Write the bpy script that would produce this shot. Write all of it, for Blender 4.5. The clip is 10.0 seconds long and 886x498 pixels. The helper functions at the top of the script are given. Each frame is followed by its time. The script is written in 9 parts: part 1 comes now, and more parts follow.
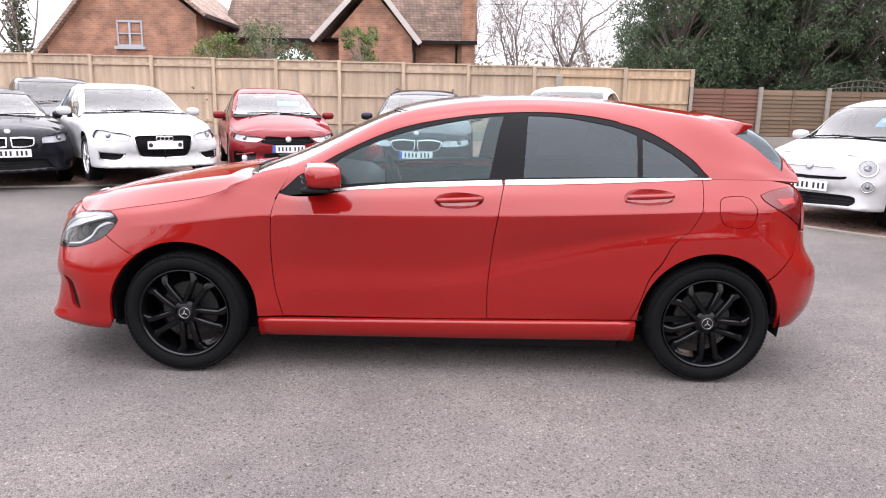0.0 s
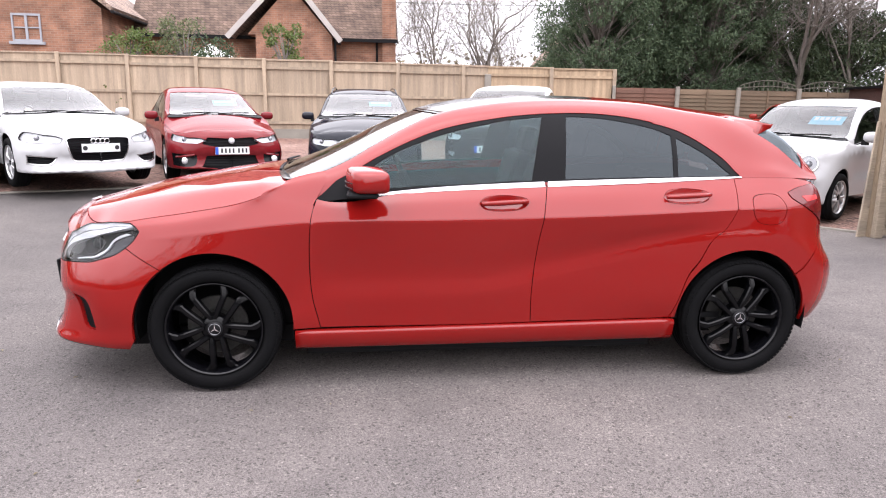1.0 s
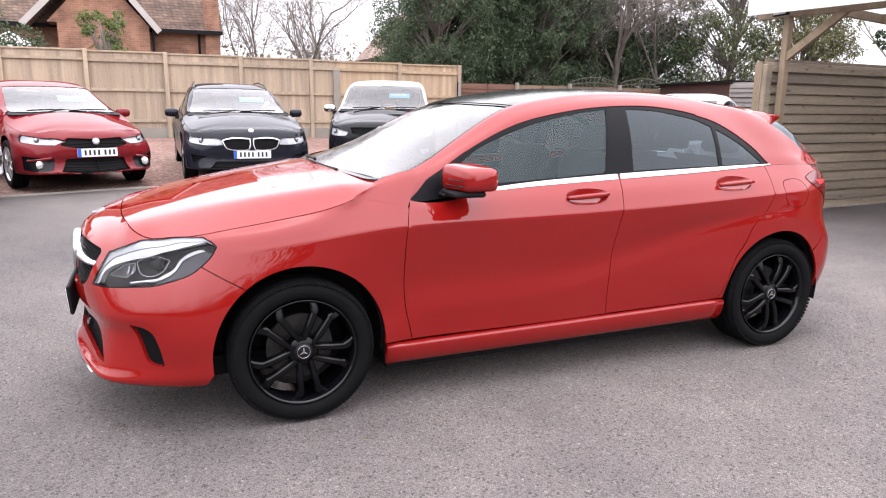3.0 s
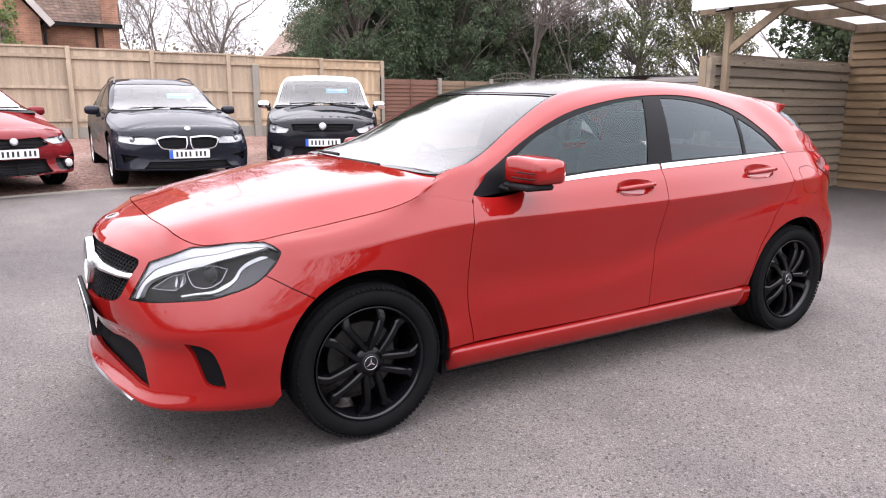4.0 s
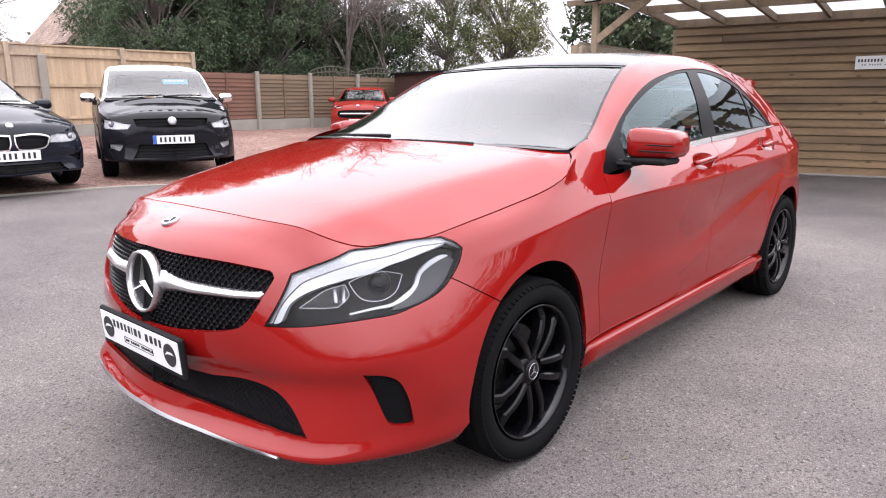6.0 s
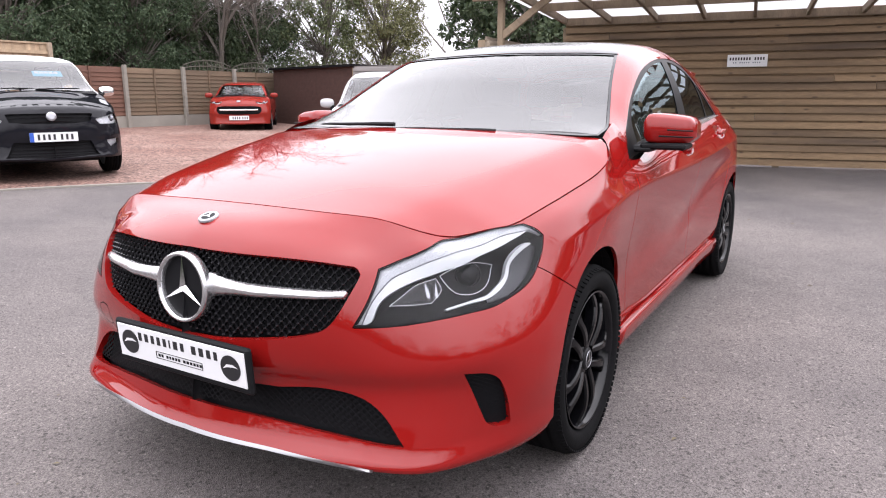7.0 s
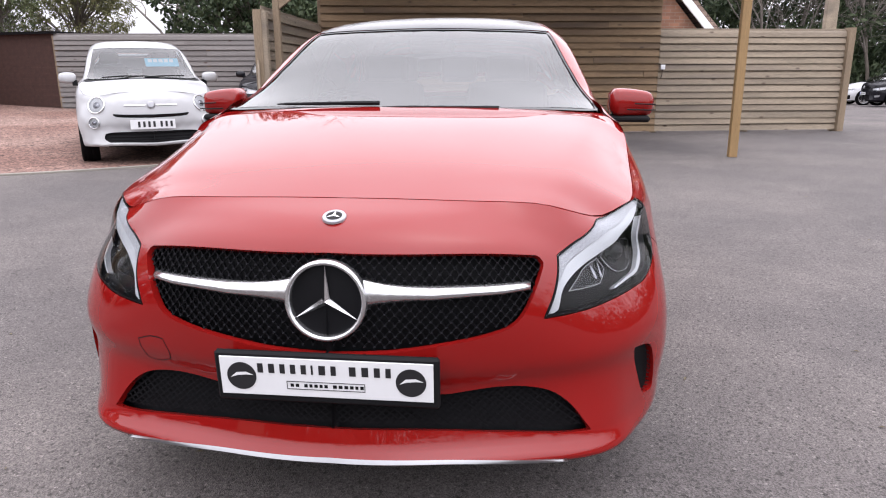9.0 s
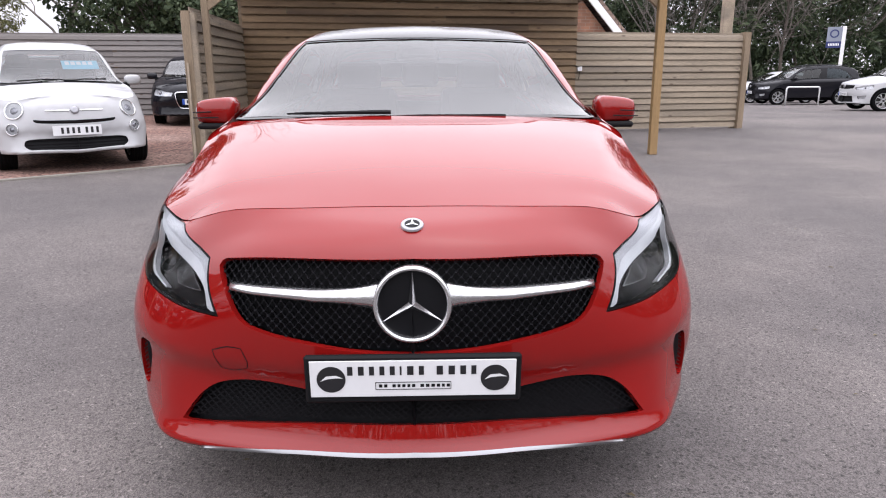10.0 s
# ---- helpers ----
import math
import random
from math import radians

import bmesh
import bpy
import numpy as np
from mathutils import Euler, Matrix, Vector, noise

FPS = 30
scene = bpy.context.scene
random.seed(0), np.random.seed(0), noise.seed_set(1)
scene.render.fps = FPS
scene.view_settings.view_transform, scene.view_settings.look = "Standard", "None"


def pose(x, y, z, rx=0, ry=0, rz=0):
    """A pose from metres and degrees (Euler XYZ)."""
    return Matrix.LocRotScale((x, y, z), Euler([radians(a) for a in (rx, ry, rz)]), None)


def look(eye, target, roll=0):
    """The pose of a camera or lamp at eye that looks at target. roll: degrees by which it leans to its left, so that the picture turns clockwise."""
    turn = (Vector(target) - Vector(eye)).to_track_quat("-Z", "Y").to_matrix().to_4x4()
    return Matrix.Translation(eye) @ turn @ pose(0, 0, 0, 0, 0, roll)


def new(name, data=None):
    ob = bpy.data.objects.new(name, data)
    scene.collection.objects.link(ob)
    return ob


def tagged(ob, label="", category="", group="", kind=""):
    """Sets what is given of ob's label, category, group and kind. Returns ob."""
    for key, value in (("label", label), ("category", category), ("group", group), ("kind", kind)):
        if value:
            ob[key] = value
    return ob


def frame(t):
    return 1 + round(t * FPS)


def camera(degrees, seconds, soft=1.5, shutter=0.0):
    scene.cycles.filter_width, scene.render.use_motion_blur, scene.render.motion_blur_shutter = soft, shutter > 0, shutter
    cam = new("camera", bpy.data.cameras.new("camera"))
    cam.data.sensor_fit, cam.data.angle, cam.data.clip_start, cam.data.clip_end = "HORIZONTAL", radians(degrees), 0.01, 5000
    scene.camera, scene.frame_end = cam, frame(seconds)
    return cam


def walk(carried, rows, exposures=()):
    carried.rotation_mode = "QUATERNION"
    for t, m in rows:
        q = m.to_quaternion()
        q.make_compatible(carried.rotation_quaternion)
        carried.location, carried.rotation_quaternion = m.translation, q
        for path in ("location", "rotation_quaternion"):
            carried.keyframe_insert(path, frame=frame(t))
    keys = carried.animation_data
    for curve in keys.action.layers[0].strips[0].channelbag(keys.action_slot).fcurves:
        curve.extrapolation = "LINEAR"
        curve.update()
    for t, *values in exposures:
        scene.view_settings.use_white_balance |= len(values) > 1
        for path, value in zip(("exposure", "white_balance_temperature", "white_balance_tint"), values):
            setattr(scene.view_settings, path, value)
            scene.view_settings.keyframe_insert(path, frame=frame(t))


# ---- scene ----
cam = camera(65.3, 10.0, soft=1.1)
PATH = [
    (0, (0.023, -4.281, 1.392), (0.001, -2.322, 0.986), 1.0),
    (0.5, (-0.304, -4.284, 1.387), (-0.182, -2.329, 0.983), 0.9),
    (1, (-0.645, -4.164, 1.395), (-0.408, -2.22, 0.989), 0.9),
    (1.5, (-0.983, -4.098, 1.382), (-0.602, -2.177, 0.977), 0.7),
    (2, (-1.3, -4.018, 1.383), (-0.793, -2.128, 0.973), 0.6),
    (2.5, (-1.609, -3.836, 1.382), (-0.975, -1.984, 0.973), 0.6),
    (3.8, (-2.323, -3.341, 1.325), (-1.368, -1.633, 0.911), 0.5),
    (4, (-2.426, -3.212, 1.324), (-1.424, -1.532, 0.909), 0.3),
    (4.5, (-2.65, -2.948, 1.294), (-1.534, -1.341, 0.88), 0.2),
    (5, (-2.869, -2.723, 1.275), (-1.627, -1.212, 0.86), 0.1),
    (5.5, (-3.06, -2.44, 1.237), (-1.713, -1.022, 0.819), 0.1),
    (5.7, (-3.123, -2.308, 1.234), (-1.734, -0.932, 0.813), -0.1),
    (6.8, (-3.4, -1.609, 1.149), (-1.749, -0.561, 0.727), -0.2),
    (7, (-3.468, -1.549, 1.172), (-1.787, -0.554, 0.743), -0.2),
    (7.5, (-3.529, -1.274, 1.166), (-1.769, -0.43, 0.73), -0.2),
    (8, (-3.629, -0.994, 1.146), (-1.793, -0.362, 0.669), -0.3),
    (8.5, (-3.703, -0.703, 1.163), (-1.808, -0.307, 0.661), -0.1),
    (9, (-3.754, -0.445, 1.193), (-1.831, -0.23, 0.687), -0.2),
    (9.5, (-3.822, -0.216, 1.213), (-1.888, -0.14, 0.708), -0.2),
    (10, (-3.883, -0.036, 1.235), (-1.949, -0.084, 0.727), -0.2),
]
walk(cam, [(t, look(eye, target, roll)) for t, eye, target, roll in PATH],
     exposures=[(0.0, 1.97, 6500, 10), (2.5, 1.95, 6480, 10), (5.0, 1.92, 6460, 10), (7.5, 1.72, 6420, 10), (10.0, 1.42, 6340, 9.5)])

from mathutils.geometry import delaunay_2d_cdt

# ---- light ----
SUN_AZ, SUN_EL, CLOUD = 200.0, 80.0, 6.5
world = bpy.data.worlds.new("overcast")
scene.world = world
world.use_nodes = True
_wn, _wl = world.node_tree.nodes, world.node_tree.links
_sky = _wn.new("ShaderNodeTexSky")
_sky.sky_type = "NISHITA"
_sky.sun_disc = False
_sky.sun_elevation, _sky.sun_rotation = radians(SUN_EL), radians(SUN_AZ)
_sky.air_density, _sky.dust_density = 1.0, 4.0
_hsv = _wn.new("ShaderNodeHueSaturation")
_hsv.inputs["Saturation"].default_value = 0.15
_wl.new(_sky.outputs[0], _hsv.inputs["Color"])
# a closed, slightly uneven cloud layer under the blue
_tc, _cl, _mr, _mix = (_wn.new("ShaderNode" + k) for k in ("TexCoord", "TexNoise", "MapRange", "Mix"))
_mix.data_type = "RGBA"
_cl.inputs["Scale"].default_value, _cl.inputs["Detail"].default_value = 1.6, 4.0
_wl.new(_tc.outputs["Generated"], _cl.inputs["Vector"])
_wl.new(_cl.outputs[0], _mr.inputs[0])
_mr.inputs[1].default_value, _mr.inputs[2].default_value, _mr.inputs[3].default_value, _mr.inputs[4].default_value = 0.3, 0.7, CLOUD * 0.84, CLOUD * 1.16
# brighter overhead than at the horizon, as under a closed cloud cover
_sx, _el, _lum = _wn.new("ShaderNodeSeparateXYZ"), _wn.new("ShaderNodeMapRange"), _wn.new("ShaderNodeMath")
_wl.new(_tc.outputs["Generated"], _sx.inputs[0])
_wl.new(_sx.outputs[2], _el.inputs[0])
_el.inputs[1].default_value, _el.inputs[2].default_value, _el.inputs[3].default_value, _el.inputs[4].default_value = 0.0, 1.0, 0.44, 1.50
_lum.operation = "MULTIPLY"
_wl.new(_mr.outputs[0], _lum.inputs[0])
_wl.new(_el.outputs[0], _lum.inputs[1])
_cc = _wn.new("ShaderNodeMix")
_cc.data_type, _cc.blend_type = "RGBA", "MULTIPLY"
_cc.inputs["Factor"].default_value = 1.0
_wl.new(_lum.outputs[0], _cc.inputs["A"])
_cc.inputs["B"].default_value = (1.0, 0.965, 1.06, 1)
_mix.inputs["Factor"].default_value = 0.85
_wl.new(_hsv.outputs[0], _mix.inputs["A"])
_wl.new(_cc.outputs["Result"], _mix.inputs["B"])
_wl.new(_mix.outputs["Result"], _wn["Background"].inputs[0])
_wn["Background"].inputs[1].default_value = 0.15
sun = new("sun", bpy.data.lights.new("sun", "SUN"))
sun.data.energy, sun.data.angle, sun.data.color = 0.6, radians(176), (1.0, 0.97, 0.93)
sun.matrix_world = pose(0, 0, 30, 90 - SUN_EL, 0, 180 - SUN_AZ)


# ---- small tools ----
def gz(x, y):
    """Height of the yard: level round the red car, rising gently towards the fence, falling towards the road."""
    s, f = y - 2.0, x - 13.0
    up = 0.03 * 0.5 * (s + math.sqrt(s * s + 0.25))
    k = min(1.0, max(0.0, (-y - 2.0) / 4.0))
    return min(up, 0.42) - k * min(0.55, 0.028 * 0.5 * (f + math.sqrt(f * f + 1.0)))


def thing(name, label, category, group="", m=None, kind=""):
    ob = new(name)
    ob.empty_display_size = 0.1
    if m is not None:
        ob.matrix_world = m
    return tagged(ob, label, category, group, kind)


def mesh_of(name, bm, material, smooth=False):
    me = bpy.data.meshes.new(name)
    bmesh.ops.recalc_face_normals(bm, faces=bm.faces)
    bm.to_mesh(me)
    bm.free()
    if smooth:
        me.shade_smooth()
    if material is not None:
        me.materials.append(material)
    return me


def part(name, bm, material, parent=None, label="", smooth=False, m=None):
    """One mesh object, under a thing or a part."""
    me = bm if isinstance(bm, bpy.types.Mesh) else mesh_of(name, bm, material, smooth)
    ob = new(name, me)
    if m is not None:
        ob.matrix_local = m
    if parent is not None:
        ob.parent = parent
    if label:
        ob["label"] = label
    return ob


def bevel(bm, width, segments=1):
    bmesh.ops.bevel(bm, geom=bm.edges[:], offset=width, segments=segments, affect="EDGES", profile=0.5)
    return bm


def box(x0, x1, y0, y1, z0, z1, bm=None, m=None, bev=0.0):
    own = bm is None
    bm = bm or bmesh.new()
    vs = [bm.verts.new((m @ Vector(p)) if m else p) for p in
          [(x, y, z) for z in (z0, z1) for y in (y0, y1) for x in (x0, x1)]]
    for f in ((0, 2, 3, 1), (4, 5, 7, 6), (0, 1, 5, 4), (2, 6, 7, 3), (0, 4, 6, 2), (1, 3, 7, 5)):
        bm.faces.new([vs[i] for i in f])
    if own and bev:
        bevel(bm, bev)
    return bm


def tube(points, radius, sides=8, bm=None, cap=True):
    """A round bar along points; radius: one number or one for each point."""
    bm = bm or bmesh.new()
    pts = [Vector(p) for p in points]
    rad = radius if isinstance(radius, (list, tuple)) else [radius] * len(pts)
    rings, side = [], None
    for i, p in enumerate(pts):
        d = (pts[min(i + 1, len(pts) - 1)] - pts[max(i - 1, 0)]).normalized()
        if side is None:
            side = d.orthogonal().normalized()
        side = (side - d * side.dot(d)).normalized()
        up = d.cross(side)
        rings.append([bm.verts.new(p + rad[i] * (math.cos(a) * side + math.sin(a) * up))
                      for a in (2 * math.pi * k / sides for k in range(sides))])
    for a, b in zip(rings, rings[1:]):
        for k in range(sides):
            bm.faces.new((a[k], a[(k + 1) % sides], b[(k + 1) % sides], b[k]))
    if cap:
        bm.faces.new(rings[0][::-1])
        bm.faces.new(rings[-1])
    return bm


def lathe(profile, sides=32, bm=None, axis="y"):
    """Turns rows of (radius, along) round an axis."""
    bm = bm or bmesh.new()
    rings = []
    for r, h in profile:
        ring = []
        for k in range(sides):
            a = 2 * math.pi * k / sides
            c, s = r * math.cos(a), r * math.sin(a)
            ring.append(bm.verts.new({"y": (c, h, s), "x": (h, c, s), "z": (c, s, h)}[axis]))
        rings.append(ring)
    for a, b in zip(rings, rings[1:]):
        for k in range(sides):
            bm.faces.new((a[k], a[(k + 1) % sides], b[(k + 1) % sides], b[k]))
    return bm


# ---- materials ----
def material(name, color, rough=0.6, metal=0.0, vary=0.15, scale=4.0, fine=60.0, bump=0.0, bump_scale=None, stretch=(1, 1, 1),
             coat=0.0, spec=0.5, coords="Object", each=0.0, dirt=None, dirt_amount=0.4, dirt_scale=1.2, island=0.0, knots=None):
    """Base colour with broad and fine variation, optional dirt blotches, grain relief and a tint of its own for each piece."""
    mt = bpy.data.materials.new(name)
    mt.use_nodes = True
    n, l = mt.node_tree.nodes, mt.node_tree.links
    b = n["Principled BSDF"]
    b.inputs["Roughness"].default_value, b.inputs["Metallic"].default_value = rough, metal
    b.inputs["Coat Weight"].default_value, b.inputs["Coat Roughness"].default_value = coat, 0.03
    b.inputs["Specular IOR Level"].default_value = spec
    tc, mp = n.new("ShaderNodeTexCoord"), n.new("ShaderNodeMapping")
    mp.inputs["Scale"].default_value = stretch
    l.new(tc.outputs[coords], mp.inputs[0])
    if each:
        # every piece is cut from another place in the grain
        own, far, loc = n.new("ShaderNodeObjectInfo"), n.new("ShaderNodeMath"), n.new("ShaderNodeCombineXYZ")
        far.operation = "MULTIPLY"
        far.inputs[1].default_value = 90.0
        l.new(own.outputs["Random"], far.inputs[0])
        for k in range(3):
            l.new(far.outputs[0], loc.inputs[k])
        l.new(loc.outputs[0], mp.inputs["Location"])

    def noise_node(s, detail=4.0):
        t = n.new("ShaderNodeTexNoise")
        t.inputs["Scale"].default_value, t.inputs["Detail"].default_value = s, detail
        l.new(mp.outputs[0], t.inputs["Vector"])
        return t

    def mixed(a, fac, colour, mode="MIX"):
        x = n.new("ShaderNodeMix")
        x.data_type, x.blend_type = "RGBA", mode
        l.new(a, x.inputs["A"])
        l.new(fac, x.inputs["Factor"])
        if isinstance(colour, tuple):
            x.inputs["B"].default_value = (*colour, 1)
        else:
            l.new(colour, x.inputs["B"])
        return x.outputs["Result"]

    broad, grain = noise_node(scale), noise_node(fine, 6.0)
    ramp = n.new("ShaderNodeMapRange")
    add = n.new("ShaderNodeMath")
    add.operation = "ADD"
    l.new(broad.outputs[0], add.inputs[0])
    l.new(grain.outputs[0], add.inputs[1])
    l.new(add.outputs[0], ramp.inputs[0])
    ramp.inputs[1].default_value, ramp.inputs[2].default_value = 0.6, 1.4
    ramp.inputs[3].default_value, ramp.inputs[4].default_value = 1 - vary, 1 + vary
    value = n.new("ShaderNodeHueSaturation")
    value.inputs["Color"].default_value = (*color, 1)
    out = ramp.outputs[0]
    if each:
        oi, pr, mul = n.new("ShaderNodeObjectInfo"), n.new("ShaderNodeMapRange"), n.new("ShaderNodeMath")
        pr.inputs[3].default_value, pr.inputs[4].default_value = 1 - each, 1 + each
        l.new(oi.outputs["Random"], pr.inputs[0])
        mul.operation = "MULTIPLY"
        l.new(out, mul.inputs[0])
        l.new(pr.outputs[0], mul.inputs[1])
        out = mul.outputs[0]
    if island:
        gi, ir, im = n.new("ShaderNodeNewGeometry"), n.new("ShaderNodeMapRange"), n.new("ShaderNodeMath")
        ir.inputs[3].default_value, ir.inputs[4].default_value = 1 - island, 1 + island
        l.new(gi.outputs["Random Per Island"], ir.inputs[0])
        im.operation = "MULTIPLY"
        l.new(out, im.inputs[0])
        l.new(ir.outputs[0], im.inputs[1])
        out = im.outputs[0]
    l.new(out, value.inputs["Value"])
    colour = value.outputs[0]
    if knots:
        vk, kr = n.new("ShaderNodeTexVoronoi"), n.new("ShaderNodeMapRange")
        vk.inputs["Scale"].default_value = 1.0
        km = n.new("ShaderNodeMapping")
        km.inputs["Scale"].default_value = (knots[0] / stretch[0], 0.4 / stretch[1], knots[1] / stretch[2])
        l.new(mp.outputs[0], km.inputs[0])
        l.new(km.outputs[0], vk.inputs["Vector"])
        l.new(vk.outputs["Distance"], kr.inputs[0])
        kr.inputs[1].default_value, kr.inputs[2].default_value, kr.inputs[3].default_value, kr.inputs[4].default_value = 0.05, 0.13, 0.85, 0.0
        colour = mixed(colour, kr.outputs[0], (0.045, 0.025, 0.014))
    if dirt:
        d, dr = noise_node(dirt_scale, 5.0), n.new("ShaderNodeMapRange")
        l.new(d.outputs[0], dr.inputs[0])
        dr.inputs[1].default_value, dr.inputs[2].default_value, dr.inputs[4].default_value = 0.48, 0.72, dirt_amount
        colour = mixed(colour, dr.outputs[0], dirt)
    l.new(colour, b.inputs["Base Color"])
    if bump:
        bn = n.new("ShaderNodeBump")
        bn.inputs["Strength"].default_value, bn.inputs["Distance"].default_value = bump, 0.01
        l.new((noise_node(bump_scale, 8.0) if bump_scale else grain).outputs[0], bn.inputs["Height"])
        l.new(bn.outputs[0], b.inputs["Normal"])
    return mt


def glass_like(name, tint, gloss=0.0, ior=1.52, sheen=(1.0, 1.0, 1.0)):
    """Tinted pane: see-through with a Fresnel mirror on it."""
    mt = bpy.data.materials.new(name)
    mt.use_nodes = True
    n, l = mt.node_tree.nodes, mt.node_tree.links
    n.remove(n["Principled BSDF"])
    fr, tr, gl, mx = (n.new("ShaderNode" + k) for k in ("Fresnel", "BsdfTransparent", "BsdfGlossy", "MixShader"))
    fr.inputs[0].default_value = ior
    tr.inputs[0].default_value = (*tint, 1)
    gl.inputs["Roughness"].default_value = gloss
    gl.inputs[0].default_value = (*sheen, 1)
    l.new(fr.outputs[0], mx.inputs[0])
    l.new(tr.outputs[0], mx.inputs[1])
    l.new(gl.outputs[0], mx.inputs[2])
    l.new(mx.outputs[0], n["Material Output"].inputs[0])
    return mt


COAT = 1.0


def car_paint(name, color, coat=COAT, ior=1.52, metal=0.0, rough=0.35):
    mt = material(name, color, rough, metal, vary=0.03, scale=1.5, fine=400, coat=coat, spec=0.0)
    mt.node_tree.nodes["Principled BSDF"].inputs["Coat IOR"].default_value = ior
    return mt


def brick_paint(name, a, b, mortar, size=(0.225, 0.075), bump=0.5):
    mt = bpy.data.materials.new(name)
    mt.use_nodes = True
    n, l = mt.node_tree.nodes, mt.node_tree.links
    p = n["Principled BSDF"]
    p.inputs["Roughness"].default_value = 0.85
    tc, sep, com, add = n.new("ShaderNodeTexCoord"), n.new("ShaderNodeSeparateXYZ"), n.new("ShaderNodeCombineXYZ"), n.new("ShaderNodeMath")
    l.new(tc.outputs["Object"], sep.inputs[0])
    l.new(sep.outputs[0], add.inputs[0])
    l.new(sep.outputs[1], add.inputs[1])
    l.new(add.outputs[0], com.inputs[0])
    l.new(sep.outputs[2], com.inputs[1])
    br = n.new("ShaderNodeTexBrick")
    br.inputs["Color1"].default_value, br.inputs["Color2"].default_value, br.inputs["Mortar"].default_value = (*a, 1), (*b, 1), (*mortar, 1)
    br.inputs["Scale"].default_value = 1.0
    br.inputs["Mortar Size"].default_value = 0.006
    br.inputs["Brick Width"].default_value, br.inputs["Row Height"].default_value = size
    l.new(com.outputs[0], br.inputs["Vector"])
    nz, hs, mr = n.new("ShaderNodeTexNoise"), n.new("ShaderNodeHueSaturation"), n.new("ShaderNodeMapRange")
    nz.inputs["Scale"].default_value, nz.inputs["Detail"].default_value = 1.7, 8
    l.new(tc.outputs["Object"], nz.inputs["Vector"])
    l.new(nz.outputs[0], mr.inputs[0])
    mr.inputs[1].default_value, mr.inputs[2].default_value, mr.inputs[3].default_value, mr.inputs[4].default_value = 0.3, 0.7, 0.6, 1.3
    l.new(br.outputs["Color"], hs.inputs["Color"])
    l.new(mr.outputs[0], hs.inputs["Value"])
    l.new(hs.outputs[0], p.inputs["Base Color"])
    bn = n.new("ShaderNodeBump")
    bn.inputs["Strength"].default_value, bn.inputs["Distance"].default_value = bump, 0.01
    bn.invert = True
    l.new(br.outputs["Fac"], bn.inputs["Height"])
    l.new(bn.outputs[0], p.inputs["Normal"])
    return mt


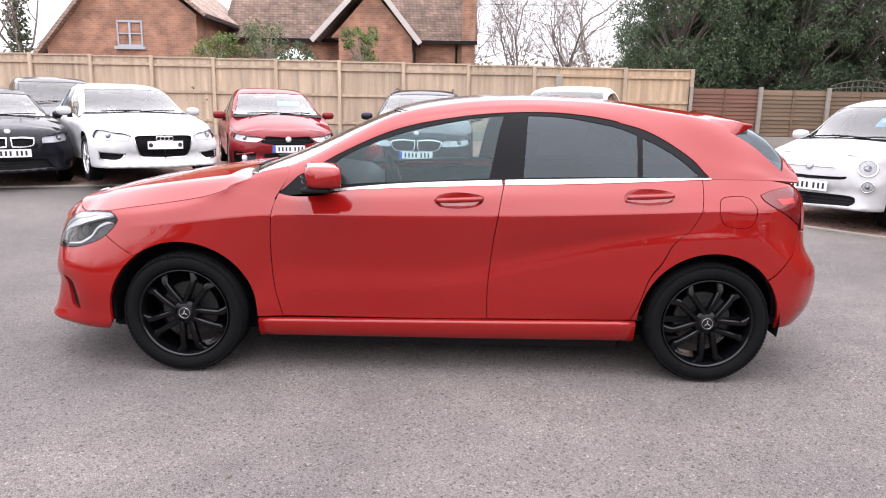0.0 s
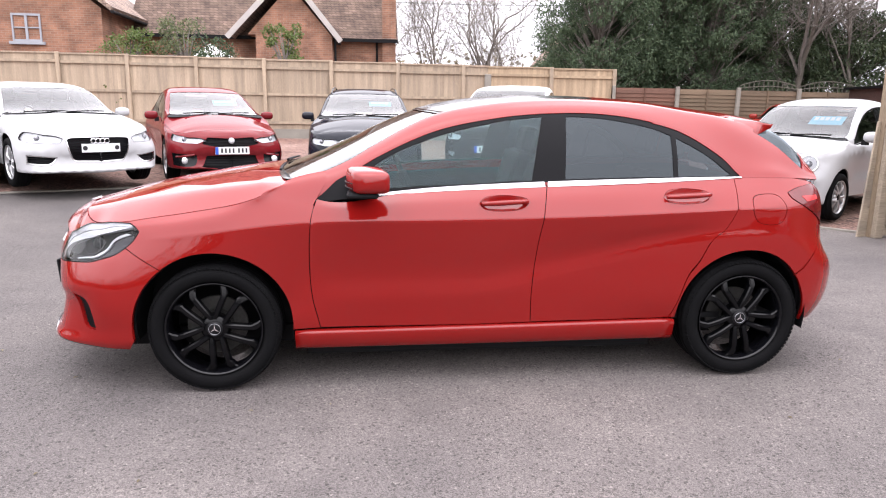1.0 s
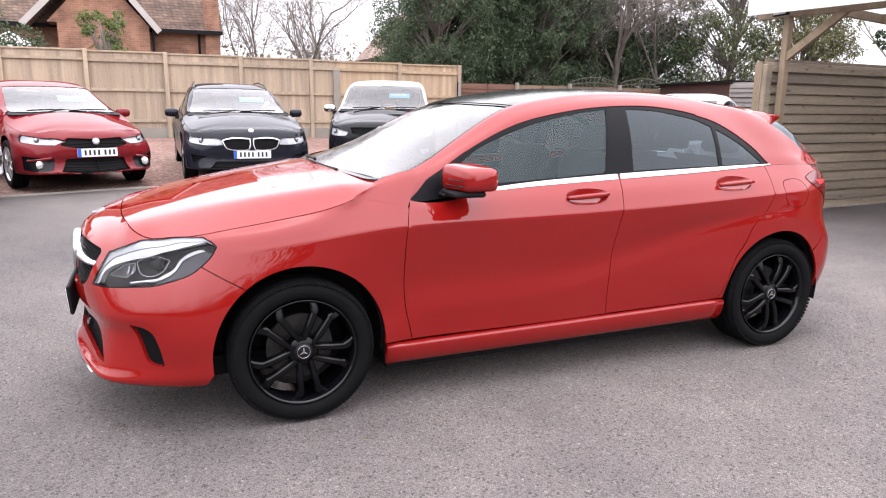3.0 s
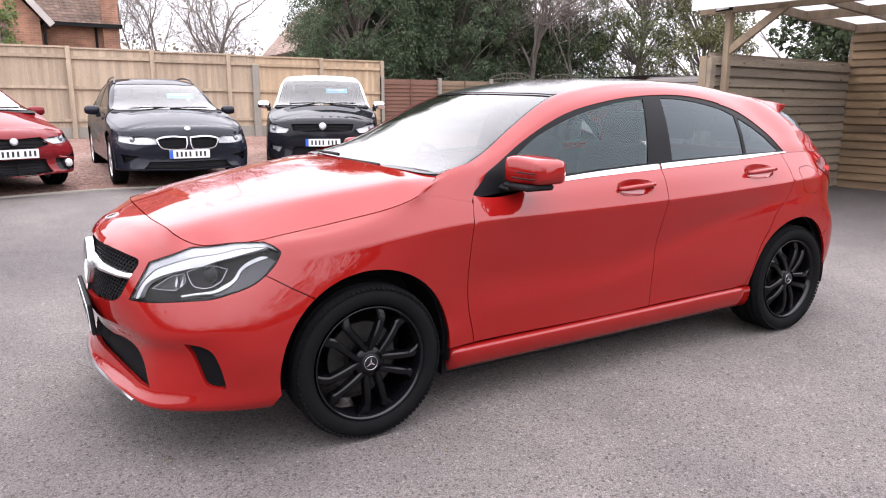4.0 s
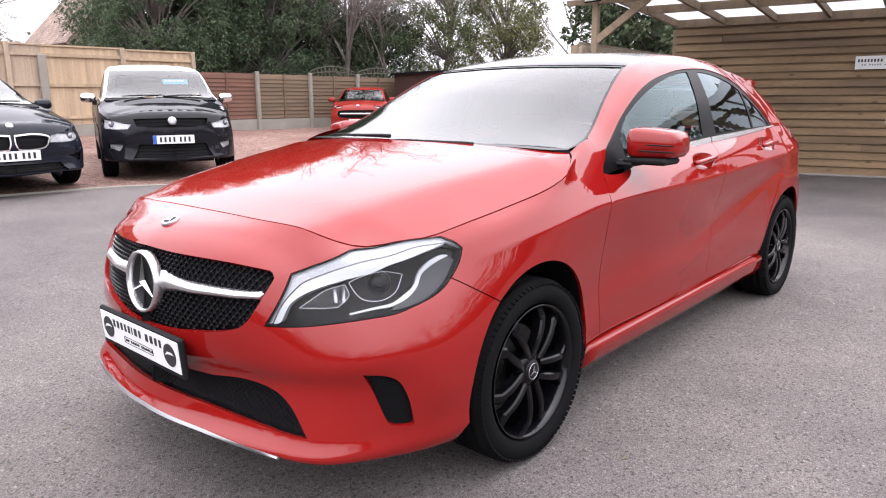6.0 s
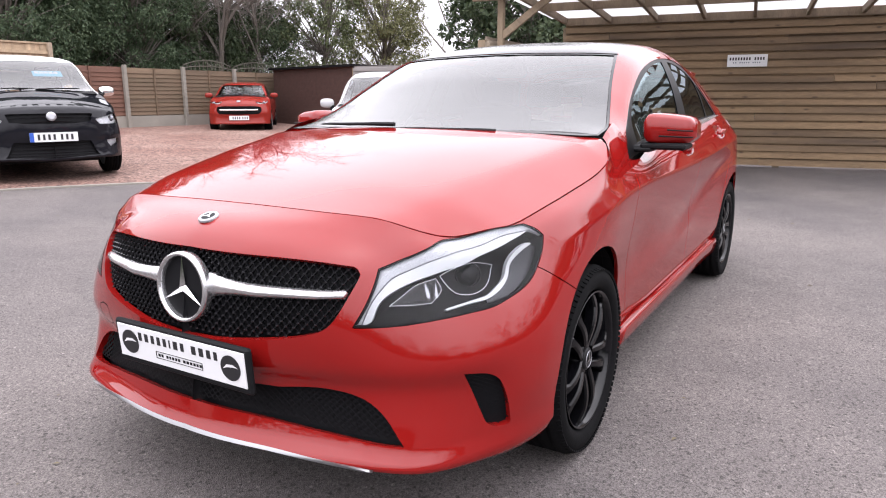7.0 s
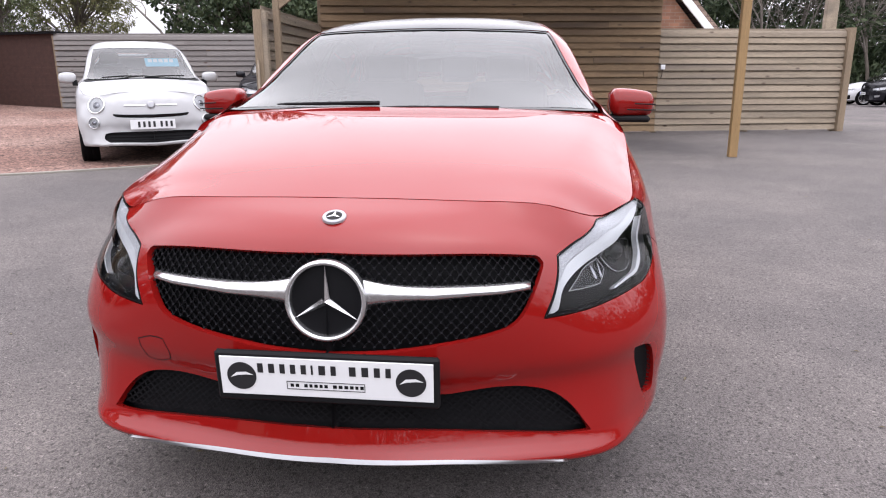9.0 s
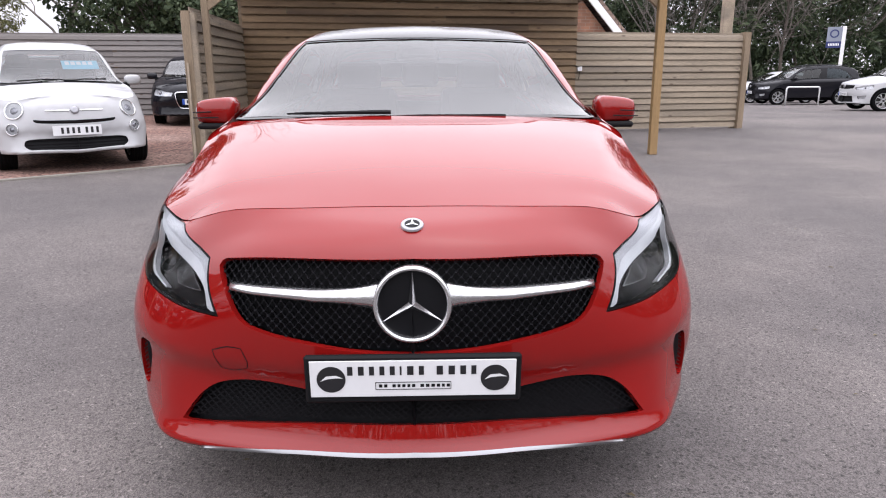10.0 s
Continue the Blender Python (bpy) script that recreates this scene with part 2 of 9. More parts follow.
def stony(name, base, worn, rough, scale, spread, patches=0.45, side_dim=None):
    """Ground of small stones: each chipping its own shade, with worn and dusty patches."""
    mt = bpy.data.materials.new(name)
    mt.use_nodes = True
    n, l = mt.node_tree.nodes, mt.node_tree.links
    p = n["Principled BSDF"]
    p.inputs["Roughness"].default_value = rough
    p.inputs["Specular IOR Level"].default_value = 0.3
    tc, vo, vb, nz, n2 = (n.new("ShaderNode" + k) for k in ("TexCoord", "TexVoronoi", "TexVoronoi", "TexNoise", "TexNoise"))
    for t, s in ((vo, scale), (vb, scale * 0.42), (nz, patches), (n2, 3.5)):
        t.inputs["Scale"].default_value = s
        l.new(tc.outputs["Object"], t.inputs["Vector"])
    nz.inputs["Detail"].default_value, n2.inputs["Detail"].default_value = 5, 8
    mx, r1 = n.new("ShaderNodeMix"), n.new("ShaderNodeMapRange")
    mx.data_type = "RGBA"
    mx.inputs["A"].default_value, mx.inputs["B"].default_value = (*base, 1), (*worn, 1)
    l.new(nz.outputs[0], r1.inputs[0])
    r1.inputs[1].default_value, r1.inputs[2].default_value = 0.38, 0.68
    l.new(r1.outputs[0], mx.inputs["Factor"])
    sp, r2, r3, mul, mu2 = n.new("ShaderNodeSeparateColor"), n.new("ShaderNodeMapRange"), n.new("ShaderNodeMapRange"), n.new("ShaderNodeMath"), n.new("ShaderNodeMath")
    l.new(vo.outputs["Color"], sp.inputs[0])
    l.new(sp.outputs[0], r2.inputs[0])
    r2.inputs[3].default_value, r2.inputs[4].default_value = 1 - spread, 1 + spread
    l.new(n2.outputs[0], r3.inputs[0])
    r3.inputs[1].default_value, r3.inputs[2].default_value, r3.inputs[3].default_value, r3.inputs[4].default_value = 0.3, 0.7, 0.93, 1.07
    chip, r4 = n.new("ShaderNodeSeparateColor"), n.new("ShaderNodeMapRange")
    l.new(vb.outputs["Color"], chip.inputs[0])
    l.new(chip.outputs[1], r4.inputs[0])
    r4.inputs[1].default_value, r4.inputs[2].default_value, r4.inputs[3].default_value, r4.inputs[4].default_value = 0.94, 1.0, 1.0, 1.6
    r5, mu4 = n.new("ShaderNodeMapRange"), n.new("ShaderNodeMath")
    l.new(chip.outputs[2], r5.inputs[0])
    r5.inputs[1].default_value, r5.inputs[2].default_value, r5.inputs[3].default_value, r5.inputs[4].default_value = 0.02, 0.10, 0.5, 1.0
    for m_, a_, b_ in ((mul, r2, r3), (mu4, mul, r5), (mu2, mu4, r4)):
        m_.operation = "MULTIPLY"
        l.new(a_.outputs[0], m_.inputs[0])
        l.new(b_.outputs[0], m_.inputs[1])
    hs = n.new("ShaderNodeHueSaturation")
    l.new(mx.outputs["Result"], hs.inputs["Color"])
    l.new(mu2.outputs[0], hs.inputs["Value"])
    if side_dim:
        # past an uneven line towards -x, dimmer exposure is put into the colour
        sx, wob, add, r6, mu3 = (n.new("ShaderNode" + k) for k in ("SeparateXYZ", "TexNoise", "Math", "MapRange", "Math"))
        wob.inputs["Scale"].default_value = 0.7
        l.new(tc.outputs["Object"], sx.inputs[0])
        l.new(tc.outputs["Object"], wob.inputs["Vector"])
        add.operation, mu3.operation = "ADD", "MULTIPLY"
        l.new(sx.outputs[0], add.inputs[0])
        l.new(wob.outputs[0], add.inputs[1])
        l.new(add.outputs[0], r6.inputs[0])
        r6.inputs[1].default_value, r6.inputs[2].default_value, r6.inputs[3].default_value, r6.inputs[4].default_value = side_dim[0], side_dim[1], side_dim[2], 1.0
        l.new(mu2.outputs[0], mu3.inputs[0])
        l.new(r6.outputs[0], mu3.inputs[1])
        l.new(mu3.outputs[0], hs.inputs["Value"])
    l.new(hs.outputs[0], p.inputs["Base Color"])
    bn = n.new("ShaderNodeBump")
    bn.inputs["Strength"].default_value, bn.inputs["Distance"].default_value = 0.6, 0.006
    l.new(vo.outputs["Distance"], bn.inputs["Height"])
    l.new(bn.outputs[0], p.inputs["Normal"])
    return mt


M = {}
# last values: -x side coloured darker, standing in for dimmer exposure
M["tarmac"] = stony("tarmac", (0.090, 0.080, 0.079), (0.138, 0.121, 0.115), 0.9, 250.0, 0.50, side_dim=(-3.0, -1.2, 0.72))
M["gravel"] = stony("gravel", (0.142, 0.080, 0.064), (0.20, 0.132, 0.110), 0.95, 38.0, 0.6, 0.6)
M["fence"] = material("fence_wood", (0.325, 0.255, 0.185), 0.8, vary=0.3, scale=1.5, fine=30, bump=0.3, stretch=(6, 6, 0.5), each=0.1, island=0.13, dirt=(0.15, 0.125, 0.10), dirt_scale=1.0, dirt_amount=0.45)
M["fence_new"] = material("fence_new_wood", (0.335, 0.25, 0.165), 0.8, vary=0.3, scale=1.5, fine=30, bump=0.3, stretch=(6, 6, 0.5), each=0.1, island=0.13, dirt=(0.17, 0.12, 0.075), dirt_scale=1.0, dirt_amount=0.4)
M["fence_red"] = material("fence_red", (0.105, 0.048, 0.031), 0.8, vary=0.35, scale=1.5, fine=30, bump=0.3, stretch=(0.6, 6, 6), each=0.1)
M["fence_brown"] = material("fence_brown", (0.105, 0.07, 0.043), 0.8, vary=0.35, scale=1.5, fine=30, bump=0.3, stretch=(0.6, 6, 6), each=0.12, dirt=(0.085, 0.07, 0.04))
M["concrete"] = material("concrete", (0.2, 0.185, 0.16), 0.9, vary=0.2, scale=2, fine=50, bump=0.2)
M["board"] = material("wall_board", (0.215, 0.143, 0.079), 0.75, vary=0.42, scale=1.0, fine=14, bump=0.35, stretch=(0.7, 6, 9), each=0.14, dirt=(0.068, 0.045, 0.030), dirt_amount=0.9, dirt_scale=0.5, knots=(2.2, 5.5))
M["board_grey"] = material("board_grey", (0.25, 0.203, 0.15), 0.8, vary=0.42, scale=1.0, fine=14, bump=0.35, stretch=(0.7, 6, 9), each=0.13, dirt=(0.105, 0.088, 0.075), dirt_amount=0.8, dirt_scale=0.5, knots=(2.2, 5.5))
M["board_silver"] = material("board_silver", (0.165, 0.152, 0.146), 0.8, vary=0.28, scale=1.0, fine=14, bump=0.3, stretch=(0.7, 6, 9), each=0.10, dirt=(0.10, 0.09, 0.085), dirt_amount=0.6, dirt_scale=0.5, knots=(2.2, 5.5))
M["timber"] = material("timber", (0.2, 0.15, 0.1), 0.8, vary=0.35, scale=1.5, fine=25, bump=0.3, stretch=(5, 5, 0.7))
M["timber_new"] = material("timber_new", (0.25, 0.158, 0.068), 0.7, vary=0.25, scale=1.5, fine=25, bump=0.2, stretch=(6, 6, 0.5))
M["shed"] = material("shed_wood", (0.050, 0.024, 0.019), 0.7, vary=0.4, scale=1.5, fine=25, bump=0.3, stretch=(6, 0.6, 6))
M["brick"] = brick_paint("house_brick", (0.275, 0.130, 0.080), (0.20, 0.095, 0.060), (0.24, 0.18, 0.14))
M["tile"] = brick_paint("roof_tile", (0.285, 0.20, 0.158), (0.185, 0.128, 0.10), (0.04, 0.03, 0.03), (0.17, 0.11), 1.0)
M["white"] = material("white_paint", (0.75, 0.75, 0.74), 0.5, vary=0.06)
M["grey_paint"] = material("bargeboard_paint", (0.36, 0.33, 0.31), 0.6, vary=0.12)
M["pane"] = material("window_pane", (0.03, 0.035, 0.04), 0.05, vary=0.1)
M["roof_sheet"] = material("roof_sheet", (0.8, 0.8, 0.8), 0.4, vary=0.06)
_rn, _rl = M["roof_sheet"].node_tree.nodes, M["roof_sheet"].node_tree.links
_rt, _rm = _rn.new("ShaderNodeBsdfTranslucent"), _rn.new("ShaderNodeMixShader")
_rt.inputs[0].default_value, _rm.inputs[0].default_value = (0.6, 0.6, 0.61, 1), 0.8
_rl.new(_rn["Principled BSDF"].outputs[0], _rm.inputs[1])
_rl.new(_rt.outputs[0], _rm.inputs[2])
_rl.new(_rm.outputs[0], _rn["Material Output"].inputs[0])
M["dark"] = material("dark_plastic", (0.006, 0.006, 0.007), 0.65, vary=0.15, spec=0.15)

# ---- ground ----
def graded(lo, hi, step, reach, grow=1.6):
    out = list(np.arange(lo, hi + 1e-6, step))
    d, a, b = step, lo, hi
    while b < reach:
        d *= grow
        a, b = a - d, b + d
        out = [a] + out + [b]
    return out


def ground_sheet():
    xs, ys = graded(-12, 24, 1.0, 900), graded(-12, 20, 1.0, 900)
    verts = [(x, y, gz(x, y)) for y in ys for x in xs]
    n = len(xs)
    faces = [(j * n + i, j * n + i + 1, (j + 1) * n + i + 1, (j + 1) * n + i) for j in range(len(ys) - 1) for i in range(n - 1)]
    me = bpy.data.meshes.new("ground")
    me.from_pydata(verts, [], faces)
    me.shade_smooth()
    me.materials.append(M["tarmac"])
    return tagged(new("ground", me), "worn grey tarmac yard with fine stone chippings", "ground", kind="structure")


ground_sheet()


def curve2(points, step):
    """A smooth open curve through points of the plan."""
    p = np.array([points[0], *points, points[-1]], float)
    out = []
    for a, b, c, d in zip(p, p[1:], p[2:], p[3:]):
        k = max(2, int(np.hypot(*(c - b)) / step))
        for s in np.arange(k) / k:
            out.append(0.5 * (2 * b + (c - a) * s + (2 * a - 5 * b + 4 * c - d) * s * s + (3 * b - a - 3 * c + d) * s**3))
    out.append(p[-1])
    return np.array(out)


BORDER = [(-26, 3.6), (-12, 4.6), (-7.0, 5.6), (-5.2, 6.05), (-2.1, 6.95), (0.2, 6.9), (1.3, 6.5), (2.4, 5.8), (3.5, 4.55), (5.05, 3.05)]


def gravel_sheet():
    edge = [tuple(p) for p in curve2(BORDER, 0.3)]
    loop = edge + [(8.6, 3.2), (13.6, 3.2), (22, 3.5), (22, 22), (-26, 22)]
    inner = [(x, y) for x in np.arange(-25, 22, 1.0) for y in np.arange(4, 22, 1.0)]
    pts = [Vector(p) for p in loop + inner]
    k = len(loop)
    v, _, f, *_ = delaunay_2d_cdt(pts, [(i, (i + 1) % k) for i in range(k)], [], 0, 1e-5)
    poly = np.array(loop)

    def inside(p):
        x, y = p
        a, b = poly, np.roll(poly, -1, 0)
        c = ((a[:, 1] > y) != (b[:, 1] > y)) & (x < (b[:, 0] - a[:, 0]) * (y - a[:, 1]) / (b[:, 1] - a[:, 1] + 1e-12) + a[:, 0])
        return c.sum() % 2 == 1

    f = [t for t in f if inside(np.mean([v[i] for i in t], axis=0))]
    me = bpy.data.meshes.new("gravel")
    me.from_pydata([(p[0], p[1], gz(*p) + 0.012) for p in v], [], f)
    me.shade_smooth()
    me.materials.append(M["gravel"])
    tagged(new("gravel_ground", me), "reddish brown gravel parking strip along the fence", "gravel", kind="structure")


gravel_sheet()


def edging():
    """A thin concrete edging between tarmac and gravel."""
    c = curve2(BORDER, 0.3)
    t = np.gradient(c, axis=0)
    t /= np.hypot(*t.T)[:, None]
    n = np.stack([-t[:, 1], t[:, 0]], 1)
    bm = bmesh.new()
    rows = [[bm.verts.new((*(p + q * o), gz(*p) + z)) for o, z in ((-0.03, -0.02), (-0.03, 0.018), (-0.024, 0.022), (0.024, 0.022), (0.03, 0.018), (0.03, -0.02))] for p, q in zip(c, n)]
    for a, b in zip(rows, rows[1:]):
        for k in range(5):
            bm.faces.new((a[k], a[k + 1], b[k + 1], b[k]))
    tagged(part("kerb_edging", bm, M["concrete"]), "thin pale concrete edging along the gravel", "kerb", kind="structure")


edging()


# ---- tall close-board fence along the back ----
def fence_y(x):
    return 15.75 - 0.06 * x


def lie(x0, y0, x1, y1, z=0.0):
    """A pose at the first point of the plan with its x axis towards the second."""
    return Matrix.Translation((x0, y0, z)) @ Matrix.Rotation(math.atan2(y1 - y0, x1 - x0), 4, "Z")


rnd = random.Random(5)


def closeboard_panel(fence, x0, x1, top, mt):
    length = math.hypot(x1 - x0, fence_y(x1) - fence_y(x0))
    base = gz(x0, 15.5)
    m = lie(x0, fence_y(x0), x1, fence_y(x1), base)
    h = top - base
    bm = bmesh.new()
    k = int(length / 0.105)
    for i in range(k):
        a = i * length / k
        box(a, a + length / k + 0.012, 0.0, 0.018, 0.28, h - 0.05 + rnd.uniform(-0.006, 0.006), bm,
            Matrix.Translation((0, rnd.uniform(0, 0.012), 0)))
    panel = part("fence_panel", bm, mt, fence, m=m)
    for z in (0.42, h * 0.5 + 0.1, h - 0.28):
        part("rail", box(0, length, -0.045, -0.002, z, z + 0.07), mt, panel)
    part("capping", box(-0.02, length + 0.02, -0.03, 0.04, h - 0.05, h - 0.01), mt, panel)
    part("gravel_board", box(0, length, -0.02, 0.03, -0.05, 0.275), M["concrete"], panel)


def lap_panel(fence, x0, x1, top, mt):
    length = math.hypot(x1 - x0, fence_y(x1) - fence_y(x0))
    base = gz(x0, 15.5)
    m = lie(x0, fence_y(x0), x1, fence_y(x1), base)
    h = top - base
    panel = part("lap_panel", box(0, length, 0.045, 0.052, 0.3, h), mt, fence, m=m)
    rows = 11
    step = (h - 0.36) / rows
    for i in range(rows):
        z = 0.32 + i * step
        tilt = Matrix.Translation((0, -0.004, z)) @ Matrix.Rotation(radians(-11), 4, "X")
        part("slat", box(0.02, length - 0.02, 0.0, 0.012, 0, step + 0.03, m=tilt, bm=bmesh.new()), mt, panel)
    for a in (0.0, length / 2 - 0.02, length - 0.045):
        part("batten", box(a, a + 0.045, -0.03, 0.0, 0.3, h), mt, panel)
    part("gravel_board", box(0, length, -0.02, 0.03, -0.05, 0.3), M["concrete"], panel)


fence = thing("fence", "tall weathered close-board timber fence with posts and rails", "fence", kind="structure")
posts = [-6.89 + 1.83 * k for k in range(-10, 6)] + [2.95, 4.75, 6.55]
for a, b in zip(posts, posts[1:]):
    closeboard_panel(fence, a, b, 2.60 - 0.012 * ((a + b) / 2 + 3.6), M["fence_new"] if a > 2.9 else M["fence"])
for i, x in enumerate(posts):
    wide = 0.09 if abs(x - 2.95) < 0.01 else 0.05
    top = 2.60 - 0.012 * (x + 3.6) - (0.0 if wide < 0.06 else 0.25)
    part("post", box(-wide, wide, -0.09, 0.0, -0.1, top - gz(x, 15.5), bev=0.008), M["fence"] if wide < 0.06 else M["concrete"], fence,
         m=Matrix.Translation((x, fence_y(x), gz(x, 15.5))))
low = thing("fence", "lower lapped panel fence, red-brown and brown slats between concrete posts", "fence", kind="structure")
lows = [6.55, 8.41, 10.2, 12.0, 13.8, 15.6]
for i, (a, b) in enumerate(zip(lows, lows[1:])):
    lap_panel(low, a, b, 1.98 - 0.01 * i, M["fence_red"] if i == 0 else M["fence_brown"])
for x in lows:
    part("post", box(-0.05, 0.05, -0.1, 0.0, -0.1, 2.03 - gz(x, 15.5), bev=0.01), M["concrete"], low, m=Matrix.Translation((x, fence_y(x), gz(x, 15.5))))


# ---- boarded walls ----
def boarded(name, label, x0, y0, x1, y1, top, mt, step=0.118, seed=1, lengths=3.0, post_gap=1.8):
    """A wall of lapped horizontal boards on posts; each board is a piece."""
    r = random.Random(seed)
    length = math.hypot(x1 - x0, y1 - y0)
    base = min(gz(x0, y0), gz(x1, y1))
    wall = thing(name, label, "wall", m=lie(x0, y0, x1, y1, base), kind="structure")
    h = top - base
    k = 0
    while k * post_gap < length + 0.01:
        a = min(k * post_gap, length - 0.05)
        part("post", box(a - 0.05, a + 0.05, 0.03, 0.13, 0, h - 0.02), M["timber"], wall)
        k += 1
    rows = int((h - 0.06) / step)
    meshes = {}
    for i in range(rows):
        a = -r.uniform(0, lengths) if i % 2 else -r.uniform(0, lengths) * 0.5
        run = lengths or length
        z = 0.03 + i * (h - 0.03) / rows
        shift = r.uniform(-0.012, 0.010) if 0 < i < rows - 1 else 0.0
        while a < length:
            b = a + run
            lo, hi = max(a, 0.0), min(b, length)
            a = b
            if hi - lo < 0.05:
                continue
            key = round(hi - lo, 2)
            if key not in meshes:
                bm = bmesh.new()
                s = (h - 0.03) / rows + 0.026
                pts = [(-0.046, 0.0), (-0.030, s * 0.5), (-0.018, s - 0.046), (0.004, s - 0.038), (0.004, s), (0.02, s), (0.02, 0.0)]
                n = max(2, int(key / 0.5))
                rings = [[bm.verts.new((key * q / n - 0.0015 if q else 0.0015, y + 0.0018 * math.sin(q * 2.3 + i), zz)) for y, zz in pts] for q in range(n + 1)]
                for ra, rb in zip(rings, rings[1:]):
                    for e in range(7):
                        bm.faces.new((ra[e], ra[(e + 1) % 7], rb[(e + 1) % 7], rb[e]))
                bm.faces.new(rings[0])
                bm.faces.new(rings[-1])
                meshes[key] = mesh_of("board", bm, mt)
            part("board", meshes[key], None, wall, m=Matrix.Translation((lo, 0.028 + r.uniform(-0.003, 0.003), z + shift)) @ Matrix.Rotation(radians(r.uniform(-0.12, 0.12)), 4, "Y"))
    return wall


CORNER, JOINT, END = (8.70, 3.10), (9.84, -2.95), (10.5, -6.5)
boarded("wall_carport", "wall of lapped honey-brown softwood boards under the carport", *CORNER, *JOINT, 2.39, M["board"], seed=2, lengths=6.4)
boarded("wall_low", "lower wall of weathered greyish softwood boards", *JOINT, *END, 1.86, M["board_grey"], seed=3, lengths=0)
boarded("wall_side", "short return wall of weathered boards beside the carport", 5.05, 2.78, *CORNER, 1.93, M["board_grey"], seed=4, lengths=0)
boarded("wall_far", "long grey weathered board wall behind the small parked cars", 12.35, 10.7, 13.7, 3.1, 2.0, M["board_silver"], seed=6, lengths=3.6)
part("end_post", box(-0.06, 0.06, -0.09, 0.09, 0, 1.9), M["timber"], bpy.data.objects["wall_low"], m=Matrix.Translation((3.62, 0.0, 0)))
part("end_post", box(-0.04, 0.07, -0.03, 0.14, 0, 1.86, bev=0.008), M["board_grey"], bpy.data.objects["wall_side"], "split weathered end post", m=Matrix.Translation((0, 0, 0)))

plank = thing("plank", "weathered grey plank leaning beside the end post", "plank", m=Matrix.Translation((4.93, 2.86, 0)) @ Matrix.Rotation(radians(12), 4, "Z") @ Matrix.Rotation(radians(4), 4, "Y"))
part("board", box(-0.065, 0.065, -0.012, 0.012, -0.02, 1.30, bev=0.003), M["board_grey"], plank)

# ---- carport ----
carport = thing("carport", "open timber carport with rafters and a translucent sheet roof", "carport")
F0, F1 = Vector((5.20, 2.67, 0)), Vector((6.24, -3.4, 0))
W0, W1 = Vector((8.70, 3.10, 0)), Vector((9.84, -2.95, 0))
ZW, ZF = 2.47, 2.50
part("post", box(-0.04, 0.04, -0.04, 0.04, 0, ZF - 0.05, bev=0.006), M["timber"], carport, m=Matrix.Translation(F0))
part("post", box(-0.055, 0.055, -0.055, 0.055, 0, ZF - 0.05, bev=0.006), M["timber_new"], carport, "newer yellowish timber post", m=Matrix.Translation((6.15, -3.34, 0)) @ Matrix.Rotation(radians(-0.2), 4, "X"))


def beam(a, b, w, h, mt, name="beam"):
    a, b = Vector(a), Vector(b)
    d = b - a
    m = Matrix.Translation(a) @ d.to_track_quat("X", "Z").to_matrix().to_4x4()
    return part(name, box(0, d.length, -w / 2, w / 2, -h / 2, h / 2, bev=0.004), mt, carport, m=m)


def up(v, z):
    return (v.x, v.y, z)


beam(up(F0 + (F0 - F1).normalized() * 0.4, ZF), up(F1 + (F1 - F0).normalized() * 0.8, ZF), 0.06, 0.16, M["timber"], "front_beam")
beam(up(W0, ZW - 0.01), up(W1, ZW - 0.01), 0.06, 0.13, M["timber"], "wall_plate")
mid0, mid1 = F0.lerp(W0, 0.55), F1.lerp(W1, 0.55)
beam(up(mid0, 2.535), up(mid1, 2.535), 0.05, 0.12, M["timber"], "purlin")
for i in range(9):
    s = i / 8
    a, b = F0.lerp(F1, s), W0.lerp(W1, s)
    a = a + (a - b).normalized() * 0.25
    beam(up(a, ZF + 0.115), up(b, ZW + 0.005), 0.05, 0.11, M["timber"], "rafter")
beam(up(F0, 1.95), up(F0.lerp(F1, 0.11), ZF - 0.05), 0.06, 0.09, M["timber"], "brace")
beam(up(F1, 2.0), up(F1.lerp(F0, 0.1), ZF - 0.05), 0.06, 0.09, M["timber"], "brace")
bm = bmesh.new()
q = [bm.verts.new(p) for p in (up(F0 + Vector((-0.3, 0.35, 0)), ZF + 0.185), up(F1 + Vector((-0.3, -0.35, 0)), ZF + 0.185), up(W1 + Vector((0.1, -0.3, 0)), ZW + 0.07), up(W0 + Vector((0.1, 0.3, 0)), ZW + 0.07))]
bm.faces.new(q)
bmesh.ops.solidify(bm, geom=bm.faces[:], thickness=0.006)
part("roof_sheet", bm, M["roof_sheet"], carport, "milky translucent corrugated roof sheet")


fa, fb = F0 + (F0 - F1).normalized() * 0.35 + Vector((-0.29, -0.05, 0)), F1 + (F1 - F0).normalized() * 0.4 + Vector((-0.29, -0.05, 0))
beam(up(fa, ZF + 0.06), up(fb, ZF + 0.06), 0.02, 0.22, M["white"], "fascia")
lamp_m = Matrix.Translation((4.98, 2.62, 2.50)) @ Matrix.Rotation(radians(-100), 4, "Z")
flood = thing("floodlight", "small white floodlight in a black frame on the carport", "lamp", m=lamp_m)
part("case", box(-0.12, 0.12, 0.0, 0.05, -0.075, 0.075, bev=0.006), M["dark"], flood)
part("glass", box(-0.105, 0.105, -0.004, 0.0, -0.06, 0.06), M["white"], flood, "white lamp glass")
part("bracket", box(-0.02, 0.02, 0.05, 0.14, -0.02, 0.02), M["dark"], flood)


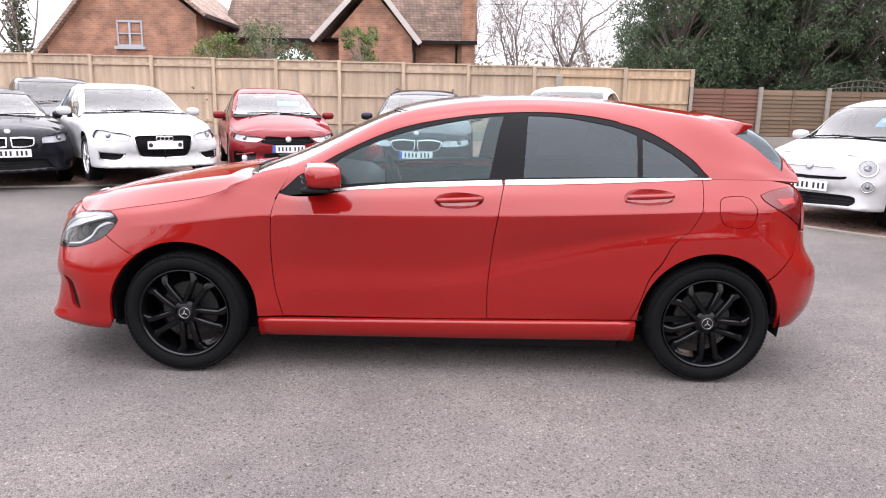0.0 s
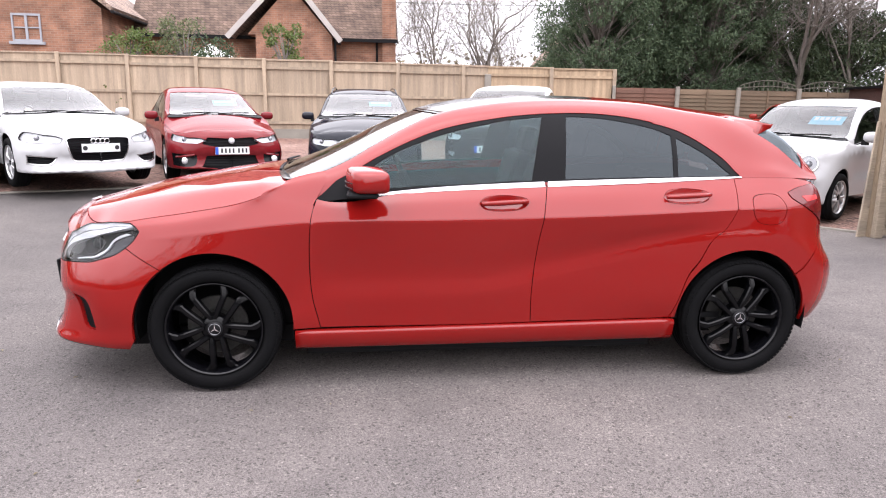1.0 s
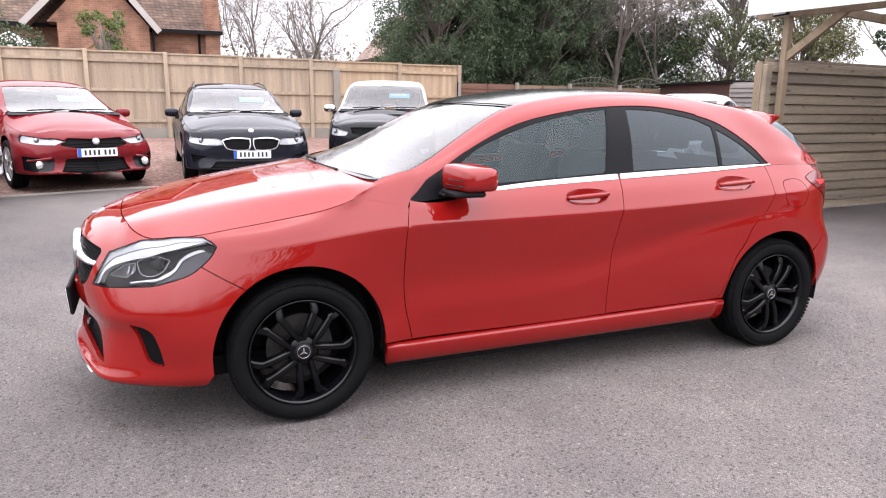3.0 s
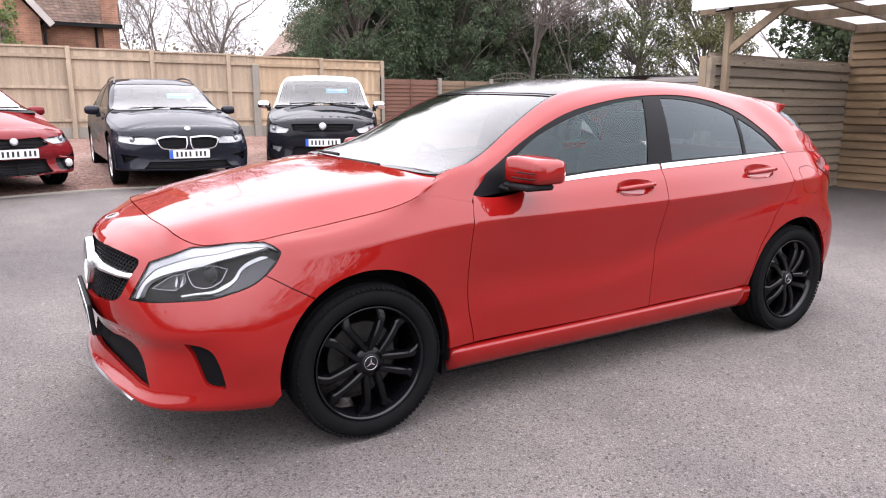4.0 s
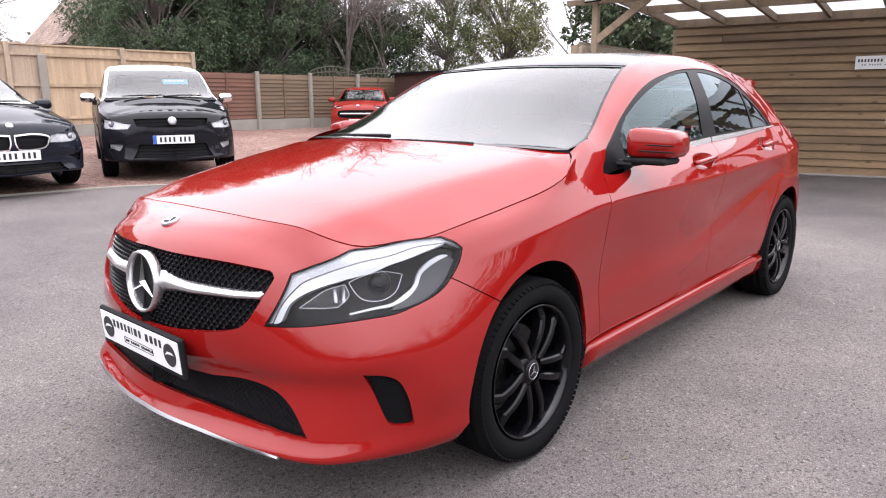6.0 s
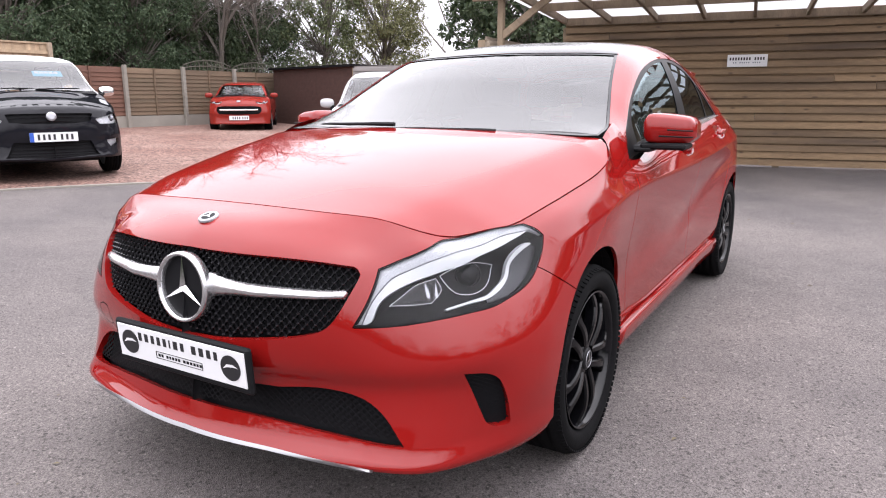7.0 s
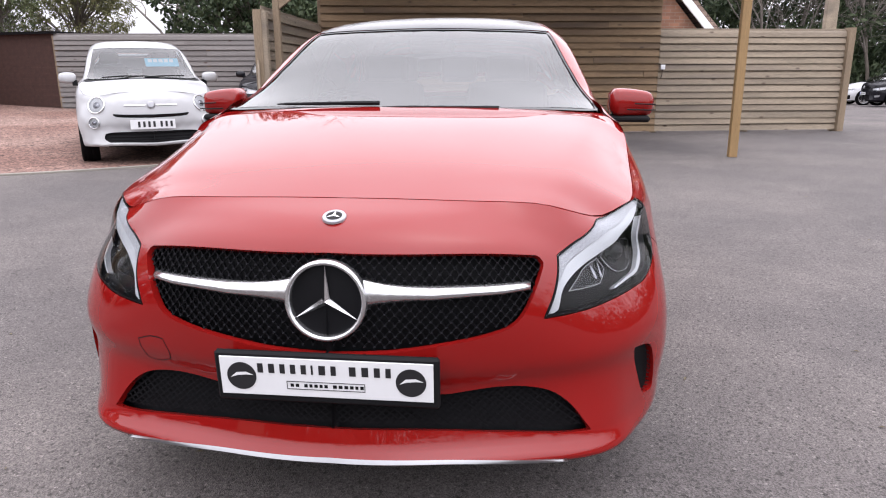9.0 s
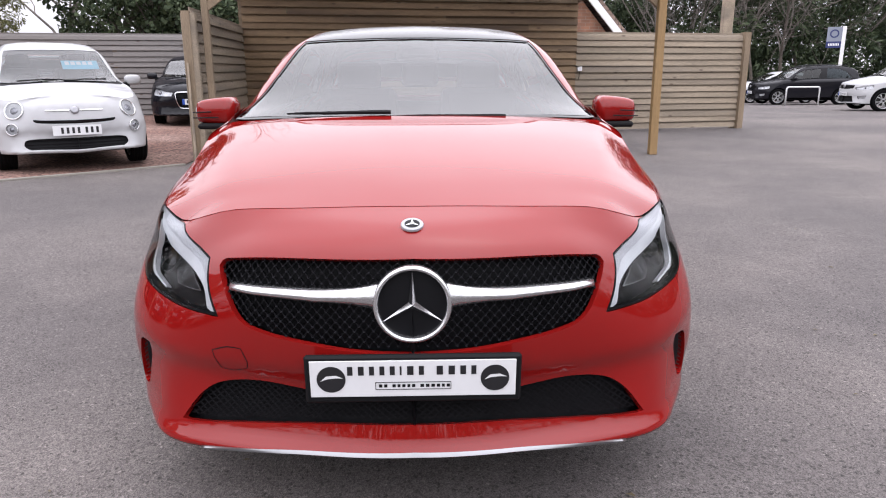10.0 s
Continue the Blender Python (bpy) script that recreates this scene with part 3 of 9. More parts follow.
# ---- shed ----
def shed():
    s = thing("shed", "dark brown stained timber shed with a flat felt roof", "shed", m=lie(12.45, 10.75, 13.3, 14.55, gz(13, 12)))
    L, D, H = 3.95, 2.4, 1.72
    part("wall", box(0, L, -D, 0, 0, H), M["shed"], s)
    for i in range(13):
        z = i * H / 13
        part("weatherboard", box(0, L, 0.0, 0.02, 0, H / 13 + 0.015, bm=bmesh.new(), m=Matrix.Translation((0, 0, z)) @ Matrix.Rotation(radians(-4), 4, "X")), M["shed"], s)
    part("roof", box(-0.12, L + 0.1, -D - 0.1, 0.14, H, H + 0.06), M["dark"], s, "black felt roof with an overhanging edge")


shed()

# ---- brick house beyond the fence ----
def solid(points, depth, axis="y"):
    """A polygon in (x, z), pushed back along y."""
    bm = bmesh.new()
    a = [bm.verts.new((x, 0, z)) for x, z in points]
    b = [bm.verts.new((x, depth, z)) for x, z in points]
    n = len(points)
    bm.faces.new(a)
    bm.faces.new(b[::-1])
    for i in range(n):
        bm.faces.new((a[i], b[i], b[(i + 1) % n], a[(i + 1) % n]))
    return bm


def slab(p, q, depth, thick):
    """A roof plane rising from p to q in (x, z), running back along y."""
    d = Vector((q[0] - p[0], 0, q[1] - p[1]))
    n = Vector((-d.z, 0, d.x)).normalized() * thick
    if n.z < 0:
        n = -n
    return solid([p, q, (q[0] + n.x, q[1] + n.z), (p[0] + n.x, p[1] + n.z)], depth)


M["frame_grey"] = material("window_frame_paint", (0.27, 0.28, 0.31), 0.5, vary=0.06)


def casement(parent, x0, x1, z0, z1, y):
    w = part("window", box(x0 + 0.04, x1 - 0.04, y + 0.05, y + 0.06, z0 + 0.05, z1 - 0.04), M["pane"], parent, "pale grey casement window")
    for a, b in ((x0, x0 + 0.055), (x1 - 0.055, x1), ((x0 + x1) / 2 - 0.04, (x0 + x1) / 2 + 0.04)):
        part("frame_bar", box(a, b, y - 0.02, y + 0.06, z0, z1), M["frame_grey"], w)
    for z in (z0, z1 - 0.07, (z0 + z1) / 2 - 0.02):
        part("frame_bar", box(x0 + 0.056, x1 - 0.056, y - 0.015, y + 0.055, z, z + (0.07 if z != (z0 + z1) / 2 - 0.02 else 0.035)), M["frame_grey"], w)
    part("sill", box(x0 - 0.1, x1 + 0.1, y - 0.09, y + 0.05, z0 - 0.1, z0 - 0.002), M["frame_grey"], w)


def house():
    h = thing("house", "red-brick house with steep clay-tiled roofs and grey bargeboards behind the fence", "house")
    wing = part("wing_wall", solid([(-15.0, 0.3), (-9.43, 0.3), (-9.43, 4.5), (-12.1, 6.6), (-15.0, 3.3)], 6), M["brick"], h, m=Matrix.Translation((0, 22, 0)))
    part("wing_roof", slab((-15.5, 2.75), (-12.1, 6.6), 6.6, 0.14), M["tile"], h, m=Matrix.Translation((0, 21.75, 0)))
    part("wing_roof", slab((-9.05, 4.40), (-12.1, 6.75), 6.6, 0.14), M["tile"], h, m=Matrix.Translation((0, 21.75, 0)))
    part("gutter", tube([(-8.98, 21.7, 4.36), (-8.98, 26, 4.36)], 0.06, 8), M["dark"], h)
    casement(h, -12.36, -11.42, 3.33, 4.25, 21.97)
    part("main_wall", solid([(-9.4, 0.3), (0.82, 0.3), (0.82, 4.05), (-9.4, 4.05)], 6), M["brick"], h, m=Matrix.Translation((0, 25.5, 0)))
    bm = bmesh.new()
    r = [bm.verts.new(p) for p in ((-9.6, 25.2, 3.95), (0.95, 25.2, 3.95), (0.95, 29.3, 8.3), (-9.6, 29.3, 8.3))]
    bm.faces.new(r)
    bmesh.ops.solidify(bm, geom=bm.faces[:], thickness=0.14)
    part("main_roof", bm, M["tile"], h, "mottled brown clay tile roof")
    part("fascia", box(-9.4, 0.95, 25.12, 25.2, 3.86, 4.0), M["dark"], h)
    part("gable_wall", solid([(-4.55, 0.3), (-1.66, 0.3), (-1.66, 3.95), (-3.22, 5.75), (-4.85, 3.95), (-4.55, 3.95)], 2), M["brick"], h, "small brick gable", m=Matrix.Translation((0, 24, 0)))
    for p, q in (((-5.5, 3.85), (-3.3, 6.15)), ((-1.40, 3.80), (-3.3, 6.15))):
        part("gable_roof", slab(p, q, 3.5, 0.12), M["tile"], h, m=Matrix.Translation((0, 23.75, 0)))
        part("bargeboard", slab((p[0], p[1] - 0.12), (q[0], q[1] - 0.12), 0.05, 0.2), M["grey_paint"], h, "weathered grey bargeboard", m=Matrix.Translation((0, 23.68, 0)))
    part("chimney", box(0.32, 0.86, 25.3, 25.9, 0.3, 6.5), M["brick"], h, "brick chimney stack")
    part("downpipe", tube([(-1.55, 24.1, 0.4), (-1.55, 24.1, 3.8)], 0.045, 8), M["dark"], h)
    part("downpipe", tube([(0.1, 25.42, 0.4), (0.1, 25.42, 3.9)], 0.045, 8), M["dark"], h)
    part("downpipe", tube([(-1.52, 23.9, 3.75), (-1.4, 25, 3.75)], 0.05, 8), M["dark"], h)
    casement(h, -8.3, -6.6, 2.2, 3.2, 25.47)


house()


def far_house():
    h = thing("house", "distant timber-gabled house half hidden by trees", "house")
    part("wall", solid([(9.6, 0.4), (12.6, 0.4), (12.6, 4.2), (11.4, 5.8), (9.6, 3.9)], 5), M["board_grey"], h, m=Matrix.Translation((0, 30.5, 0)))
    part("roof", slab((9.2, 3.6), (11.5, 6.1), 5.6, 0.15), M["tile"], h, m=Matrix.Translation((0, 30.2, 0)))
    part("roof", slab((13.8, 3.4), (11.5, 6.1), 5.6, 0.15), M["tile"], h, m=Matrix.Translation((0, 30.2, 0)))


far_house()


def lodge():
    """Brick building behind the low board wall."""
    h = thing("brick_building", "brick gable with a white bargeboard behind the low board wall", "building")
    m = Matrix.Translation((13.2, -3.2, 0)) @ Matrix.Rotation(radians(-82), 4, "Z")
    part("wall", solid([(-2.5, 0), (1.6, 0), (1.6, 1.6), (0.0, 3.4), (-2.5, 5.0)], 5), M["brick"], h, m=m)
    part("bargeboard", slab((1.95, 1.35), (-1.2, 4.75), 0.06, 0.16), M["white"], h, "white bargeboard", m=m @ Matrix.Translation((0, -0.2, 0)))
    part("roof", slab((2.1, 1.4), (-1.2, 4.95), 5.5, 0.12), M["tile"], h, m=m @ Matrix.Translation((0, -0.15, 0)))


lodge()

# ---- car bodies: smooth surfaces from plan outline and sections ----
def pchip(xs, ys, q):
    """Monotone cubic through (xs, ys); ys may have more columns."""
    xs, ys, q = np.asarray(xs, float), np.asarray(ys, float), np.asarray(q, float)
    h = np.diff(xs)
    sh = (-1,) + (1,) * (ys.ndim - 1)
    dl = np.diff(ys, axis=0) / h.reshape(sh)
    m = np.zeros_like(ys)
    w1, w2 = (2 * h[1:] + h[:-1]).reshape(sh), (h[1:] + 2 * h[:-1]).reshape(sh)
    ok = dl[:-1] * dl[1:] > 0
    a, b = np.where(ok, dl[:-1], 1.0), np.where(ok, dl[1:], 1.0)
    m[1:-1] = np.where(ok, (w1 + w2) / (w1 / a + w2 / b), 0.0)
    m[0], m[-1] = dl[0], dl[-1]
    i = np.clip(np.searchsorted(xs, q) - 1, 0, len(xs) - 2)
    t = ((q - xs[i]) / h[i])
    t = t.reshape(t.shape + (1,) * (ys.ndim - 1))
    hh = h[i].reshape(t.shape)
    t2, t3 = t * t, t * t * t
    return ys[i] * (2 * t3 - 3 * t2 + 1) + m[i] * hh * (t3 - 2 * t2 + t) + ys[i + 1] * (3 * t2 - 2 * t3) + m[i + 1] * hh * (t3 - t2)


def flow(xs, ys, q):
    """Softer cubic (Catmull-Rom slopes) through (xs, ys)."""
    xs, ys, q = np.asarray(xs, float), np.asarray(ys, float), np.asarray(q, float)
    h = np.diff(xs)
    sh = (-1,) + (1,) * (ys.ndim - 1)
    dl = np.diff(ys, axis=0) / h.reshape(sh)
    m = np.empty_like(ys)
    hr = h.reshape(sh)
    m[1:-1] = (dl[:-1] * hr[1:] + dl[1:] * hr[:-1]) / (hr[1:] + hr[:-1])
    m[0], m[-1] = dl[0], dl[-1]
    i = np.clip(np.searchsorted(xs, q) - 1, 0, len(xs) - 2)
    t = ((q - xs[i]) / h[i])
    t = t.reshape(t.shape + (1,) * (ys.ndim - 1))
    hh = h[i].reshape(t.shape)
    t2, t3 = t * t, t * t * t
    return ys[i] * (2 * t3 - 3 * t2 + 1) + m[i] * hh * (t3 - 2 * t2 + t) + ys[i + 1] * (3 * t2 - 2 * t3) + m[i + 1] * hh * (t3 - t2)


class Body:
    """Half a car body (y below 0, nose towards -x): the wrap round nose, side and tail, the bonnet, and the glasshouse."""

    def __init__(self, plan, sections, glasshouse, bonnet_c, bonnet_e, edge, power=2.4, ridge=1.0, straight=False):
        self.ridge, self.straight = ridge, straight
        p = np.array(plan, float)
        s = np.r_[0, np.cumsum(np.hypot(*np.diff(p, axis=0).T))]
        q = np.linspace(0, s[-1], 600)
        ends = np.array([p[1] * (1, -1), *p, p[-2] * (1, -1)])
        c = flow(np.r_[-s[1], s, 2 * s[-1] - s[-2]], ends, q)
        u = np.r_[0, np.cumsum(np.hypot(*np.diff(c, axis=0).T))]
        self.ref_u, self.ref = u, c
        t = np.gradient(c, u, axis=0)
        t[0], t[-1] = (0, 1), (0, -1)
        t /= np.hypot(*t.T)[:, None]
        self.nor = np.stack([t[:, 1], -t[:, 0]], 1)
        self.length = u[-1]
        self.flank = (u[np.argmax(c[:, 0] > c[0, 0] + 0.55)], u[np.argmax(c[:, 0] > c[-1, 0] - 0.45)])
        keys = []
        for x, w, rows in sections:
            keys.append((u[np.argmin((c[:, 0] - x) ** 2 + (c[:, 1] - w) ** 2)], rows))
        keys.sort(key=lambda k: k[0])
        keys[0], keys[-1] = (0.0, keys[0][1]), (u[-1], keys[-1][1])
        self.ku, self.kt = np.array([k[0] for k in keys]), np.array([k[1] for k in keys], float)
        self.nv = self.kt.shape[1] - 1
        self.gx, self.gt = np.array([g[0] for g in glasshouse]), np.array([g[1] for g in glasshouse], float)
        self.nw = self.gt.shape[1] - 1
        self.bc, self.be, self.power = np.array(bonnet_c, float), np.array(bonnet_e, float), power
        self.edge = curve2(edge, 0.02)
        self.edge_u, self.edge_d, self.edge_z = self.meet_edge()

    def meet_edge(self):
        """How far inward of the plan the bonnet's shut line lies, all round the nose."""
        e = self.edge
        us, ds, zs = [], [], []
        for u, p, n in zip(self.ref_u, self.ref, self.nor):
            if p[0] > e[-1, 0] + 0.05:
                break
            o = e - p
            along, off = o @ n, o @ np.array([-n[1], n[0]])
            k = np.where((off[:-1] * off[1:] <= 0) & (along[:-1] > -0.02) & (along[:-1] < 0.5))[0]
            if len(k) == 0:
                if u < 0.05:
                    us.append(u), ds.append(e[0, 0] - p[0]), zs.append(self.bonnet(e[:1, 0], e[:1, 1])[0, 2])
                continue
            k = k[0]
            f = off[k] / (off[k] - off[k + 1] + 1e-12)
            d = along[k] + f * (along[k + 1] - along[k])
            q = e[k] + f * (e[k + 1] - e[k])
            us.append(u), ds.append(d), zs.append(self.bonnet(q[:1], -q[1:])[0, 2])
        return np.array(us), np.array(ds), np.array(zs)

    def wrap(self, u, v):
        u, v = np.asarray(u, float), np.asarray(v, float)
        tab = flow(self.ku, self.kt, np.clip(u, 0, self.length))
        k = np.clip(np.floor(v).astype(int), 0, self.nv - 1)
        f = v - k
        on = np.clip((self.edge_u[-1] - u) / 0.12, 0, 1)[:, None]
        on = on * on * (3 - 2 * on)
        de = np.stack([np.interp(u, self.edge_u, self.edge_d), np.interp(u, self.edge_u, self.edge_z)], 1)
        tab[:, -1] = tab[:, -1] * (1 - on) + de * on
        idx = np.arange(len(u))

        def at(j):
            j = np.clip(j, 0, self.nv)
            return tab[idx, j]
        p0, p1, p2, p3 = at(k - 1), at(k), at(k + 1), at(k + 2)
        p0 = np.where((k == 0)[:, None], 2 * p1 - p2, p0)
        p3 = np.where((k == self.nv - 1)[:, None], 2 * p2 - p1, p3)
        # folded lines in the flank: slopes break at the upper line, and a little at the lower one
        for row, amount in ((6, 1.0), (3, 0.25)):
            c = (amount * self.fold(u))[:, None]
            p3 = np.where((k == row - 1)[:, None], p3 * (1 - c) + (2 * p2 - p1) * c, p3)
            p0 = np.where((k == row)[:, None], p0 * (1 - c) + (2 * p1 - p2) * c, p0)
        f = f[:, None]
        dz = 0.5 * (2 * p1 + (p2 - p0) * f + (2 * p0 - 5 * p1 + 4 * p2 - p3) * f**2 + (3 * p1 - p0 - 3 * p2 + p3) * f**3)
        x, w = np.interp(u, self.ref_u, self.ref[:, 0]), np.interp(u, self.ref_u, self.ref[:, 1])
        nx, nw = np.interp(u, self.ref_u, self.nor[:, 0]), np.interp(u, self.ref_u, self.nor[:, 1])
        return np.stack([x + nx * dz[:, 0], -(w + nw * dz[:, 0]), dz[:, 1]], 1)

    def fold(self, u):
        """How sharply the flank is folded: not at all on nose and tail."""
        a, b = self.flank
        return np.clip((u - a) / 0.15, 0, 1) * np.clip((b - u) / 0.25, 0, 1)

    def top(self, x, w):
        """The glasshouse: station x, and w from the belt (0) to the middle of the roof."""
        x, w = np.asarray(x, float), np.asarray(w, float)
        tab = flow(self.gx, self.gt, x)
        k = np.clip(np.floor(w).astype(int), 0, self.nw - 1)
        f = (w - k)[:, None]
        idx = np.arange(len(x))

        def at(j):
            p = tab[idx, np.clip(j, 0, self.nw)]
            past = j > self.nw
            return np.where(past[:, None], tab[idx, self.nw - 1] * (-1, 1), p)
        p0, p1, p2, p3 = at(k - 1), at(k), at(k + 1), at(k + 2)
        p0 = np.where((k == 0)[:, None], 2 * p1 - p2, p0)
        m1 = 0.5 * (p2 - p0)
        m2 = 0.5 * (p3 - p1)
        d = np.hypot(*(p2 - p1).T)[:, None]
        m1 *= np.minimum(1, 1.5 * d / (np.hypot(*m1.T)[:, None] + 1e-9))
        m2 *= np.minimum(1, 1.5 * d / (np.hypot(*m2.T)[:, None] + 1e-9))
        yz = p1 * (2 * f**3 - 3 * f**2 + 1) + m1 * (f**3 - 2 * f**2 + f) + p2 * (3 * f**2 - 2 * f**3) + m2 * (f**3 - f**2)
        return np.stack([x, yz[:, 0], yz[:, 1]], 1)

    def bonnet(self, x, y):
        x, y = np.asarray(x, float), np.asarray(y, float)
        zc = flow(self.bc[:, 0], self.bc[:, 1], x)
        we, ze = flow(self.be[:, 0], self.be[:, 1:], x).T
        r = np.abs(y) / we
        # a soft ridge runs from the lamp to the rear corner; outside it the panel falls away
        line, s = np.interp(x, [-2.05, -1.0], [0.535, 0.752]), np.interp(x, [-2.0, -1.5], [0.045, 0.02])
        own = np.interp(x, [-2.05, -1.9, -1.4, -1.0], [0.88, 0.87, 0.885, 0.90])
        rc = np.minimum(line / we, own) if self.straight else own
        bend = s * np.logaddexp(0, (r - rc) / s) / (s * np.logaddexp(0, (1 - rc) / s))
        k = np.clip((self.bc[-1, 0] - 0.02 - x) / 0.2, 0, 1) * self.ridge
        z = zc + (ze - zc) * (k * (0.42 * r**2.2 + 0.58 * bend) + (1 - k) * r ** self.power)
        return np.stack([x, y, z], 1)

    def invert(self, f, a0, a1, b0, b1, axes, target, n=(260, 120), near=None):
        """Surface coordinates at which f shows the target values on the two axes."""
        A, B = np.meshgrid(np.linspace(a0, a1, n[0]), np.linspace(b0, b1, n[1]), indexing="ij")
        A, B = A.ravel(), B.ravel()
        P = f(A, B)[:, axes]
        out = []
        for t in np.atleast_2d(target):
            i = np.argmin(((P - t) ** 2).sum(1))
            ab = np.array([A[i], B[i]])
            for _ in range(6):
                e = 1e-4
                q = f(np.array([ab[0], ab[0] + e, ab[0]]), np.array([ab[1], ab[1], ab[1] + e]))[:, axes]
                J = np.stack([(q[1] - q[0]) / e, (q[2] - q[0]) / e], 1)
                try:
                    step = np.linalg.solve(J, t - q[0])
                except np.linalg.LinAlgError:
                    break
                ab = np.clip(ab + np.clip(step, -0.2, 0.2), (a0, b0), (a1, b1))
            out.append(ab)
        return np.array(out)


# ---- the red hatchback's body ----
PLAN = [(-2.29, 0), (-2.272, 0.25), (-2.205, 0.47), (-2.07, 0.66), (-1.86, 0.79), (-1.6, 0.853), (-1.3, 0.884), (-0.85, 0.88), (-0.2, 0.885), (0.4, 0.888),
        (0.95, 0.89), (1.35, 0.892), (1.6, 0.868), (1.8, 0.80), (1.93, 0.66), (2.01, 0.42), (2.04, 0.15), (2.04, 0)]
# sections: station on the plan, then rows of (inward, height) from the sill to the belt or bonnet edge
SECTIONS = [
    (-2.29, 0.0, [(0.10, 0.185), (0.0, 0.235), (0.025, 0.30), (0.05, 0.41), (0.02, 0.50), (0.03, 0.64), (0.06, 0.77), (0.13, 0.838), (0.245, 0.872)]),
    (-2.205, 0.47, [(0.09, 0.19), (-0.012, 0.245), (0.02, 0.30), (0.045, 0.42), (0.02, 0.50), (0.025, 0.62), (0.065, 0.755), (0.14, 0.825), (0.24, 0.862)]),
    (-2.07, 0.66, [(0.03, 0.20), (-0.062, 0.238), (-0.046, 0.30), (-0.021, 0.43), (-0.032, 0.51), (0.001, 0.63), (0.045, 0.715), (0.075, 0.785), (0.11, 0.84)]),
    (-1.97, 0.73, [(0.015, 0.195), (-0.052, 0.238), (-0.046, 0.31), (-0.039, 0.43), (-0.054, 0.52), (-0.014, 0.635), (0.030, 0.718), (0.054, 0.785), (0.086, 0.839)]),
    (-1.86, 0.79, [(0.01, 0.19), (-0.050, 0.24), (-0.056, 0.32), (-0.066, 0.43), (-0.062, 0.54), (-0.028, 0.64), (0.015, 0.72), (0.035, 0.785), (0.065, 0.838)]),
    (-1.6, 0.853, [(0.0, 0.20), (-0.036, 0.26), (-0.042, 0.34), (-0.044, 0.45), (-0.040, 0.56), (-0.022, 0.67), (0.003, 0.765), (0.03, 0.825), (0.06, 0.86)]),
    (-1.3, 0.884, [(0.04, 0.20), (0.01, 0.28), (0.01, 0.36), (0.005, 0.48), (0.0, 0.59), (0.0, 0.70), (0.008, 0.80), (0.036, 0.868), (0.076, 0.91)]),
    (-1.0, 0.88, [(0.055, 0.20), (0.045, 0.285), (0.038, 0.36), (0.042, 0.44), (0.032, 0.56), (0.018, 0.70), (0.006, 0.832), (0.055, 0.93), (0.10, 1.0)]),
    (-0.80, 0.88, [(0.06, 0.20), (0.055, 0.285), (0.047, 0.375), (0.042, 0.45), (0.043, 0.57), (0.021, 0.72), (0.004, 0.842), (0.038, 0.905), (0.068, 0.94)]),
    (-0.42, 0.882, [(0.06, 0.20), (0.055, 0.287), (0.047, 0.385), (0.041, 0.46), (0.044, 0.575), (0.022, 0.725), (0.004, 0.847), (0.044, 0.922), (0.091, 0.976)]),
    (0.0, 0.886, [(0.06, 0.20), (0.055, 0.29), (0.046, 0.40), (0.040, 0.48), (0.046, 0.58), (0.023, 0.73), (0.004, 0.852), (0.045, 0.935), (0.098, 1.0)]),
    (0.4, 0.888, [(0.06, 0.20), (0.053, 0.30), (0.043, 0.44), (0.038, 0.565), (0.043, 0.66), (0.021, 0.77), (0.004, 0.862), (0.05, 0.95), (0.105, 1.015)]),
    (0.95, 0.89, [(0.06, 0.205), (0.046, 0.31), (0.022, 0.44), (0.021, 0.68), (0.026, 0.765), (0.014, 0.825), (0.006, 0.885), (0.06, 0.965), (0.12, 1.035)]),
    (1.35, 0.892, [(0.05, 0.21), (0.02, 0.32), (0.0, 0.44), (0.0, 0.74), (0.006, 0.80), (0.010, 0.855), (0.012, 0.905), (0.07, 0.98), (0.13, 1.05)]),
    (1.6, 0.868, [(0.05, 0.22), (0.015, 0.32), (0.0, 0.44), (0.0, 0.70), (0.006, 0.78), (0.012, 0.85), (0.020, 0.915), (0.07, 0.985), (0.12, 1.05)]),
    (1.8, 0.80, [(0.06, 0.23), (0.010, 0.32), (-0.018, 0.43), (-0.020, 0.60), (0.018, 0.72), (0.028, 0.82), (0.032, 0.91), (0.060, 0.985), (0.11, 1.04)]),
    (1.93, 0.66, [(0.08, 0.23), (0.010, 0.31), (-0.032, 0.42), (-0.034, 0.57), (0.028, 0.68), (0.044, 0.80), (0.052, 0.90), (0.082, 0.975), (0.14, 1.03)]),
    (2.04, 0.0, [(0.12, 0.23), (0.020, 0.31), (-0.032, 0.42), (-0.034, 0.57), (0.05, 0.68), (0.075, 0.80), (0.09, 0.90), (0.13, 0.975), (0.19, 1.02)]),
]
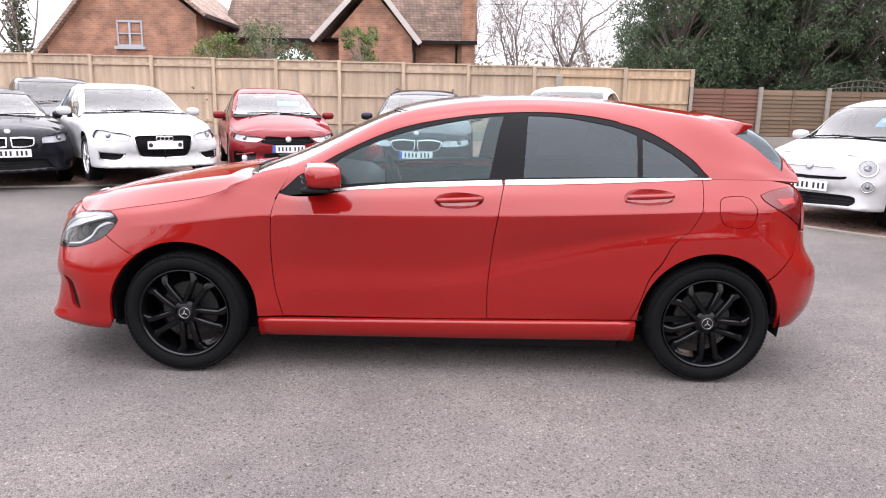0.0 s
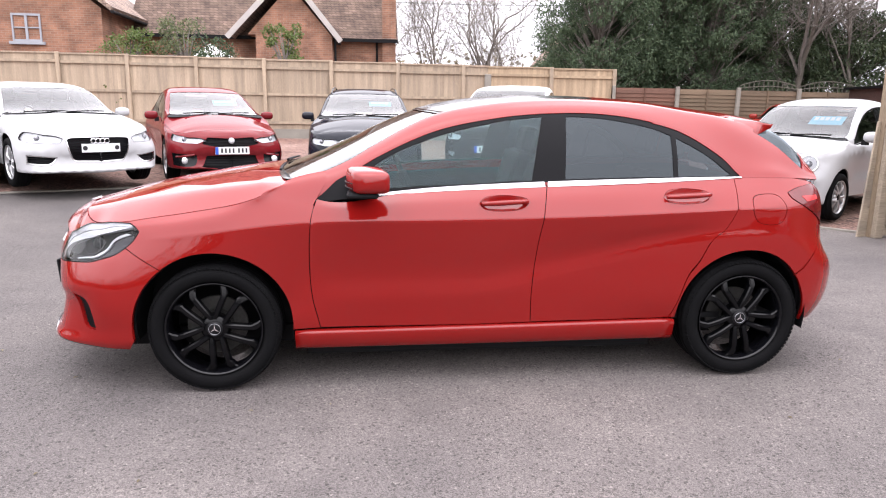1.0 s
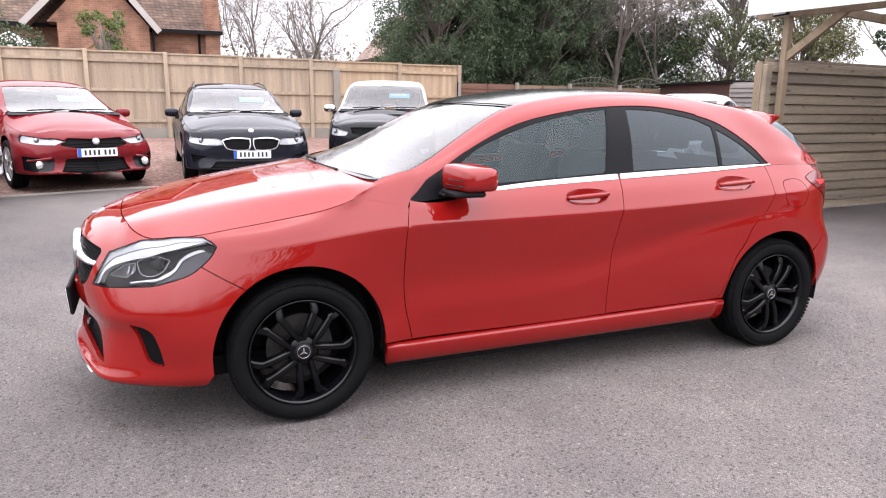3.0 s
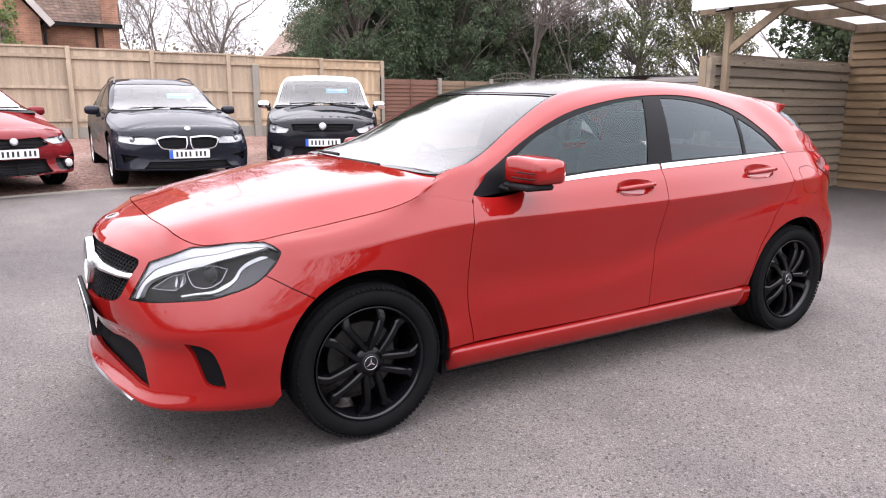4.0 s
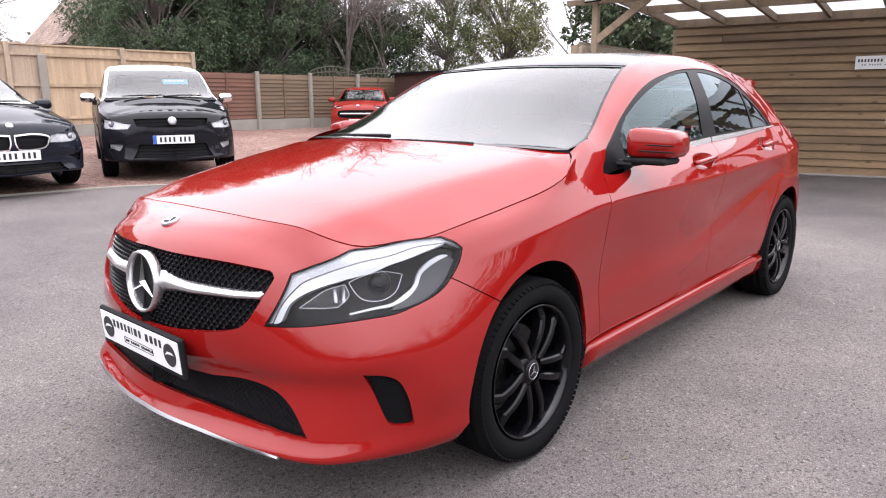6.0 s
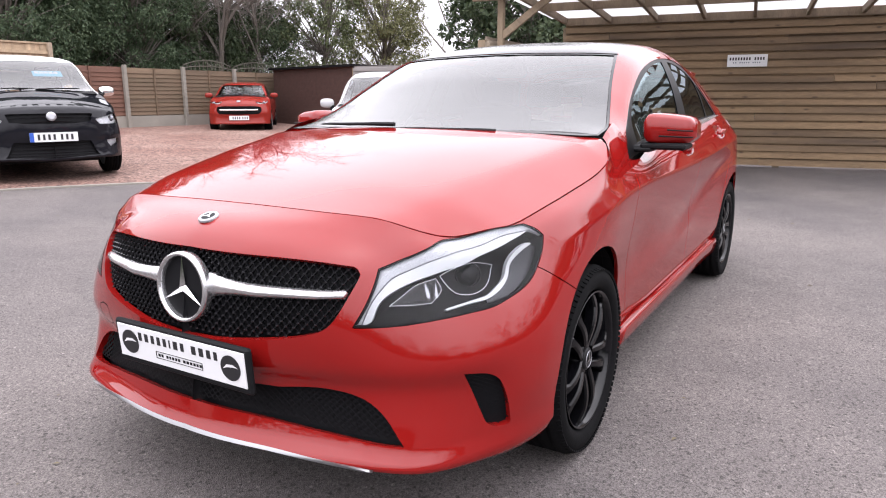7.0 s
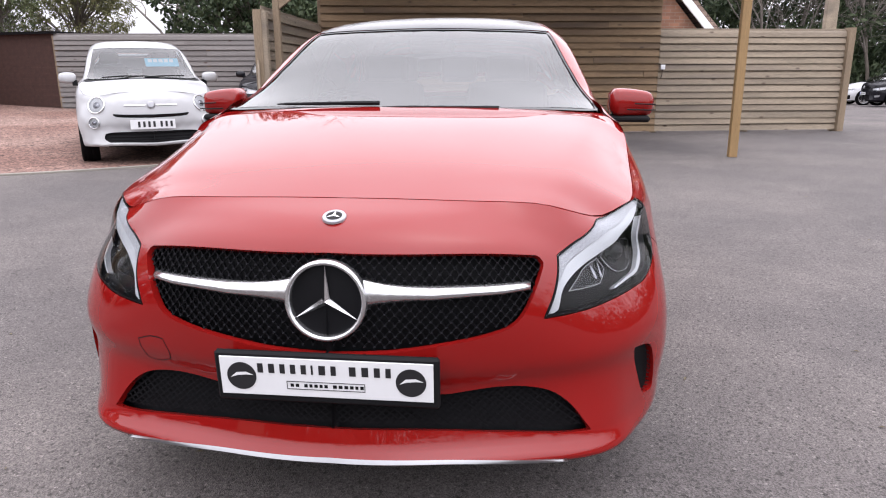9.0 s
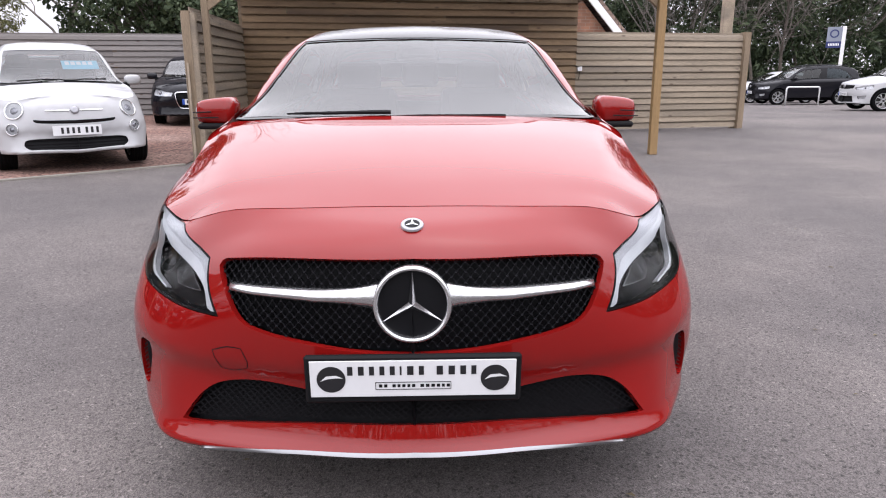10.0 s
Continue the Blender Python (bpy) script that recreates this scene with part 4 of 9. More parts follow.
# glasshouse: station, then (y, z) at belt, below the window top, window top, rail, roof edge, inner roof, middle
GLASSHOUSE = [
    (-1.12, [(-0.78, 0.975), (-0.775, 0.985), (-0.77, 0.995), (-0.76, 1.003), (-0.7, 1.012), (-0.4, 1.03), (0, 1.04)]),
    (-0.98, [(-0.79, 0.985), (-0.782, 1.002), (-0.772, 1.018), (-0.752, 1.034), (-0.69, 1.046), (-0.4, 1.074), (0, 1.088)]),
    (-0.84, [(-0.812, 0.942), (-0.797, 0.985), (-0.78, 1.022), (-0.745, 1.058), (-0.67, 1.082), (-0.4, 1.124), (0, 1.145)]),
    (-0.72, [(-0.806, 0.95), (-0.783, 1.01), (-0.758, 1.06), (-0.715, 1.102), (-0.637, 1.131), (-0.38, 1.178), (0, 1.2)]),
    (-0.56, [(-0.791, 0.962), (-0.757, 1.06), (-0.724, 1.145), (-0.675, 1.1893), (-0.6, 1.2159), (-0.36, 1.2593), (0, 1.2789)]),
    (-0.28, [(-0.789, 0.985), (-0.738, 1.14), (-0.68, 1.268), (-0.625, 1.322), (-0.56, 1.348), (-0.34, 1.376), (0, 1.389)]),
    (0.02, [(-0.787, 1), (-0.725, 1.19), (-0.648, 1.335), (-0.585, 1.388), (-0.52, 1.412), (-0.32, 1.435), (0, 1.445)]),
    (0.35, [(-0.784, 1.013), (-0.715, 1.215), (-0.63, 1.368), (-0.562, 1.418), (-0.5, 1.438), (-0.31, 1.456), (0, 1.463)]),
    (0.62, [(-0.78, 1.022), (-0.712, 1.215), (-0.625, 1.366), (-0.556, 1.418), (-0.49, 1.438), (-0.3, 1.455), (0, 1.461)]),
    (0.9, [(-0.772, 1.032), (-0.712, 1.19), (-0.635, 1.325), (-0.556, 1.396), (-0.49, 1.421), (-0.3, 1.439), (0, 1.445)]),
    (1.13, [(-0.766, 1.042), (-0.722, 1.15), (-0.655, 1.255), (-0.56, 1.3617), (-0.48, 1.3909), (-0.3, 1.4107), (0, 1.418)]),
    (1.34, [(-0.762, 1.05), (-0.738, 1.09), (-0.69, 1.16), (-0.58, 1.32), (-0.485, 1.363), (-0.3, 1.385), (0, 1.393)]),
    (1.56, [(-0.755, 1.05), (-0.735, 1.08), (-0.7, 1.12), (-0.612, 1.232), (-0.505, 1.318), (-0.3, 1.35), (0, 1.358)]),
    (1.7, [(-0.725, 1.045), (-0.71, 1.06), (-0.692, 1.085), (-0.64, 1.158), (-0.545, 1.24), (-0.3, 1.275), (0, 1.285)]),
    (1.82, [(-0.675, 1.035), (-0.668, 1.042), (-0.657, 1.055), (-0.625, 1.078), (-0.54, 1.115), (-0.3, 1.135), (0, 1.14)]),
]
BONNET_C = [(-2.10, 0.856), (-2.045, 0.872), (-1.9, 0.912), (-1.55, 0.985), (-1.2, 1.038), (-1.0, 1.058), (-0.9, 1.066)]
BONNET_E = [(-2.15, 0.50, 0.825), (-1.99, 0.615, 0.815), (-1.93, 0.652, 0.814), (-1.83, 0.735, 0.826), (-1.73, 0.773, 0.835), (-1.45, 0.802, 0.88), (-1.2, 0.826, 0.928), (-1.1, 0.832, 0.960), (-1.0, 0.836, 0.999), (-0.9, 0.838, 1.025)]
BONNET_EDGE = [(-2.045, 0), (-2.038, 0.30), (-2.012, 0.50), (-1.985, 0.585), (-1.93, 0.655), (-1.83, 0.735), (-1.73, 0.773), (-1.45, 0.802), (-1.2, 0.824), (-1.10, 0.820), (-1.03, 0.785), (-0.99, 0.753)]
HATCH = Body(PLAN, SECTIONS, GLASSHOUSE, BONNET_C, BONNET_E, BONNET_EDGE, straight=True)

# ---- panels cut out of a body surface ----
SCALE = {"wrap": (1.0, 0.1), "top": (1.0, 0.12), "bonnet": (1.0, 1.0)}


def in_loop(loop, p):
    x, y = p[:, 0][:, None], p[:, 1][:, None]
    a, b = loop[None], np.roll(loop, -1, 0)[None]
    c = ((a[..., 1] > y) != (b[..., 1] > y)) & (x < (b[..., 0] - a[..., 0]) * (y - a[..., 1]) / (b[..., 1] - a[..., 1] + 1e-15) + a[..., 0])
    return c.sum(1) % 2 == 1


def shrink(loop, d):
    """The loop drawn in by d."""
    area = 0.5 * np.sum(loop[:, 0] * np.roll(loop[:, 1], -1) - np.roll(loop[:, 0], -1) * loop[:, 1])
    e = np.roll(loop, -1, 0) - np.roll(loop, 1, 0)
    n = np.stack([-e[:, 1], e[:, 0]], 1) / (np.hypot(*e.T)[:, None] + 1e-12)
    return loop + n * d * (1 if area > 0 else -1)


def loop_of(body, surf, runs, step=0.02):
    """A closed loop in surface metres. Each run is (kind, points): s by (x, z), f by (y, z), t by (x, y), uv as it is; a run is one smooth line."""
    f = {"wrap": body.wrap, "top": body.top, "bonnet": body.bonnet}[surf]
    sc = np.array(SCALE[surf])
    out = []
    for kind, pts in runs:
        pts = np.array(pts, float)
        if kind != "uv":
            axes = {"s": [0, 2], "f": [1, 2], "t": [0, 1]}[kind]
            if kind == "f":
                pts = pts * (-1, 1)
            if kind == "t":
                pts = pts * (1, -1)
            if surf == "bonnet":
                pass
            elif surf == "top":
                pts = body.invert(f, body.gx[0], body.gx[-1], 0, body.nw if kind == "t" else 4.2, axes, pts)
            else:
                lo, hi = (body.u_side if kind == "s" else (0.0, body.u_side[0] + 0.25))
                pts = body.invert(f, lo, hi, 0, body.nv, axes, pts)
        pts = pts * sc
        c = curve2(pts, step) if len(pts) > 2 else np.array([pts[0] + (pts[1] - pts[0]) * k for k in np.linspace(0, 1, max(2, int(np.hypot(*(pts[1] - pts[0])) / step)))])
        out.append(c)
    loop = np.concatenate(out)
    keep = np.hypot(*(loop - np.roll(loop, 1, 0)).T) > 1e-3
    return loop[keep]


def skin(body, surf, loop, holes=(), spacing=0.04, lip=0.012, push=0.0, gap=0.002, dent=None):
    """Vertices, faces and normals of a panel: the surface within loop and outside the holes, with an edge turned inward."""
    f = {"wrap": body.wrap, "top": body.top, "bonnet": body.bonnet}[surf]
    sc = np.array(SCALE[surf])
    middle = {"wrap": (0, 0.0, body.length), "top": (1, body.nw * sc[1], 99.0), "bonnet": (1, 0.0, 99.0)}[surf]

    def on_middle(p):
        c = p[:, middle[0]]
        return (np.abs(c - middle[1]) < 1e-4) | (np.abs(c - middle[2]) < 1e-4)

    def held(l, d):
        out = shrink(l, d)
        k = on_middle(l)
        out[k, middle[0]] = l[k, middle[0]]
        return out
    loops = [held(loop, gap)] + [shrink(h, -gap) for h in holes]
    allp = np.concatenate(loops)
    lo, hi = loops[0].min(0), loops[0].max(0)
    g = np.stack(np.meshgrid(np.arange(lo[0], hi[0], spacing), np.arange(lo[1], hi[1], spacing), indexing="ij"), -1).reshape(-1, 2)
    g = g + np.array([0, spacing / 2]) * (np.round((g[:, :1] - lo[0]) / spacing) % 2)
    inside = in_loop(loops[0], g)
    for h in loops[1:]:
        inside &= ~in_loop(h, g)
    g = g[inside]
    # extra rows along the folded lines, so that the mesh breaks on them
    rows = [(0.6, 0.5), (0.588, 0.5), (0.612, 0.5), (0.3, 0.5), (0.288, 0.5), (0.312, 0.5), (0.1, 0.5), (0.125, 0.5), (0.15, 0.5), (0.175, 0.5), (0.2, 0.5), (0.25, 0.5)] if surf == "wrap" and body is HATCH and spacing < 0.04 else []
    if rows:
        off = np.min([np.abs(g[:, 1] - r) for r, _ in rows], axis=0)
        g = g[off > spacing * 0.4]
        extra = np.concatenate([np.stack([np.arange(lo[0], hi[0], spacing * k), np.full(len(np.arange(lo[0], hi[0], spacing * k)), r)], 1) for r, k in rows])
        ok = in_loop(loops[0], extra)
        for h in loops[1:]:
            ok &= ~in_loop(h, extra)
        g = np.concatenate([g, extra[ok]])
    if len(g):
        near = np.array([np.min(np.hypot(*(allp - p).T)) for p in g])
        g = g[near > spacing * 0.3]
    pts, edges, at = [Vector(p) for p in allp] + [Vector(p) for p in g], [], 0
    for l in loops:
        edges += [(at + i, at + (i + 1) % len(l)) for i in range(len(l))]
        at += len(l)
    v, _, tri, *_ = delaunay_2d_cdt(pts, edges, [], 0, 1e-6)
    v = np.array([tuple(p) for p in v])
    tri = np.array([t for t in tri if len(t) == 3])
    cen = v[tri].mean(1)
    ok = in_loop(loops[0], cen)
    for h in loops[1:]:
        ok &= ~in_loop(h, cen)
    tri = tri[ok]
    a, b = v[:, 0] / sc[0], v[:, 1] / sc[1]
    P = f(a, b)
    e = 2e-3
    du, dv = f(a + e / sc[0], b) - f(a - e / sc[0], b), f(a, b + e / sc[1]) - f(a, b - e / sc[1])
    N = np.cross(du, dv)
    N /= np.linalg.norm(N, axis=1)[:, None] + 1e-12
    mid = np.array([0.0, 0.0, 0.6])
    if np.mean(((P - mid) * N).sum(1)) < 0:
        N = -N
    if dent is not None:
        push = push + dent(v)
    P = P + N * (push[:, None] if isinstance(push, np.ndarray) else push)
    if dent is not None:
        fn = np.cross(P[tri[:, 1]] - P[tri[:, 0]], P[tri[:, 2]] - P[tri[:, 0]])
        fn *= np.sign((fn * N[tri[:, 0]]).sum(1))[:, None]
        N2 = np.zeros_like(N)
        for k in range(3):
            np.add.at(N2, tri[:, k], fn)
        N = N2 / (np.linalg.norm(N2, axis=1)[:, None] + 1e-12)
    fn = np.cross(P[tri[:, 1]] - P[tri[:, 0]], P[tri[:, 2]] - P[tri[:, 0]])
    flip = (fn * N[tri].mean(1)).sum(1) < 0
    tri[flip] = tri[flip][:, ::-1]
    used = np.unique(tri)
    remap = -np.ones(len(P), int)
    remap[used] = np.arange(len(used))
    seam = on_middle(v)[used]
    P, N, tri = P[used], N[used], remap[tri]
    P[seam, 1], N[seam, 1] = 0.0, 0.0
    faces = [tuple(t) for t in tri.tolist()]
    if lip:
        count = {}
        for t in faces:
            for i in range(3):
                k = (t[i], t[(i + 1) % 3])
                count[k] = count.get(k, 0) + 1
        rim = [k for k in count if (k[1], k[0]) not in count and not (seam[k[0]] and seam[k[1]])]
        ids = {}
        addP, addN = [], []
        n0 = len(P)
        centre = {}
        for i, j in rim:
            d = P[j] - P[i]
            side = np.cross(d, N[i])
            side /= np.linalg.norm(side) + 1e-12
            for q in (i, j):
                centre.setdefault(q, []).append(side)
        for q, s in centre.items():
            s = np.mean(s, axis=0)
            ids[q] = n0 + len(addP)
            addP += [P[q], P[q] - N[q] * lip]
            addN += [s, s]
        for i, j in rim:
            a, b = ids[i], ids[j]
            faces.append((a, a + 1, b + 1, b))
        P, N = np.concatenate([P, addP]), np.concatenate([N, addN])
    return P, faces, N


def mirrored(s):
    P, faces, N = s
    return P * (1, -1, 1), [tuple(reversed(f)) for f in faces], N * (1, -1, 1)


def merged(*skins):
    P, F, N, at = [], [], [], 0
    for p, f, n in skins:
        P.append(p), N.append(n)
        F += [tuple(i + at for i in t) for t in f]
        at += len(p)
    return np.concatenate(P), F, np.concatenate(N)


def skin_mesh(name, s, mt):
    P, faces, N = s
    me = bpy.data.meshes.new(name)
    me.from_pydata(P.tolist(), [], faces)
    me.shade_smooth()
    me.normals_split_custom_set_from_vertices(N.tolist())
    if mt is not None:
        me.materials.append(mt)
    return me


def skin_part(name, s, mt, parent, label="", m=None):
    return part(name, skin_mesh(name, s, mt), None, parent, label, m=m)


def pair(name, s, mt, parent, label=""):
    return skin_part(name, s, mt, parent, label), skin_part(name, mirrored(s), mt, parent, label)


def finish_body(b):
    """The stretch of the wrap that is the flank."""
    c = b.ref
    front = np.argmax(c[:, 0] > b.ref[0, 0] + 0.26)
    rear = np.argmax(c[:, 0] > b.ref[-1, 0] - 0.22)
    b.u_side = (b.ref_u[front], b.ref_u[rear])


finish_body(HATCH)


def arch_run(cx, cz, r, a0, a1, n=15):
    """Points round a wheel opening, in (x, z), between two angles in degrees."""
    return ("s", [(cx + r * math.cos(radians(a)), cz + r * math.sin(radians(a))) for a in np.linspace(a0, a1, n)])


# ---- wheels ----
def tyre_mesh(r, w, sides=72, edge=0.70):
    h = w / 2
    rim = r * edge
    prof = [(rim, -h * 0.72), (rim + 0.006, -h * 0.86), (rim + 0.02, -h * 0.95), (rim + (r - rim) * 0.5, -h * 1.0), (r - 0.022, -h * 0.94), (r - 0.007, -h * 0.84), (r, -h * 0.68)]
    grooves = [(-0.62, 0), (-0.58, 1), (-0.50, 1), (-0.46, 0), (-0.2, 0), (-0.17, 1), (-0.09, 1), (-0.06, 0), (0.06, 0), (0.09, 1), (0.17, 1), (0.2, 0), (0.46, 0), (0.5, 1), (0.58, 1), (0.62, 0)]
    prof += [(r - (0.007 if g else 0.0), y * h) for y, g in grooves]
    prof += [(a, -b) for a, b in reversed(prof[:7])]
    bm = lathe(prof, sides)
    me = mesh_of("tyre", bm, M["rubber"], True)
    return me


def tread_blocks(r, w, n=90):
    """Shoulder lugs of the tyre."""
    bm = bmesh.new()
    for k in range(n):
        a = 2 * math.pi * k / n
        for s in (-1, 1):
            m = Matrix.Rotation(-a, 4, "Y") @ Matrix.Translation((r - 0.0072, s * w * 0.41, 0)) @ Matrix.Rotation(s * 0.35, 4, "Z")
            box(-0.006, 0.0008, -w * 0.085, w * 0.085, -0.0075, 0.0075, bm, m)
    return mesh_of("tread", bm, M["rubber"])


def spoke(angle, bend, r0, r1, face, wide=1.0):
    """One arm of a twin spoke, as a bevelled bar that widens to the rim."""
    bm = bmesh.new()
    rows = []
    for i in range(12):
        s = i / 11
        r = r0 + (r1 - r0) * s
        a = angle + bend(s)
        wid = (0.0095 + 0.002 * math.sin(s * math.pi) + (0.006 * s if s > 0.8 else 0)) * wide
        dep = face - 0.018 * math.sin(s * math.pi * 0.9) + 0.012 * s
        c = Vector((math.cos(a) * r, 0, math.sin(a) * r))
        t = Vector((-math.sin(a), 0, math.cos(a)))
        rows.append([bm.verts.new(c + t * (wid * k) + Vector((0, dep + d, 0))) for k, d in ((-1.15, 0.035), (-1.0, 0.006), (-0.6, 0), (0.6, 0), (1.0, 0.006), (1.15, 0.035))])
    for p, q in zip(rows, rows[1:]):
        for k in range(5):
            bm.faces.new((p[k], p[k + 1], q[k + 1], q[k]))
    return bm


def wheel(parent, x, y, z, r, w, rim_mt, twin=True, spokes=5, detail=True, side=-1):
    """Tyre, rim barrel, spokes, cap and brake disc; the outer face looks along -y before it is turned."""
    m = Matrix.Translation((x, y, z)) @ (Matrix.Identity(4) if side < 0 else Matrix.Rotation(math.pi, 4, "Z"))
    sides, e = (72, 0.728) if detail else (32, 0.70)
    wh = part("wheel", mesh_of("rim_barrel", lathe([(r * e, -w * 0.44), (r * (e + 0.004), -w * 0.455), (r * (e - 0.008), -w * 0.455), (r * (e - 0.03), -w * 0.42), (r * (e - 0.055), -w * 0.2), (r * (e - 0.07), w * 0.36), (r * (e + 0.01), w * 0.42)], sides), M["barrel_black"] if detail else rim_mt, True), None, parent, m=m)
    part("tyre", tyre_mesh(r, w, sides, e), None, wh, "black rubber tyre")
    if detail:
        tagged(part("tread", tread_blocks(r, w), None, wh), kind="stuff")
    rr = r * (e - 0.035)
    face = -w * 0.40
    for k in range(spokes):
        base = 2 * math.pi * k / spokes + 1.065
        if twin:
            for s in (-1, 1):
                part("spoke", spoke(base, lambda q, s=s: s * math.asin((0.023 + 0.019 * q + 0.022 * max(0.0, (q - 0.72) / 0.28) ** 2) / (0.050 + (rr * 1.005 - 0.050) * q)), 0.050, rr * 1.005, face, 1.22), rim_mt, wh)
        else:
            for s in (-1, 1):
                part("spoke", spoke(base, lambda q, s=s: s * (0.10 + 0.16 * q), 0.035, rr, face), rim_mt, wh)
    part("hub", lathe([(0.0005, face + 0.004), (0.058, face + 0.004), (0.068, face + 0.016), (0.070, face + 0.06)], 32), rim_mt, wh, smooth=True)
    cap = part("cap", lathe([(0.0005, face - 0.004), (0.033, face - 0.003), (0.038, face + 0.001), (0.038, face + 0.012)], 32), M["cap"], wh, "dark centre cap with a bright ring", smooth=True)
    if detail:
        part("cap_ring", lathe([(0.0265, face - 0.0042), (0.0276, face - 0.0056), (0.0287, face - 0.0042)], 32), M["badge_silver"], wh)
        for k in range(3):
            a = math.pi / 2 + k * 2 * math.pi / 3
            bm = bmesh.new()
            t = Vector((math.cos(a), 0, math.sin(a)))
            n = Vector((-math.sin(a), 0, math.cos(a)))
            vs = [bm.verts.new(p + Vector((0, face - 0.006, 0))) for p in (t * 0.024, n * 0.0042, n * -0.0042)]
            bm.faces.new(vs)
            part("cap_arm", bm, M["chrome"], wh)
        for k in range(5):
            a = 2 * math.pi * k / 5 + math.pi / 2 - 0.31
            bm = lathe([(0.0005, face + 0.01), (0.009, face + 0.01), (0.010, face + 0.03)], 10)
            part("bolt", mesh_of("bolt", bm, M["steel"]), None, wh, m=Matrix.Translation((0.052 * math.cos(a), 0, 0.052 * math.sin(a))))
    part("brake_disc", lathe([(0.0005, -w * 0.08), (0.075, -w * 0.08), (0.08, -w * 0.02), (r * 0.46, -w * 0.02), (r * 0.46, w * 0.05)], 40), M["steel"], wh, "dull steel brake disc")
    return wh


M["rubber"] = material("tyre_rubber", (0.0035, 0.0035, 0.004), 0.8, spec=0.09, vary=0.3, scale=8, fine=120, bump=0.1)
M["rim_black"] = material("black_alloy", (0.0022, 0.0022, 0.0028), 0.18, vary=0.1, spec=0.20)
M["barrel_black"] = material("black_barrel", (0.003, 0.003, 0.004), 0.14, vary=0.1, spec=0.3)
M["rim_silver"] = material("silver_alloy", (0.5, 0.5, 0.51), 0.3, metal=0.8, vary=0.1)
M["cap"] = material("cap_grey", (0.008, 0.008, 0.009), 0.4, metal=0.0, vary=0.1, spec=0.15)
M["steel"] = material("brake_steel", (0.05, 0.049, 0.047), 0.45, metal=0.8, vary=0.3, scale=20)
M["chrome"] = material("chrome", (0.85, 0.85, 0.86), 0.08, metal=1.0, vary=0.02)
M["satin"] = material("satin_chrome", (0.62, 0.62, 0.63), 0.27, metal=0.95, vary=0.04)
M["badge_silver"] = material("badge_silver", (0.32, 0.32, 0.34), 0.3, metal=0.5, vary=0.05)
M["dull_chrome"] = material("dull_chrome", (0.27, 0.27, 0.28), 0.3, metal=0.9, vary=0.08)
M["gloss_black"] = material("gloss_black", (0.005, 0.005, 0.006), 0.15, vary=0.05, spec=0.22)
M["mesh_black"] = material("grille_black", (0.004, 0.004, 0.005), 0.55, vary=0.1, spec=0.12)
M["roof_white"] = car_paint("white_roof_paint", (0.72, 0.72, 0.72), coat=0.6, ior=1.42)
M["windscreen"] = glass_like("windscreen_glass", (0.30, 0.33, 0.34), gloss=0.07, ior=1.62)
M["side_glass"] = glass_like("door_glass", (0.66, 0.78, 0.79), ior=1.46, sheen=(0.80, 0.96, 1.0))
M["privacy"] = glass_like("privacy_glass", (0.09, 0.115, 0.13), ior=1.50, sheen=(0.82, 0.93, 1.0))
M["pillar_black"] = material("pillar_black", (0.004, 0.004, 0.005), 0.4, vary=0.15, spec=0.1)
M["lens"] = glass_like("clear_lens", (0.93, 0.94, 0.95), ior=1.24)
M["red_lens"] = material("red_lens", (0.10, 0.004, 0.006), 0.12, vary=0.25, scale=14, coat=0.25, spec=0.35)
M["red_bar"] = material("red_bar", (0.42, 0.012, 0.014), 0.3, vary=0.1, coat=0.3, spec=0.3)
M["lamp_silver"] = material("lamp_silver", (0.8, 0.8, 0.82), 0.2, metal=0.6, vary=0.04)
M["lamp_white"] = material("lamp_white", (0.52, 0.53, 0.55), 0.3, vary=0.02)
M["lamp_grey"] = material("lamp_grey", (0.007, 0.007, 0.008), 0.5, metal=0.0, vary=0.1, spec=0.12)
M["red_paint"] = car_paint("red_paint", (0.186, 0.0058, 0.0052), ior=1.48)
M["plate_white"] = material("plate_white", (0.62, 0.62, 0.63), 0.35, vary=0.02)
M["ink"] = material("ink_black", (0.012, 0.012, 0.014), 0.4, vary=0.05)
M["cloth"] = material("seat_cloth", (0.02, 0.02, 0.022), 0.9, vary=0.2)
M["trim"] = material("cabin_trim", (0.035, 0.035, 0.037), 0.6, vary=0.1)

# ---- the red hatchback ----
hatchback = thing("hatchback", "glossy red five-door hatchback with black alloy wheels on the tarmac", "car")
HB = HATCH
UF, AZ, AR = -1.35, 0.325, 0.372


def uv_of(pts3):
    """Nearest surface coordinates on the wrap to points of space."""
    A, B2 = np.meshgrid(np.linspace(0, HB.u_side[1], 400), np.linspace(0, HB.nv, 160), indexing="ij")
    A, B2 = A.ravel(), B2.ravel()
    P = HB.wrap(A, B2)
    return [(A[i], B2[i]) for i in (np.argmin(((P - np.array(p)) ** 2).sum(1)) for p in pts3)]


